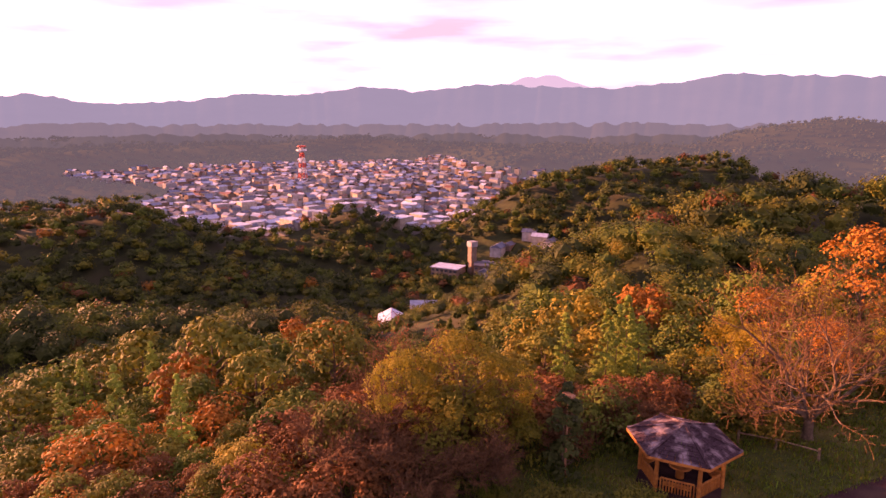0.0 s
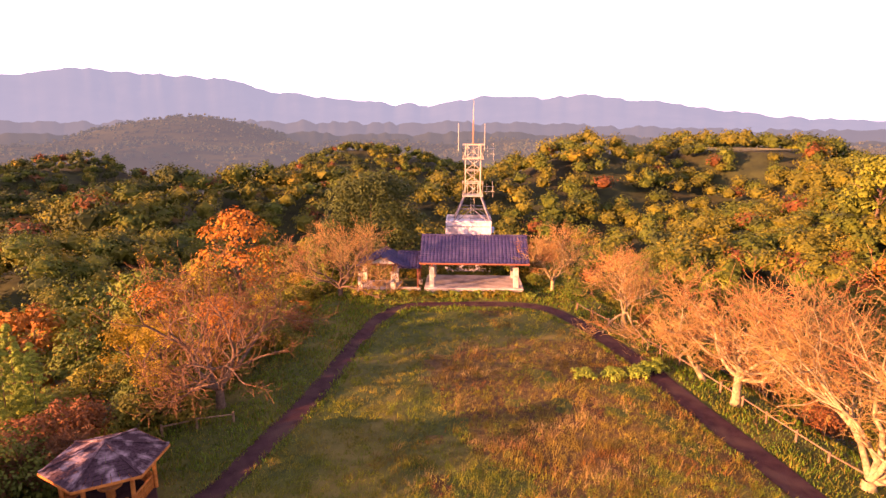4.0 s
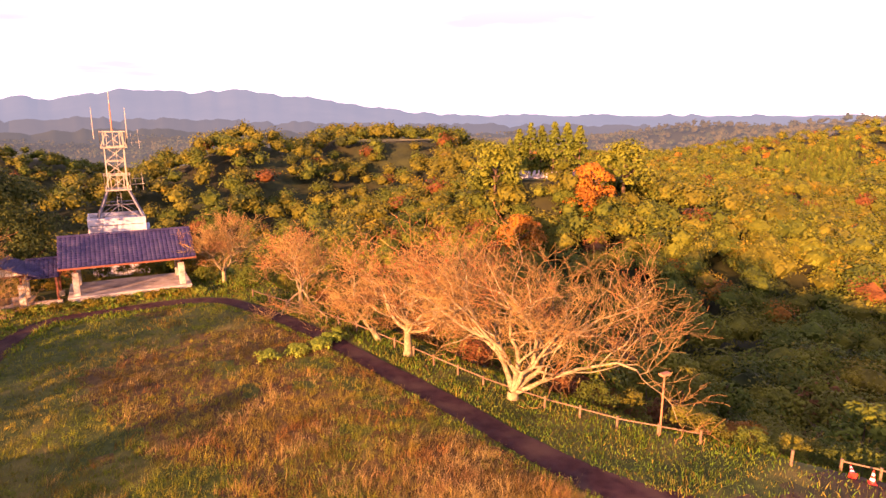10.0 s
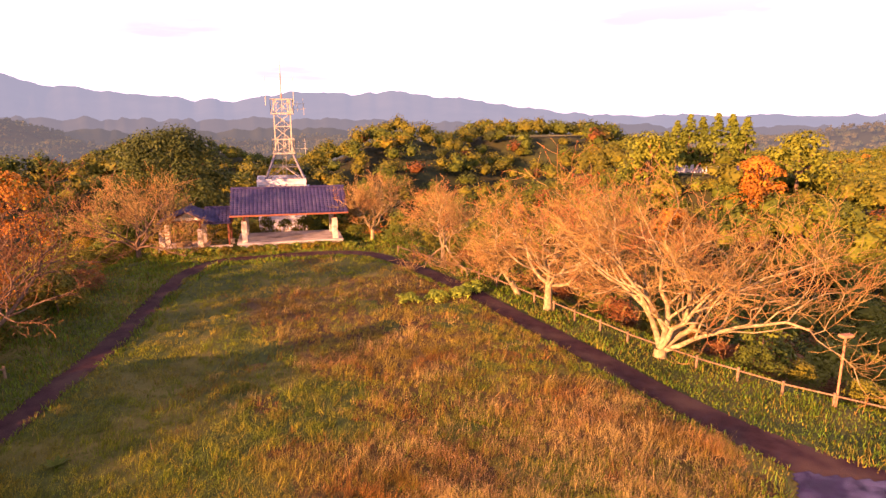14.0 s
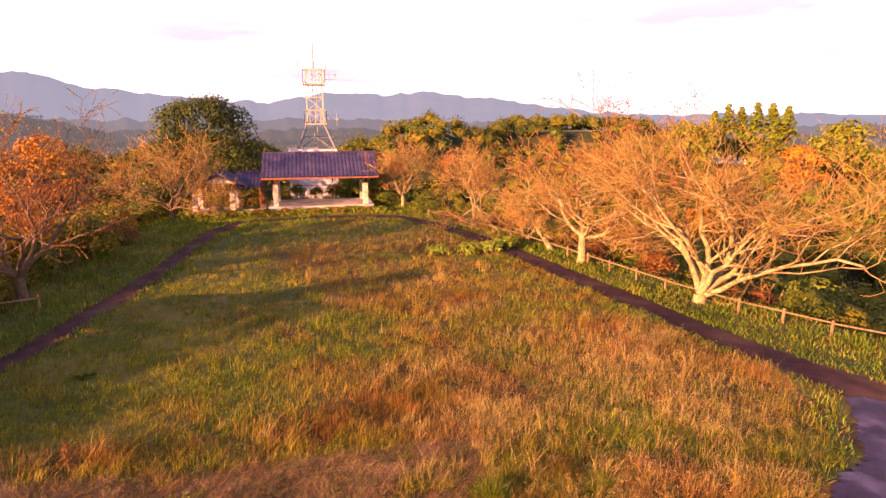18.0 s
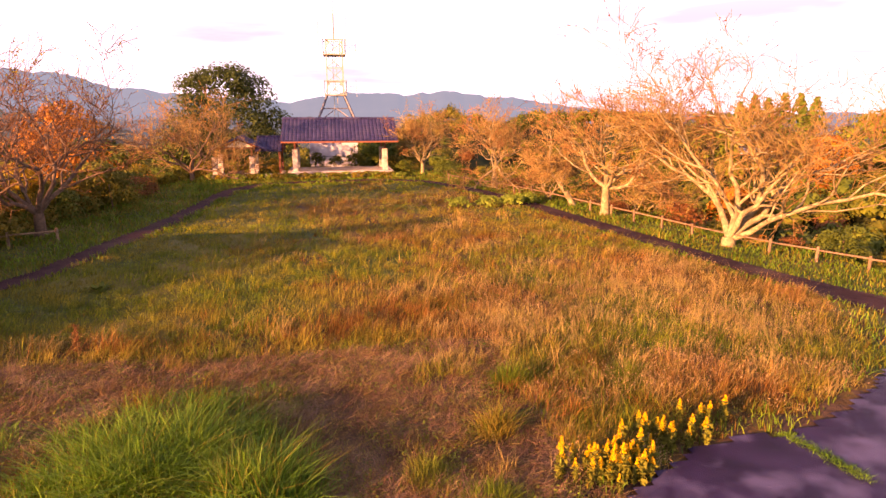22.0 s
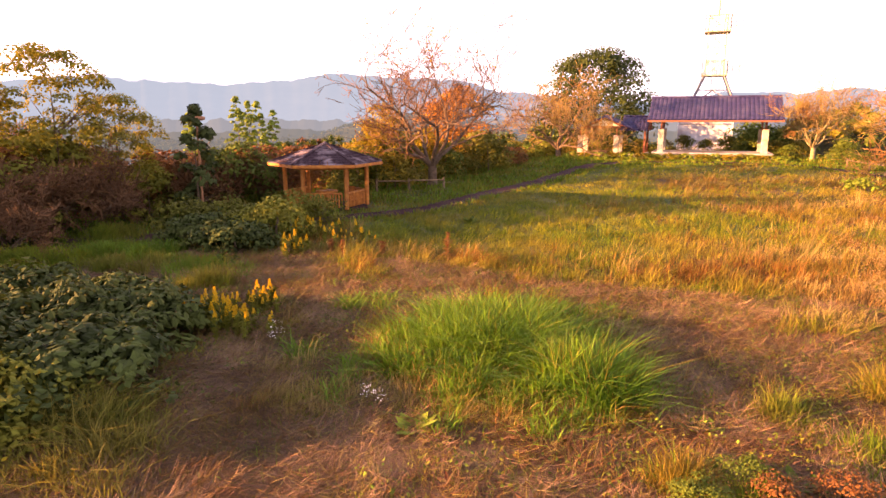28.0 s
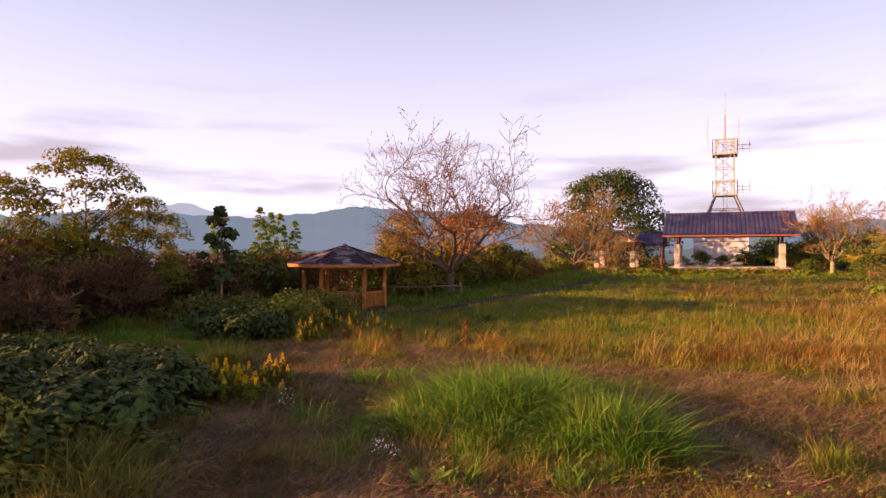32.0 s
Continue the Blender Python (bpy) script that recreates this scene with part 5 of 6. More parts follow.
strew([(SHRUBS[1][0], 2), (SHRUBS[0][0], 1)], [(8.8, 9.4), (10.6, 9.8), (12.4, 8.8), (9.8, 11.4)], 73, 1.5, 1.9)

G2 = "young trees on the western edge"
young = [
    (leaf_tree("maple_tree", np.random.RandomState(301), 2.6, 4.6, 2.6, 36, 60, 0.12, LEAF_ORANGE, 0.9, trunk_r=0.12), "orange-leaved tree beside the western path", [(-15.5, -12.0, 0.6), (-22.0, 8.0, 1.65), (-25, -5, 1.0), (-13.6, -18.2, 0.7)]),
    (leaf_tree("hazel_tree", np.random.RandomState(302), 2.6, 5.0, 2.0, 36, 60, 0.12, LEAF_GOLD, 0.9, trunk_r=0.12), "yellow-green leafy tree beside the western path", [(-15.8, -22.5, 0.75), (-13.2, -21.4, 0.5), (-14.0, -26.6, 0.55), (-19, -17, 0.7), (-14.2, -6.5, 0.5), (-23, -14, 0.8), (-13.8, 2.9, 0.5)]),
    (leaf_tree("oak_tree", np.random.RandomState(303), 2.7, 5.0, 1.4, 96, 100, 0.062, LEAF_MOSS, 0.5, trunk_r=0.05, limbs=14), "sprawling sunlit tree hung with brown vines", [(-20.6, -42.2, 1.12), (-20.0, -39.8, 0.85), (-22.4, -44.6, 0.95)]),
    (leaf_tree("bamboo_clump", np.random.RandomState(304), 0.95, 5.6, 0.6, 90, 64, 0.05, LEAF_FRESH, 0.26, 0.7, trunk_r=0.05, limbs=0), "feathery yellow-green bamboo clump below the hilltop", [(-22.6, -28.8, 1.2), (-24.4, -24.6, 1.35), (-23.4, -26.8, 1.25), (-22.0, -26.0, 1.1), (-25.8, -29.5, 1.2), (-38, -57, 1.3), (-34, -54, 1.1), (-43, -60, 1.2), (-26, -22, 1.1), (-60, -52, 1.6), (-64, -58, 1.5)]),
    (leaf_tree("vine_pillar", np.random.RandomState(305), 0.65, 3.6, 0.3, 26, 34, 0.12, LEAF_DARK, 0.42, 0.25, trunk_r=0.05), "dark vines climbing the lamp post", [(-16.75, -38.4, 1.3)]),
    (leaf_tree("cedar_tree", np.random.RandomState(306), 2.2, 9.0, 1.4, 70, 26, 0.24, LEAF_GREEN, 0.85, 0.85, trunk_r=0.2), "pointed green cedar tree", [
        (150, 145, 2.2), (154, 143, 2.35), (158, 141, 2.25), (162, 138, 2.4), (166, 135, 2.45), (170, 132, 2.5), (147, 147, 2.0), (-95, 8, 0.9), (-86, 14, 1.0), (-66, -8, 0.9), (-60, -40, 0.7), (-72, -50, 0.7), (-70, -35, 0.7), (-64, -62, 0.8), (-78, -60, 0.75)]),
    (leaf_tree("camphor_tree", np.random.RandomState(307), 5.4, 7.5, 3.5, 60, 40, 0.34, LEAF_SUNNY, 1.7, trunk_r=0.35), "broad round yellow-green tree by the graveyard", [(175, 112, 1.9), (124, 122, 1.75), (70, 96, 1.1)]),
    (leaf_tree("zelkova_tree", np.random.RandomState(308), 4.2, 6.0, 2.5, 54, 34, 0.3, LEAF_ORANGE, 1.4, trunk_r=0.28), "glowing orange autumn tree on the far slope", [(112, 90, 1.65), (152, 104, 1.75), (144, 98, 1.5), (60, 76, 1.2), (-62, 26, 1.1)]),
]
for t, words, spots in young:
    tagged(t, words, "bamboo" if "bamboo" in t.name else "vine" if "vine" in t.name else "tree", G2)
    r = random.Random(len(words))
    for i, (x, y, s) in enumerate(spots):
        m = pose(x, y, ground_at(x, y) - 0.15, 0, 0, r.uniform(0, 360)) @ Matrix.Diagonal((s, s, s, 1))
        if i:
            copy_thing(t, Matrix()).matrix_basis = m
        else:
            t.matrix_world = m

cedar = next(t for t, words, spots in young if t.name.startswith("cedar"))
for x, y in scatter(74, 120, 430, 760, 120, 330, lambda x, y: wooded(np.array([x]), np.array([y]))[0] and -62 < math.degrees(math.atan2(-(x - 4), y + 60)) < -55 and math.hypot(x - 4, y + 60) < 760, 7.0):
    s_ = 1.5 + 0.4 * math.sin(x * 7)
    tagged(copy_thing(cedar, Matrix()), group="cedars of the plantation").matrix_basis = pose(x, y, ground_at(x, y) - 0.3, 0, 0, x * 31) @ Matrix.Diagonal((s_, s_, s_, 1))

slope = scatter(70, 70, -66, -24, -78, -34, lambda x, y: 3 < off(x, y) < 40, 2.6)
strew([(SHRUBS[2][0], 5), (SHRUBS[0][0], 3), (SHRUBS[1][0], 3), (SHRUBS[3][0], 1)], slope, 71, 1.2, 2.0)
# bright weeds at the foot of the stage
q = np.random.RandomState(49)
for i in range(22):
    x = -7 + 17.5 * i / 21 + q.uniform(-0.3, 0.3)
    y = -0.75 + q.uniform(-0.25, 0.2)
    b = leaf_tree("weed_patch", np.random.RandomState(700 + i % 5), 0.75, 0.42, 0.05, 18, 24, 0.07, (LEAF_FRESH, LEAF_YELLOW, LEAF_OLIVE)[i % 3], 0.26, trunk_r=0.02, limbs=0, at=(x, y, ground_at(x, y)))
    tagged(b, "bright yellow-green weeds at the foot of the stage", "plant", "weeds at the stage")
# broad low brambles on the meadow's western side
G3 = "bramble mounds"
BRAMBLE = [(shrub_kind("bramble_mound", "low dark bramble mound with broad leaves", 211, 1.3, 0.85, 34, 56, 0.075, LEAF_DARK, 0.4, G3), 3), (shrub_kind("nettle_mound", "low leafy green mound at the meadow's edge", 212, 1.2, 0.8, 28, 52, 0.055, LEAF_OLIVE, 0.4, G3), 1)]
strew(BRAMBLE, [(-6.2, -53.6), (-7.6, -52.0), (-8.6, -50.2), (-6.6, -50.9), (-9.6, -52.4), (-7.9, -54.6), (-10.6, -50.6), (-11.4, -53), (-5.6, -55.0), (-5.4, -53.2), (-5.2, -54.4), (-7.0, -55.8), (-9.2, -54.2)], 67, 1.0, 1.35)
strew([(BRAMBLE[0][0], 1), (BRAMBLE[1][0], 2)], [(-11.2, -42.6), (-12.4, -41.2), (-10.2, -41.6), (-13.4, -40.4), (-11.6, -39.6), (-10.3, -43.6), (-13.0, -42.6), (-10.6, -37.9), (-12.2, -37.8), (-14.6, -41.4)], 68, 0.95, 1.3)


# ---- grass ----
def blades(name, label, x, y, tall, wide, mats, index, seed, lean=0.35, flat=0.0, lift=0.0, simple=False, ways=None):
    """Grass as bent, tapering blades, one joined object."""
    r = np.random.RandomState(seed)
    n = len(x)
    z = height(x, y)
    a = r.uniform(0, 2 * np.pi, n)
    b = r.uniform(0, 2 * np.pi, n) if ways is None else ways + r.normal(0, 0.8, n)
    ln = np.abs(r.normal(0, lean, n)) + flat
    d = np.stack([np.cos(b) * ln, np.sin(b) * ln, np.ones(n) / (1 + flat * 1.6)], 1) * tall[:, None]
    s = np.stack([np.cos(a), np.sin(a), np.zeros(n)], 1) * wide[:, None]
    p = np.stack([x, y, z - 0.02 + lift], 1)
    if simple:
        v = np.stack([p - s, p + s, p + d * (1.25, 1.25, 1.0)], 1).reshape(-1, 3)
        ob = new(name, mesh_of(name, v, np.arange(n * 3).reshape(n, 3), mats, index))
        return tagged(ob, label, "grass", kind="stuff")
    m = p + d * (0.55, 0.55, 0.62)
    t = p + d * (1.25, 1.25, 1.0)
    v = np.stack([p - s, p + s, m + s * 0.8, m - s * 0.8, t], 1).reshape(-1, 3)
    k = np.arange(n)[:, None] * 5
    f = np.concatenate([k + [0, 1, 2], k + [0, 2, 3], k + [3, 2, 4]], 1).reshape(-1, 3)
    ob = new(name, mesh_of(name, v, f, mats, np.repeat(index, 3)))
    return tagged(ob, label, "grass", kind="stuff")


# the meadow grows in tussocks: each has one height, one lean and one kind of grass
r = np.random.RandomState(77)
N, PER = 86000, 9
dist = 5.5 * (64 / 5.5) ** r.uniform(0, 1, N)
azi = np.radians(r.uniform(-50, 64, N))
X, Y = 4.08 - np.sin(azi) * dist, -60 + np.cos(azi) * dist
D = outside(X, Y, MEADOW) + 0.35 * waves(X, Y, 9, 2.5, 2)
keep = D < 0.1
X, Y, dist, D = X[keep], Y[keep], dist[keep], D[keep]
n = len(X)
green = 0.9 * waves(X, Y, 13, 9, 3) + 1.3 * np.exp(-((X + 3.0) / 6) ** 2) * (Y > -41) + 0.9 * np.exp(-((Y + 7) / 7) ** 2) - 0.5 * np.exp(-((X - 6) / 4) ** 2 - ((Y + 16) / 9) ** 2) + 0.05
tuft = ((X - 0.6) / 3.0) ** 2 + ((Y + 48.6) / 3.2) ** 2 < 1
pale = 0.8 * waves(X, Y, 15, 6, 3) + 1.5 * np.exp(-((X - 14) / 6) ** 2 - ((Y + 41) / 6) ** 2) + 0.8 * (Y < -46) * (X < 7)
rusty = waves(X, Y, 29, 5, 3) + 0.5 * np.exp(-((X - 8) / 6) ** 2 - ((Y + 40) / 7) ** 2)
bare = (Y < -43) & (X < 8.5) & (waves(X, Y, 17, 5, 3) > -0.62) & ~tuft
kind_i = np.where(green + r.normal(0, 0.5, n) > 0.12, np.where(r.uniform(size=n) < 0.3, 4, 2), np.where(pale + r.normal(0, 0.3, n) > 0.45, 1, np.where(rusty + r.normal(0, 0.3, n) > 0.55, 3, 0)))
kind_i = np.where(bare & (r.uniform(size=n) < 0.85), 1, kind_i)
clump = np.clip(0.95 + 0.45 * waves(X, Y, 19, 2.2, 3), 0.4, 1.5) * np.exp(r.normal(0, 0.33, n))
H = np.array([0.30, 0.36, 0.20, 0.32, 0.24])[kind_i] * clump
H = np.where(bare, 0.16, H * np.where((Y < -46) & (X < 8), 0.6, 1)) * np.clip((-D + 0.4) / 1.0, 0.6, 1)
heads = (kind_i == 1) & ~bare & (X > 8)
hx_, hy_, hz_ = X[heads], Y[heads], H[heads]
X, Y, dist, kind_i, bare, H = (np.repeat(q_, PER) for q_ in (X, Y, dist, kind_i, bare, H))
lean_way = np.repeat(r.normal(0.5, 1.1, n), PER)
spread_ = 0.05 + 0.0022 * dist + 0.12 * bare
X, Y = X + r.normal(0, 1, len(X)) * spread_, Y + r.normal(0, 1, len(X)) * spread_
H = H * r.uniform(0.55, 1.25, len(X))
W = 0.0026 + 0.00026 * dist
MEADOW_MATS = [GRASS_DRY, GRASS_STRAW, GRASS_GREEN, GRASS_RUST, GRASS_LIME]
near_g, far_g = ~bare & (dist < 20), ~bare & (dist >= 20)
blades("meadow_grass", "tall dry golden meadow grass with green patches", X[near_g], Y[near_g], H[near_g], W[near_g], MEADOW_MATS, kind_i[near_g], 78, 0.75, ways=lean_way[near_g])
blades("far_meadow_grass", "dry golden meadow grass with green patches towards the stage", X[far_g], Y[far_g], H[far_g], W[far_g] * 1.2, MEADOW_MATS, kind_i[far_g], 80, 0.6, simple=True, ways=lean_way[far_g])
blades("straw_mat", "flattened dry straw lying on the ground", X[bare], Y[bare], H[bare] * 1.2, W[bare], [GRASS_DRY, STRAW_PINK, GRASS_GREEN, GRASS_RUST, GRASS_LIME], kind_i[bare], 79, 1.2, 1.0, 0.03, True)
hx_, hy_, hz_ = (np.repeat(q_, 5) for q_ in (hx_, hy_, hz_))
hx_, hy_ = hx_ + r.normal(0, 0.1, len(hx_)), hy_ + r.normal(0, 0.1, len(hx_))
v, f = cards(r, np.column_stack([hx_, hy_, height(hx_, hy_) + hz_ * r.uniform(0.85, 1.15, len(hx_))]), 0.013, 0.0, 2.2)
tagged(new("grass_seed_heads", mesh_of("grass_seed_heads", v, f, [SEED_HEAD])), "pale pinkish feathery seed heads over the dry grass", "grass", kind="stuff")


# loose straw lying in combed swathes over the bare ground before the forecourt
def swathes(name, label, count, x0, x1, y0, y1, seed, low, high, mats, share):
    r = np.random.RandomState(seed)
    x, y = r.uniform(x0, x1, count), r.uniform(y0, y1, count)
    ok = (outside(x, y, MEADOW) < 0.75) & (((x - 0.6) / 2.6) ** 2 + ((y + 48.6) / 2.7) ** 2 > 1) & (r.uniform(size=count) < np.clip(0.75 + 0.7 * waves(x, y, 17, 2.2, 3), 0.2, 1))
    x, y = x[ok], y[ok]
    n = len(x)
    a = 1.5 * waves(x, y, 171, 2.6, 2) + r.normal(0, 1.3, n)
    long, up, w = r.uniform(low, high, n), np.abs(r.normal(0, 0.4, n)) + 0.03, r.uniform(0.0026, 0.0048, n)
    z = height(x, y) + 0.015 + r.uniform(0, 0.07, n) * (1 + 0.8 * waves(x, y, 173, 0.9, 2))
    p = np.stack([x, y, z], 1)
    d = np.stack([np.cos(a), np.sin(a), up], 1) * long[:, None]
    s_ = np.stack([-np.sin(a), np.cos(a), r.normal(0, 0.6, n)], 1) * w[:, None]
    v = np.stack([p - s_, p + s_, p + d], 1).reshape(-1, 3)
    f = np.arange(n * 3).reshape(n, 3)
    return tagged(new(name, mesh_of(name, v, f, mats, r.choice(len(mats), n, p=share))), label, "grass", kind="stuff")


swathes("straw_litter", "dense faded straw litter combed over the ground", 330000, -9, 9, -58, -43, 95, 0.12, 0.38, [STRAW_PINK, GRASS_STRAW, GRASS_DRY, LEAF_BROWN], [0.58, 0.16, 0.14, 0.12])


# short green and yellowing grass growing through the straw
r = np.random.RandomState(98)
sx, sy = r.uniform(-10, 10, 90000), r.uniform(-57, -42, 90000)
ok = (outside(sx, sy, MEADOW) < 0.1) & (waves(sx, sy, 27, 3.2, 3) + r.normal(0, 0.35, 90000) > 0.12)
sx, sy = sx[ok], sy[ok]
blades("short_grass", "short green grass growing through the straw", sx, sy, r.uniform(0.07, 0.24, len(sx)), r.uniform(0.0035, 0.006, len(sx)), [GRASS_GREEN, GRASS_DRY, GRASS_LUSH], r.choice(3, len(sx), p=[0.55, 0.33, 0.12]), 99, 0.8)


# small green weeds scattered through the straw and the meadow
r = np.random.RandomState(97)
hubs = np.stack([r.uniform(-10, 16, 2600), r.uniform(-57, -24, 2600)], 1)
hubs = hubs[(outside(hubs[:, 0], hubs[:, 1], MEADOW) < -0.2) & (waves(hubs[:, 0], hubs[:, 1], 27, 6, 3) > -0.15)]
wx = np.repeat(hubs, 26, axis=0) + r.normal(size=(len(hubs) * 26, 2)) * 0.16
wz = height(wx[:, 0], wx[:, 1]) + r.uniform(0.03, 0.20, len(wx))
v, f = cards(r, np.column_stack([wx, wz]), 0.030, 0.8)
tagged(new("ground_weeds", mesh_of("ground_weeds", v, f, [LEAF_GREEN, LEAF_OLIVE, LEAF_FRESH], np.repeat(r.choice(3, len(hubs), p=[0.62, 0.34, 0.04]), 26))), "small green weeds among the straw", "weeds", kind="stuff")


def tuft_grass(name, label, cx, cy, rx, ry, count, tall, mat, seed, wide=0.0065, lean=0.65):
    q = np.random.RandomState(seed)
    hubs = q.normal(size=(max(3, count // 110), 2)) * (rx * 0.5, ry * 0.5) + (cx, cy)
    h = hubs[q.randint(len(hubs), size=count)]
    xy = h + q.normal(size=(count, 2)) * 0.16
    edge = np.clip(1.25 - np.hypot((xy[:, 0] - cx) / rx, (xy[:, 1] - cy) / ry), 0.35, 1)
    return blades(name, label, xy[:, 0], xy[:, 1], tall * edge * q.uniform(0.5, 1.15, count), np.full(count, wide), [mat, GRASS_GREEN, GRASS_DRY], q.choice(3, count, p=[0.82, 0.14, 0.04]), seed + 1, lean)


tuft_grass("lush_grass", "mound of tall lush green grass in the meadow", 0.4, -48.6, 3.0, 2.9, 9500, 0.95, GRASS_LUSH, 81, wide=0.011, lean=0.95)
tuft_grass("lush_grass", "tall bright green grass tufts in the meadow", 2.5, -49.8, 1.3, 1.5, 3200, 1.0, GRASS_LUSH, 83, wide=0.011, lean=0.9)
tuft_grass("lush_grass", "long arching grass beside the brambles", -4.2, -54.4, 1.8, 1.2, 3200, 0.9, GRASS_GREEN, 85, wide=0.009, lean=0.9)
tuft_grass("lush_grass", "bright green grass at the brambles' foot", -5.6, -56.6, 1.3, 0.9, 3000, 0.6, GRASS_LUSH, 86)
for i, (x, y, s, m) in enumerate([(5.6, -49.6, 0.5, GRASS_GREEN), (6.6, -50.6, 0.45, GRASS_GREEN), (7.4, -48.2, 0.5, GRASS_DRY), (10.6, -45.6, 0.7, GRASS_DRY), (11.4, -46.2, 0.5, GRASS_GREEN), (8.4, -46.0, 0.5, GRASS_GREEN), (-12, -46.5, 2.2, GRASS_GREEN), (-15.5, -47, 2.4, GRASS_GREEN),
                                   (-16.5, -43.5, 1.8, GRASS_GREEN), (5.0, -52.6, 0.6, GRASS_GREEN), (4.2, -52.3, 0.5, GRASS_DRY), (21.0, -40.6, 0.8, GRASS_STRAW), (-9.5, -46.0, 1.9, GRASS_LUSH), (-12.6, -44.8, 1.6, GRASS_LUSH), (-8.0, -47.4, 1.2, GRASS_GREEN), (-14.5, -45.2, 1.7, GRASS_LUSH)]):
    tuft_grass("grass_tuft", "loose tuft of meadow grass", x, y, s, s, int(900 * (0.6 + s)), 0.55 + 0.1 * (i % 3), m, 90 + 3 * i)
# green weeds on the verges of the paths
r = np.random.RandomState(88)
vx, vy = r.uniform(-24, 42, 260000), r.uniform(-58, 6, 260000)
ov = outside(vx, vy)
apron_in = outside(vx, vy, APRON)
ok = (ov < 2.0) & (outside(vx, vy, MEADOW) > -0.3) & ~near_line(vx, vy, line_e, 1.0) & ~near_line(vx, vy, line_w, 0.5) & (apron_in > 0.2) & (np.hypot(vx - GX, vy - GY) > 2.2)
ok &= ~((vx > -7.3) & (vx < 10.3) & (vy > -0.2)) & ~((vx > 24) & (vy < -43) & (r.uniform(size=len(vx)) < 0.7))
vx, vy = vx[ok], vy[ok]
vd = np.hypot(vx - 4, vy + 60)
blades("verge_grass", "green weeds and grass along the paths", vx, vy, 0.27 * r.uniform(0.5, 1.4, len(vx)) * (0.8 + 0.4 * waves(vx, vy, 23, 4, 2)), 0.006 + 0.0005 * vd, [GRASS_GREEN, GRASS_LUSH, GRASS_DRY], r.choice(3, len(vx), p=[0.6, 0.28, 0.12]), 89, 0.5)
# grass growing in the forecourt's joint
r = np.random.RandomState(91)
u = r.uniform(0, 1, 2600)
blades("joint_grass", "green grass strip in the asphalt joint", 7.85 + 0.28 * u + r.normal(0, 0.06, 2600), -51.5 - 1.9 * u + r.normal(0, 0.07, 2600), r.uniform(0.05, 0.16, 2600), np.full(2600, 0.006), [GRASS_LUSH], np.zeros(2600, int), 92, 0.7)
u = r.uniform(0, 1, 2600)
blades("joint_grass", "green grass strip between asphalt patches", 13.4 + 0.4 * u + r.normal(0, 0.09, 2600), -49.4 - 1.7 * u + r.normal(0, 0.1, 2600), r.uniform(0.05, 0.16, 2600), np.full(2600, 0.007), [GRASS_LUSH], np.zeros(2600, int), 93, 0.7)


# ---- goldenrod and other single plants ----
def goldenrod(seed):
    q = np.random.RandomState(seed)
    root = new("goldenrod")
    tall = 0.85
    v, f = tube_mesh([(0, 0, -0.05, 0.008, 0.02, 0, tall * 0.6, 0.006), (0.02, 0, tall * 0.6, 0.006, 0.05, 0.01, tall, 0.004)], 5)
    part("stem", mesh_of("stem", v, f, [LEAF_FRESH]), None, root)
    c = np.stack([q.normal(0, 0.045, 56), q.normal(0, 0.045, 56), q.uniform(0.08, tall * 0.85, 56)], 1)
    v, f = cards(q, c, 0.06, 0.2, 1.4)
    part("foliage", mesh_of("foliage", v, f, [LEAF_OLIVE]), None, root)
    t = q.uniform(0, 1, 110)
    w = 0.085 * (1 - t) + 0.012
    a = q.uniform(0, 6.28, 110)
    c = np.stack([0.05 + np.cos(a) * w * q.uniform(0.3, 1, 110), np.sin(a) * w * q.uniform(0.3, 1, 110), tall * (0.74 + 0.32 * t)], 1)
    v, f = cards(q, c, 0.024, 0.4)
    tagged(part("flower_plume", mesh_of("flower_plume", v, f, [FLOWER]), None, root, "bright yellow flower plume"), kind="stuff")
    return tagged(root, "tall goldenrod in yellow flower", "flower", "goldenrod plants")


rods = [(goldenrod(400 + i), 1) for i in range(3)]
q = np.random.RandomState(44)
gold = []
for cx, cy, rx, ry, n in ((9.2, -50.0, 0.75, 0.4, 58), (10.6, -49.3, 0.7, 0.25, 16), (12.0, -48.7, 0.4, 0.15, 5), (-5.4, -49.7, 0.9, 0.5, 44), (-5.3, -48.4, 0.4, 0.3, 16), (-9.4, -41.0, 0.9, 0.7, 26), (-8.1, -43.6, 0.5, 0.5, 14), (-7.4, -41.4, 0.8, 0.6, 16)):
    gold += [(cx + q.normal() * rx * 0.6, cy + q.normal() * ry * 0.6) for _ in range(n)]
strew(rods, gold, 45, 0.45, 0.9, 0.02)


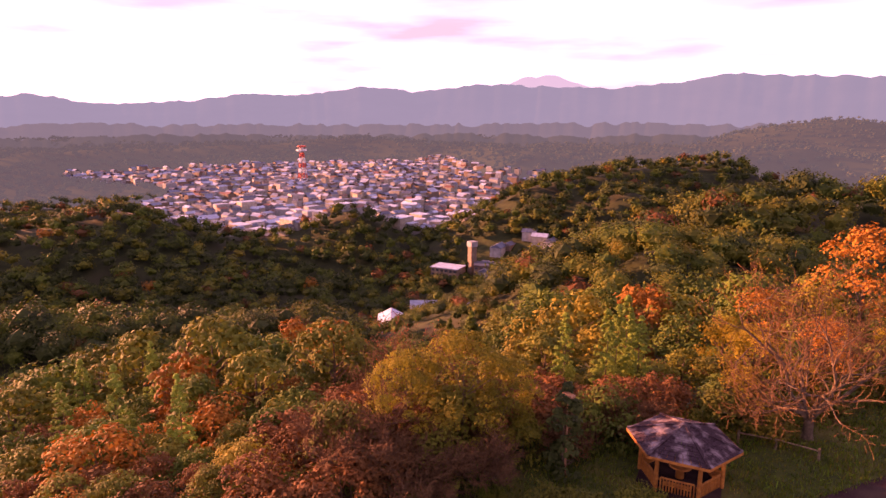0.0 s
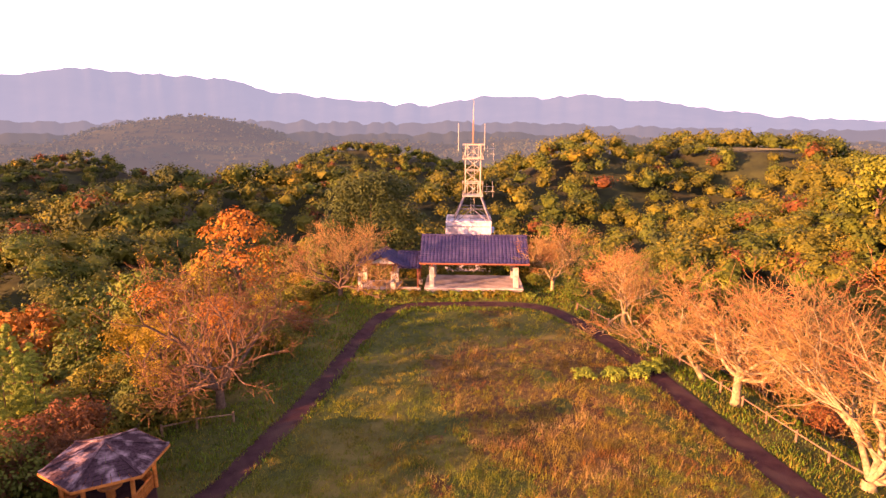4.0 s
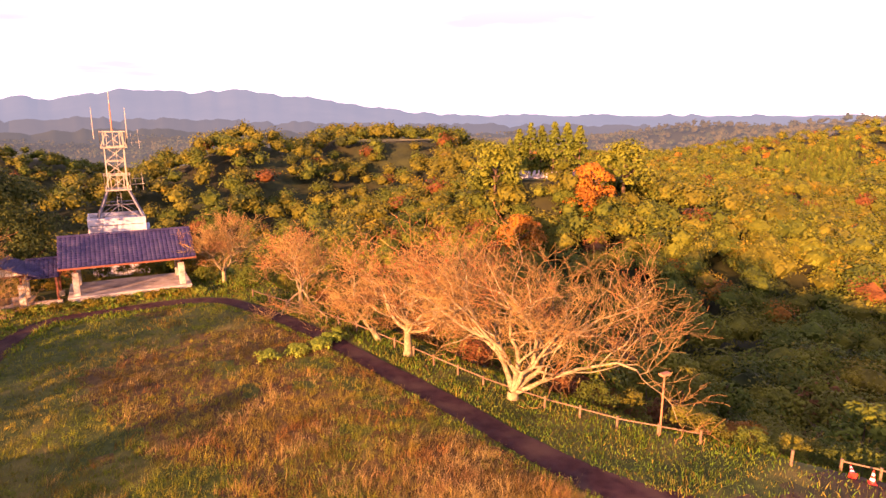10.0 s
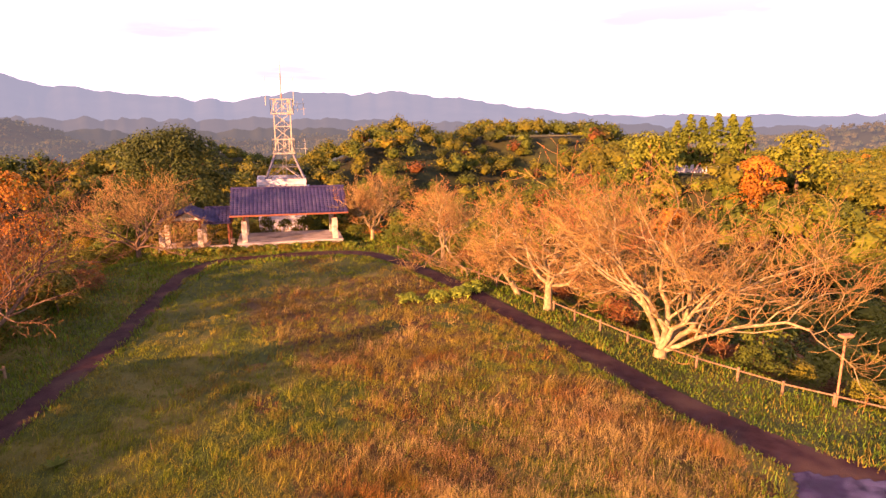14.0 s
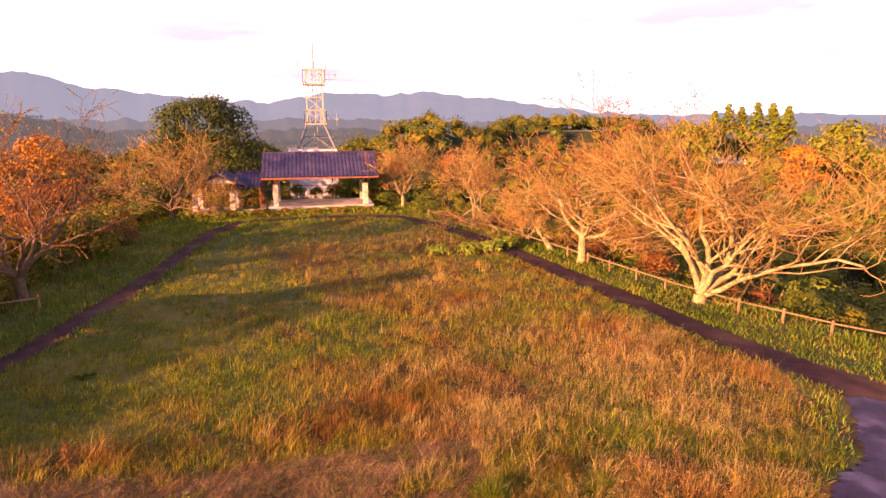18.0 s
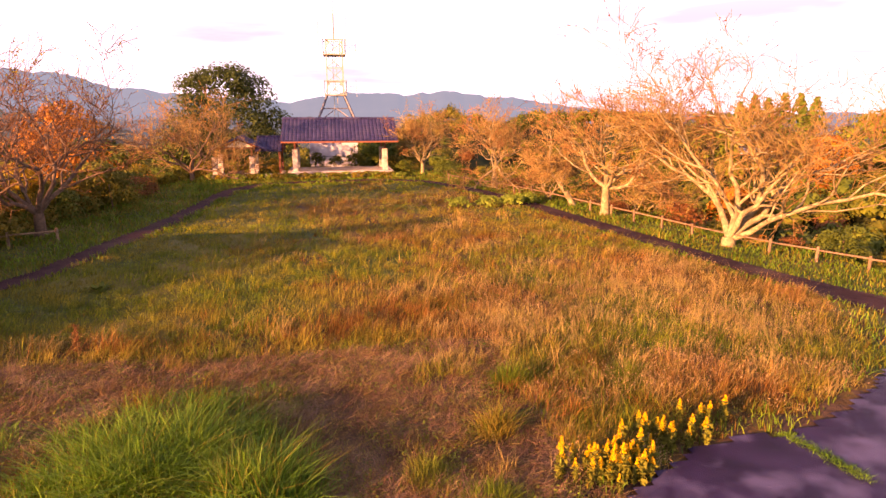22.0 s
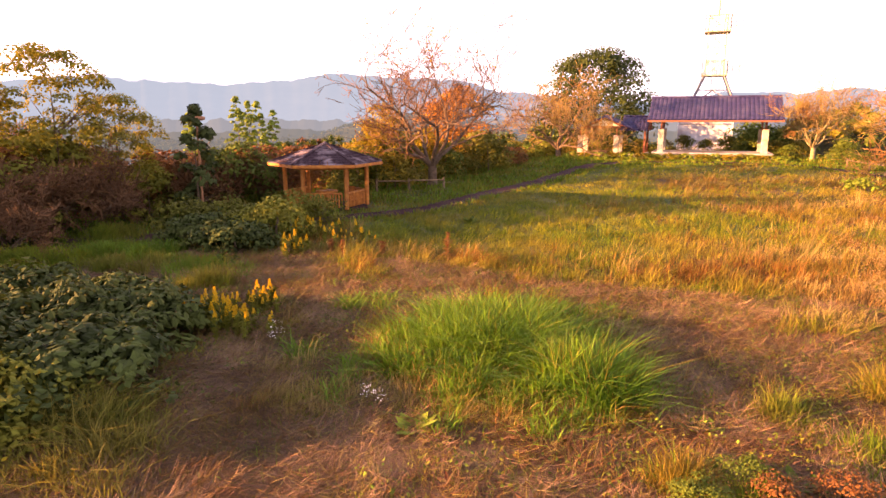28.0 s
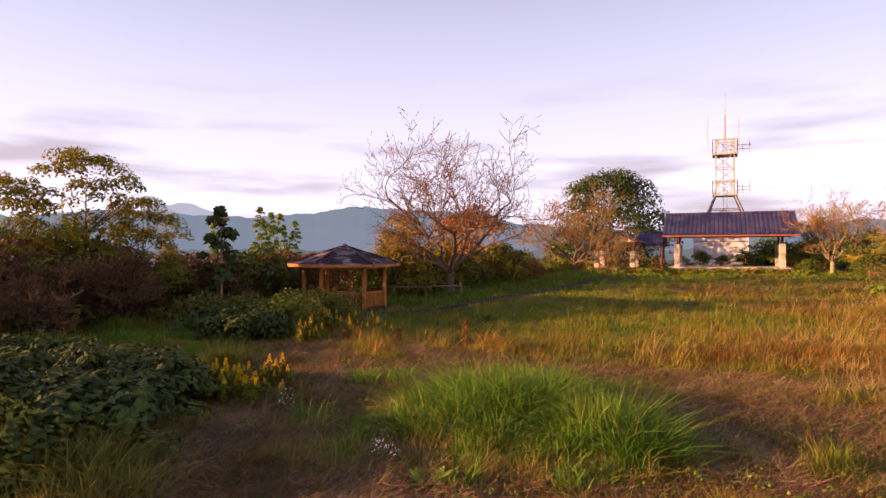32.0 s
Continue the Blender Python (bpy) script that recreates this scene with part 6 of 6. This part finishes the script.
def broad_plant(name, label, x, y, n, size, mat, seed, category="plant"):
    q = np.random.RandomState(seed)
    root = thing(name, label, category, (x, y, ground_at(x, y)))
    for i in range(n):
        a, up = i * 2.4 + q.uniform(-0.3, 0.3), q.uniform(0.35, 1.0)
        d = Vector((math.cos(a), math.sin(a), up * 0.8))
        s = Vector((-math.sin(a), math.cos(a), 0)) * size * 0.22
        k = size * q.uniform(0.7, 1.1)
        bm = bmesh.new()
        pts = [Vector((0, 0, 0)), d * k * 0.35, d * k * 0.75 + Vector((0, 0, -0.04)), d * k + Vector((0, 0, -0.12 * k))]
        ws = [0.12, 0.9, 0.8, 0.05]
        rows = [(bm.verts.new(p - s * w), bm.verts.new(p - Vector((0, 0, 0.02 * w))), bm.verts.new(p + s * w)) for p, w in zip(pts, ws)]
        for r0, r1 in zip(rows, rows[1:]):
            for j in (0, 1):
                bm.faces.new((r0[j], r0[j + 1], r1[j + 1], r1[j]))
        part("leaf", bm, mat, root)
    return root


broad_plant("dock_plant", "broad-leaved green dock plant in the straw", 0.35, -52.1, 14, 0.42, LEAF_FRESH, 1)
broad_plant("dock_plant", "small broad-leaved plant with a withered red leaf", 1.6, -53.0, 8, 0.3, LEAF_OLIVE, 2)
broad_plant("dead_leaf_plant", "withered orange-red leaves on the straw", 1.45, -53.25, 6, 0.2, LEAF_RED, 3)
broad_plant("dock_plant", "dark broad-leaved weed in the meadow", -4.8, -35.4, 12, 0.5, LEAF_GREEN, 4)
broad_plant("dock_plant", "low green weeds at the straw's edge", 5.6, -51.6, 12, 0.34, LEAF_GREEN, 5)
broad_plant("dock_plant", "low green weeds in the meadow", 4.4, -50.6, 12, 0.34, LEAF_GREEN, 6)
broad_plant("dock_plant", "low green weeds in the dry grass", 10.9, -45.9, 10, 0.4, LEAF_FRESH, 7)
for i, (x, y, s) in enumerate([(-3.0, -42.4, 0.95), (-6.2, -43.4, 0.6), (-5.2, -42.6, 0.5), (-6.9, -43.0, 0.5), (-6.6, -52.6, 0.8)]):
    st = thing("dry_stalk", "upright reddish dry seed stalk in the meadow", "plant", (x, y, ground_at(x, y)), 0, "dry seed stalks")
    part("stem", rod(bmesh.new(), (0, 0, -0.05), (0.02, 0, s), 0.012, 0.008, 6), TWIG, st)
    qq = np.random.RandomState(500 + i)
    c = np.stack([qq.normal(0, 0.05, 260), qq.normal(0, 0.05, 260), s * qq.uniform(0.25, 1.05, 260)], 1)
    v, f = cards(qq, c, 0.022, 0.1, 1.6)
    tagged(part("seed_head", mesh_of("seed_head", v, f, [LEAF_BROWN]), None, st), kind="stuff")
for i, (x, y) in enumerate([(4.4, -52.75), (5.3, -52.45), (4.9, -52.1), (6.1, -52.0)]):
    b = leaf_tree("mugwort_bush", np.random.RandomState(520 + i), 0.42, 0.42, 0.06, 34, 60, 0.017, LEAF_BROWN if i % 2 else LEAF_GREEN, 0.14, trunk_r=0.015, limbs=0, at=(x, y, ground_at(x, y)))
    tagged(b, "low reddish-green weed bush at the forecourt's edge", "plant", "weed bushes")
for i, (x, y) in enumerate([(-3.8, -50.0), (-0.6, -51.6)]):
    b = leaf_tree("aster_plant", np.random.RandomState(540 + i), 0.22, 0.3, 0.1, 10, 8, 0.012, FLOWER_WHITE, 0.12, trunk_r=0.008, limbs=0, at=(x, y, ground_at(x, y)))
    tagged(b, "small white wild asters in the straw", "flower", "wild asters")
q = np.random.RandomState(46)
for i, (x, y) in enumerate([(17.2, -18.0), (16.2, -18.9), (14.6, -19.2), (12.4, -19.4), (18.0, -17.3)]):
    b = leaf_tree("weed_patch", np.random.RandomState(560 + i), 0.9, 0.5, 0.05, 26, 26, 0.08, LEAF_FRESH, 0.3, trunk_r=0.02, limbs=0, at=(x, y, ground_at(x, y)))
    tagged(b, "bright yellow-green weed patch in the meadow", "plant", "weed patches")
plumes = np.array([(x, y) for x, y in scatter(47, 40, 22, 31, -32, -22, lambda x, y: -0.5 < off(x, y) < 2.5, 0.5)])
for i, (x, y) in enumerate(plumes[:26]):
    st = thing("pampas_grass", "silvery pampas plume behind the fence", "grass", (x, y, ground_at(x, y)), 0, "pampas plumes")
    part("stem", rod(bmesh.new(), (0, 0, -0.05), (0.1, 0.02, 1.2), 0.01, 0.006, 5), TWIG, st)
    qq = np.random.RandomState(600 + i)
    t = qq.uniform(0, 1, 60)
    v, f = cards(qq, np.stack([0.1 + 0.16 * t + qq.normal(0, 0.025, 60), 0.02 + qq.normal(0, 0.025, 60), 1.15 + 0.32 * t], 1), 0.03, 0.1, 1.8)
    part("plume", mesh_of("plume", v, f, [GRASS_STRAW]), None, st)


# ---- fields and clearings ----
FIELD = material("field_grass", (0.15, 0.13, 0.03), (0.30, 0.25, 0.07), 0.12, 0.95, 0.6, 1.2, c=(0.20, 0.13, 0.05), big=0.03)
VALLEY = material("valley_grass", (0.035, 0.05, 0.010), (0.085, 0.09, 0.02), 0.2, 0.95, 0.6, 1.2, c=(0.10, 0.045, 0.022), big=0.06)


def patch(name, label, cx, cy, rx, ry, mat, lift=0.35):
    n, k = 40, 9
    t = np.linspace(0, 2 * np.pi, n, endpoint=False)
    wob = 1 + 0.12 * np.sin(3 * t + cx) + 0.08 * np.sin(5 * t + cy)
    v = np.concatenate([np.stack([cx + np.cos(t) * rx * wob * (i + 0.02) / (k - 1), cy + np.sin(t) * ry * wob * (i + 0.02) / (k - 1)], 1) for i in range(k)])
    z = height(v[:, 0], v[:, 1]) + lift
    f = [(i * n + j, (i + 1) * n + j, (i + 1) * n + (j + 1) % n, i * n + (j + 1) % n) for i in range(k - 1) for j in range(n)]
    return tagged(new(name, mesh_of(name, np.column_stack([v, z]), f, [mat], smooth=True)), label, "field", kind="structure")


patch("hill_field", "dry terraced field on the far hilltop", 172, 330, 38, 20, FIELD)
patch("hill_field_small", "small dry field among the far woods", 120, 362, 14, 8, FIELD)
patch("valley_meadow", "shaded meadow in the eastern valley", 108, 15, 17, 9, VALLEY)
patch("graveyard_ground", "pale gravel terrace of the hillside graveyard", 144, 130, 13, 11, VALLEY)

# ---- hillside graveyard and its small temple hall ----
slab_m, stone_m = boxed(-0.55, -0.55, 0, 0.55, 0.55, 0.4, 0.04), boxed(-0.22, -0.22, 0.4, 0.22, 0.22, 1.5, 0.04)
r = random.Random(12)
GRAVE = material("gravestone", (0.26, 0.25, 0.25), (0.5, 0.48, 0.47), 2.0, 0.6, vary=0.3)
grave = new("gravestone")
part("plinth", slab_m, GRAVE, grave)
part("stone", stone_m, GRAVE, grave)
tagged(grave, "upright grey family gravestone on a plinth", "gravestone", "gravestones on the hillside")
first = True
for row in range(6):
    for i in range(13):
        x, y = 134 + i * 1.3 + row * 1.1 + r.uniform(-0.4, 0.4), 133 - i * 1.05 + row * 1.4 + r.uniform(-0.4, 0.4)
        s = r.uniform(0.8, 1.5)
        m = pose(x, y, ground_at(x, y) + 0.3, 0, 0, r.uniform(-8, 8) + 50) @ Matrix.Diagonal((s, s, s, 1))
        if first:
            grave.matrix_world, first = m, False
        else:
            copy_thing(grave, Matrix()).matrix_basis = m


def roof_prism(l, w, z0, z1, over=0.5):
    bm = gable(-l / 2 - over, -w / 2 - over, w / 2 + over, 0, z0, z1, l + 2 * over)
    return bm


HOUSE_WALL = [material("house_wall_" + n, tuple(0.6 * v for v in a), tuple(0.75 * v for v in b), 0.4, 0.8, vary=0.2) for n, a, b in (("white", (0.40, 0.38, 0.37), (0.52, 0.5, 0.48)), ("cream", (0.44, 0.38, 0.30), (0.55, 0.48, 0.38)), ("grey", (0.30, 0.29, 0.30), (0.42, 0.40, 0.41)), ("brown", (0.22, 0.15, 0.11), (0.30, 0.22, 0.16)))]
HOUSE_ROOF = [material("house_roof_" + n, tuple(0.6 * v for v in a), tuple(0.75 * v for v in b), 0.5, 0.5, vary=0.25) for n, a, b in (("slate", (0.08, 0.09, 0.13), (0.16, 0.17, 0.24)), ("pale", (0.40, 0.45, 0.60), (0.56, 0.62, 0.78)), ("rust", (0.26, 0.10, 0.07), (0.36, 0.15, 0.10)), ("blue", (0.16, 0.20, 0.30), (0.24, 0.29, 0.40)))]
WINDOW = material("window_glass", (0.03, 0.035, 0.045), (0.07, 0.075, 0.09), 1.0, 0.15, spec=0.6)


def house(l, w, storeys, wall, roof, flat=False):
    root = new("house")
    h = 2.9 * storeys + 0.3
    body = part("wall", boxed(-l / 2, -w / 2, -1.5, l / 2, w / 2, h, 0.0), wall, root)
    if flat:
        part("roof", boxed(-l / 2 - 0.15, -w / 2 - 0.15, h, l / 2 + 0.15, w / 2 + 0.15, h + 0.5, 0.0), roof, root)
    else:
        part("roof", roof_prism(l, w, h - 0.1, h + w * 0.27), roof, root)
    return tagged(root, "distant %s house in the valley town" % ("flat-roofed" if flat else "gable-roofed"), "house", "houses of the valley town")


kinds_h = []
for i, (l, w, s, a, b, fl) in enumerate([(11, 8, 2, 0, 0, 0), (12, 8, 2, 1, 1, 0), (10, 7, 2, 2, 2, 0), (14, 9, 2, 0, 3, 0), (16, 11, 3, 0, 1, 1), (20, 14, 4, 1, 1, 1), (9, 7, 1, 3, 0, 0), (26, 12, 2, 2, 1, 0)]):
    kinds_h.append((house(l, w, s, HOUSE_WALL[a], HOUSE_ROOF[b], fl), (4, 4, 3, 3, 1.2, 0.6, 2, 0.8)[i]))
r = np.random.RandomState(23)
hx, hy = r.uniform(-1420, -420, 9000), r.uniform(-20, 860, 9000)
ok = in_town(hx, hy)
hx, hy = hx[ok], hy[ok]
ok = in_sight(hx, hy, 7)
hx, hy = hx[ok], hy[ok]
taken = []
grid_used = {}
for x, y in zip(hx, hy):
    key = (int(x // 17), int(y // 17))
    if key in grid_used:
        continue
    grid_used[key] = 1
    taken.append((x, y))
taken.sort(key=lambda p: math.hypot(p[0], p[1]))
w = np.array([s for _, s in kinds_h])
for x, y in taken[:290]:
    t = kinds_h[r.choice(len(kinds_h), p=w / w.sum())][0]
    m = pose(x, y, ground_at(x, y), 0, 0, r.choice([20, 110]) + r.normal() * 8)
    if t.get("used"):
        copy_thing(t, Matrix()).matrix_basis = m
    else:
        t["used"] = 1
        t.matrix_world = m
vs, fs, ms, base = [], [], [], 0
for x, y in taken[290:1500]:
    l, wd, h = r.uniform(9, 18), r.uniform(7, 11), r.choice([3.2, 6, 6, 6, 9])
    t = radians(r.choice([20, 110]) + r.normal() * 8)
    z = ground_at(x, y)
    ridge = h + wd * 0.27 * r.choice([1, 1, 1, 0.05])
    loc = np.array([(-l, -wd, -4), (l, -wd, -4), (l, wd, -4), (-l, wd, -4), (-l, -wd, 2 * h), (l, -wd, 2 * h), (l, wd, 2 * h), (-l, wd, 2 * h), (-l, 0, 2 * ridge), (l, 0, 2 * ridge)]) / 2
    c, s = math.cos(t), math.sin(t)
    vs.append(np.stack([loc[:, 0] * c - loc[:, 1] * s + x, loc[:, 0] * s + loc[:, 1] * c + y, loc[:, 2] + z], 1))
    fs += [[base + k for k in q] for q in ((0, 1, 5, 4), (2, 3, 7, 6), (1, 2, 6, 5), (3, 0, 4, 7), (4, 5, 9, 8), (6, 7, 8, 9), (5, 6, 9, 9), (7, 4, 8, 8))]
    a, b = r.randint(4), 4 + r.choice(4, p=[0.35, 0.4, 0.1, 0.15])
    ms += [a, a, a, a, b, b, a, a]
    base += 10
if vs:
    keep = [i for i, q in enumerate(fs) if len(set(q)) == 4]
    tri = [fs[i] for i in keep]
    town = new("town_houses", mesh_of("town_houses", np.concatenate(vs), tri, HOUSE_WALL + HOUSE_ROOF, [ms[i] for i in keep]))
    tagged(town, "dense far houses of the valley town", "houses", kind="stuff")

# red and white broadcasting mast over the town
mx, my = -1005, 325
mast = thing("radio_mast", "red and white banded lattice radio mast over the town", "tower", (mx, my, ground_at(mx, my)))
mast.scale = (1.25, 1.25, 1.25)
RED = material("mast_red", (0.5, 0.07, 0.04), (0.6, 0.1, 0.06), 0.3, 0.6)
WHITE = material("mast_white", (0.6, 0.6, 0.6), (0.7, 0.7, 0.7), 0.3, 0.6)
for i in range(7):
    a, b = 5.0 - i * 0.5, 4.5 - i * 0.5
    bm = bmesh.new()
    for sx in (-1, 1):
        for sy in (-1, 1):
            bar(bm, (sx * a, sy * a, i * 7), (sx * b, sy * b, i * 7 + 7), 1.1)
        bar(bm, (sx * a, -a, i * 7), (-sx * b, -b, i * 7 + 7), 0.7)
        bar(bm, (-a, sx * a, i * 7), (-b, -sx * b, i * 7 + 7), 0.7)
    tagged(part("mast_section", bm, RED if i % 2 else WHITE, mast), kind="stuff")
part("platform", rod(bmesh.new(), (0, 0, 44), (0, 0, 46), 7.0, None, 12), WHITE, mast)
part("platform", rod(bmesh.new(), (0, 0, 49), (0, 0, 51), 6.0, None, 12), RED, mast)


# ---- school and halls in the near valley ----
def long_building(name, label, x, y, turn, l, w, storeys, wall, roof, bays, flat=False, rise=0.28):
    root = thing(name, label, "building", (x, y, ground_at(x, y)), turn)
    h = 3.5 * storeys
    body = part("wall", boxed(-l / 2, -w / 2, -6, l / 2, w / 2, h, 0.0), wall, root)
    part("roof", boxed(-l / 2 - 0.3, -w / 2 - 0.3, h, l / 2 + 0.3, w / 2 + 0.3, h + 0.6, 0.0) if flat else roof_prism(l, w, h - 0.05, h + w * rise, 1.0), roof, root)
    for s in range(storeys):
        for b in range(bays):
            x0 = -l / 2 + (b + 0.18) * l / bays
            for side in (-1, 1):
                y0 = side * (w / 2 + 0.01)
                part("window", boxed(x0, y0 - 0.05, s * 3.5 + 1.0, x0 + 0.64 * l / bays, y0 + 0.05, s * 3.5 + 2.7, 0.0), WINDOW, body)
    return root


long_building("school_building", "pale two-storey school with long light grey gabled roof", -243, 108, 58, 36, 12, 2, HOUSE_WALL[1], HOUSE_ROOF[1], 12)
long_building("school_wing", "low school wing with pale grey gabled roof", -259, 84, 150, 28, 12, 2, HOUSE_WALL[0], HOUSE_ROOF[1], 9)
long_building("gym_hall", "white hall with pale sloping roof beside the school", -284, 84, 40, 24, 12, 2, HOUSE_WALL[0], HOUSE_ROOF[1], 6, False, 0.15)
long_building("inn_building", "brown riverside building with pale flat roof", -372, 196, 30, 22, 15, 3, HOUSE_WALL[3], HOUSE_ROOF[1], 6, True)
long_building("inn_building", "brown flat-roofed riverside building", -352, 222, 50, 26, 14, 2, HOUSE_WALL[3], HOUSE_ROOF[0], 7, True)
long_building("hotel_building", "grey hall with blue roof in the valley", -262, 246, 20, 26, 16, 2, HOUSE_WALL[2], HOUSE_ROOF[3], 8)
chim = thing("water_tower", "square brown tower over the riverside buildings", "tower", (-366, 214, ground_at(-366, 214)))
part("shaft", boxed(-2.5, -2.5, -4, 2.5, 2.5, 20, 0.1), HOUSE_WALL[3], chim)
part("head", boxed(-3, -3, 20, 3, 3, 24, 0.1), HOUSE_WALL[2], chim)
q = random.Random(8)
for i in range(26):
    x, y = -318 + q.uniform(-48, 45), 236 + q.uniform(-26, 30)
    t = kinds_h[q.choice([0, 1, 2, 3, 6])][0]
    copy_thing(t, Matrix()).matrix_basis = pose(x, y, ground_at(x, y), 0, 0, q.choice([30, 120]) + q.uniform(-8, 8))
hall = long_building("temple_hall", "small temple hall with tiled gable beside the graveyard", 161, 118, -40, 7, 5.5, 1, HOUSE_WALL[3], TILE, 3, False, 0.4)
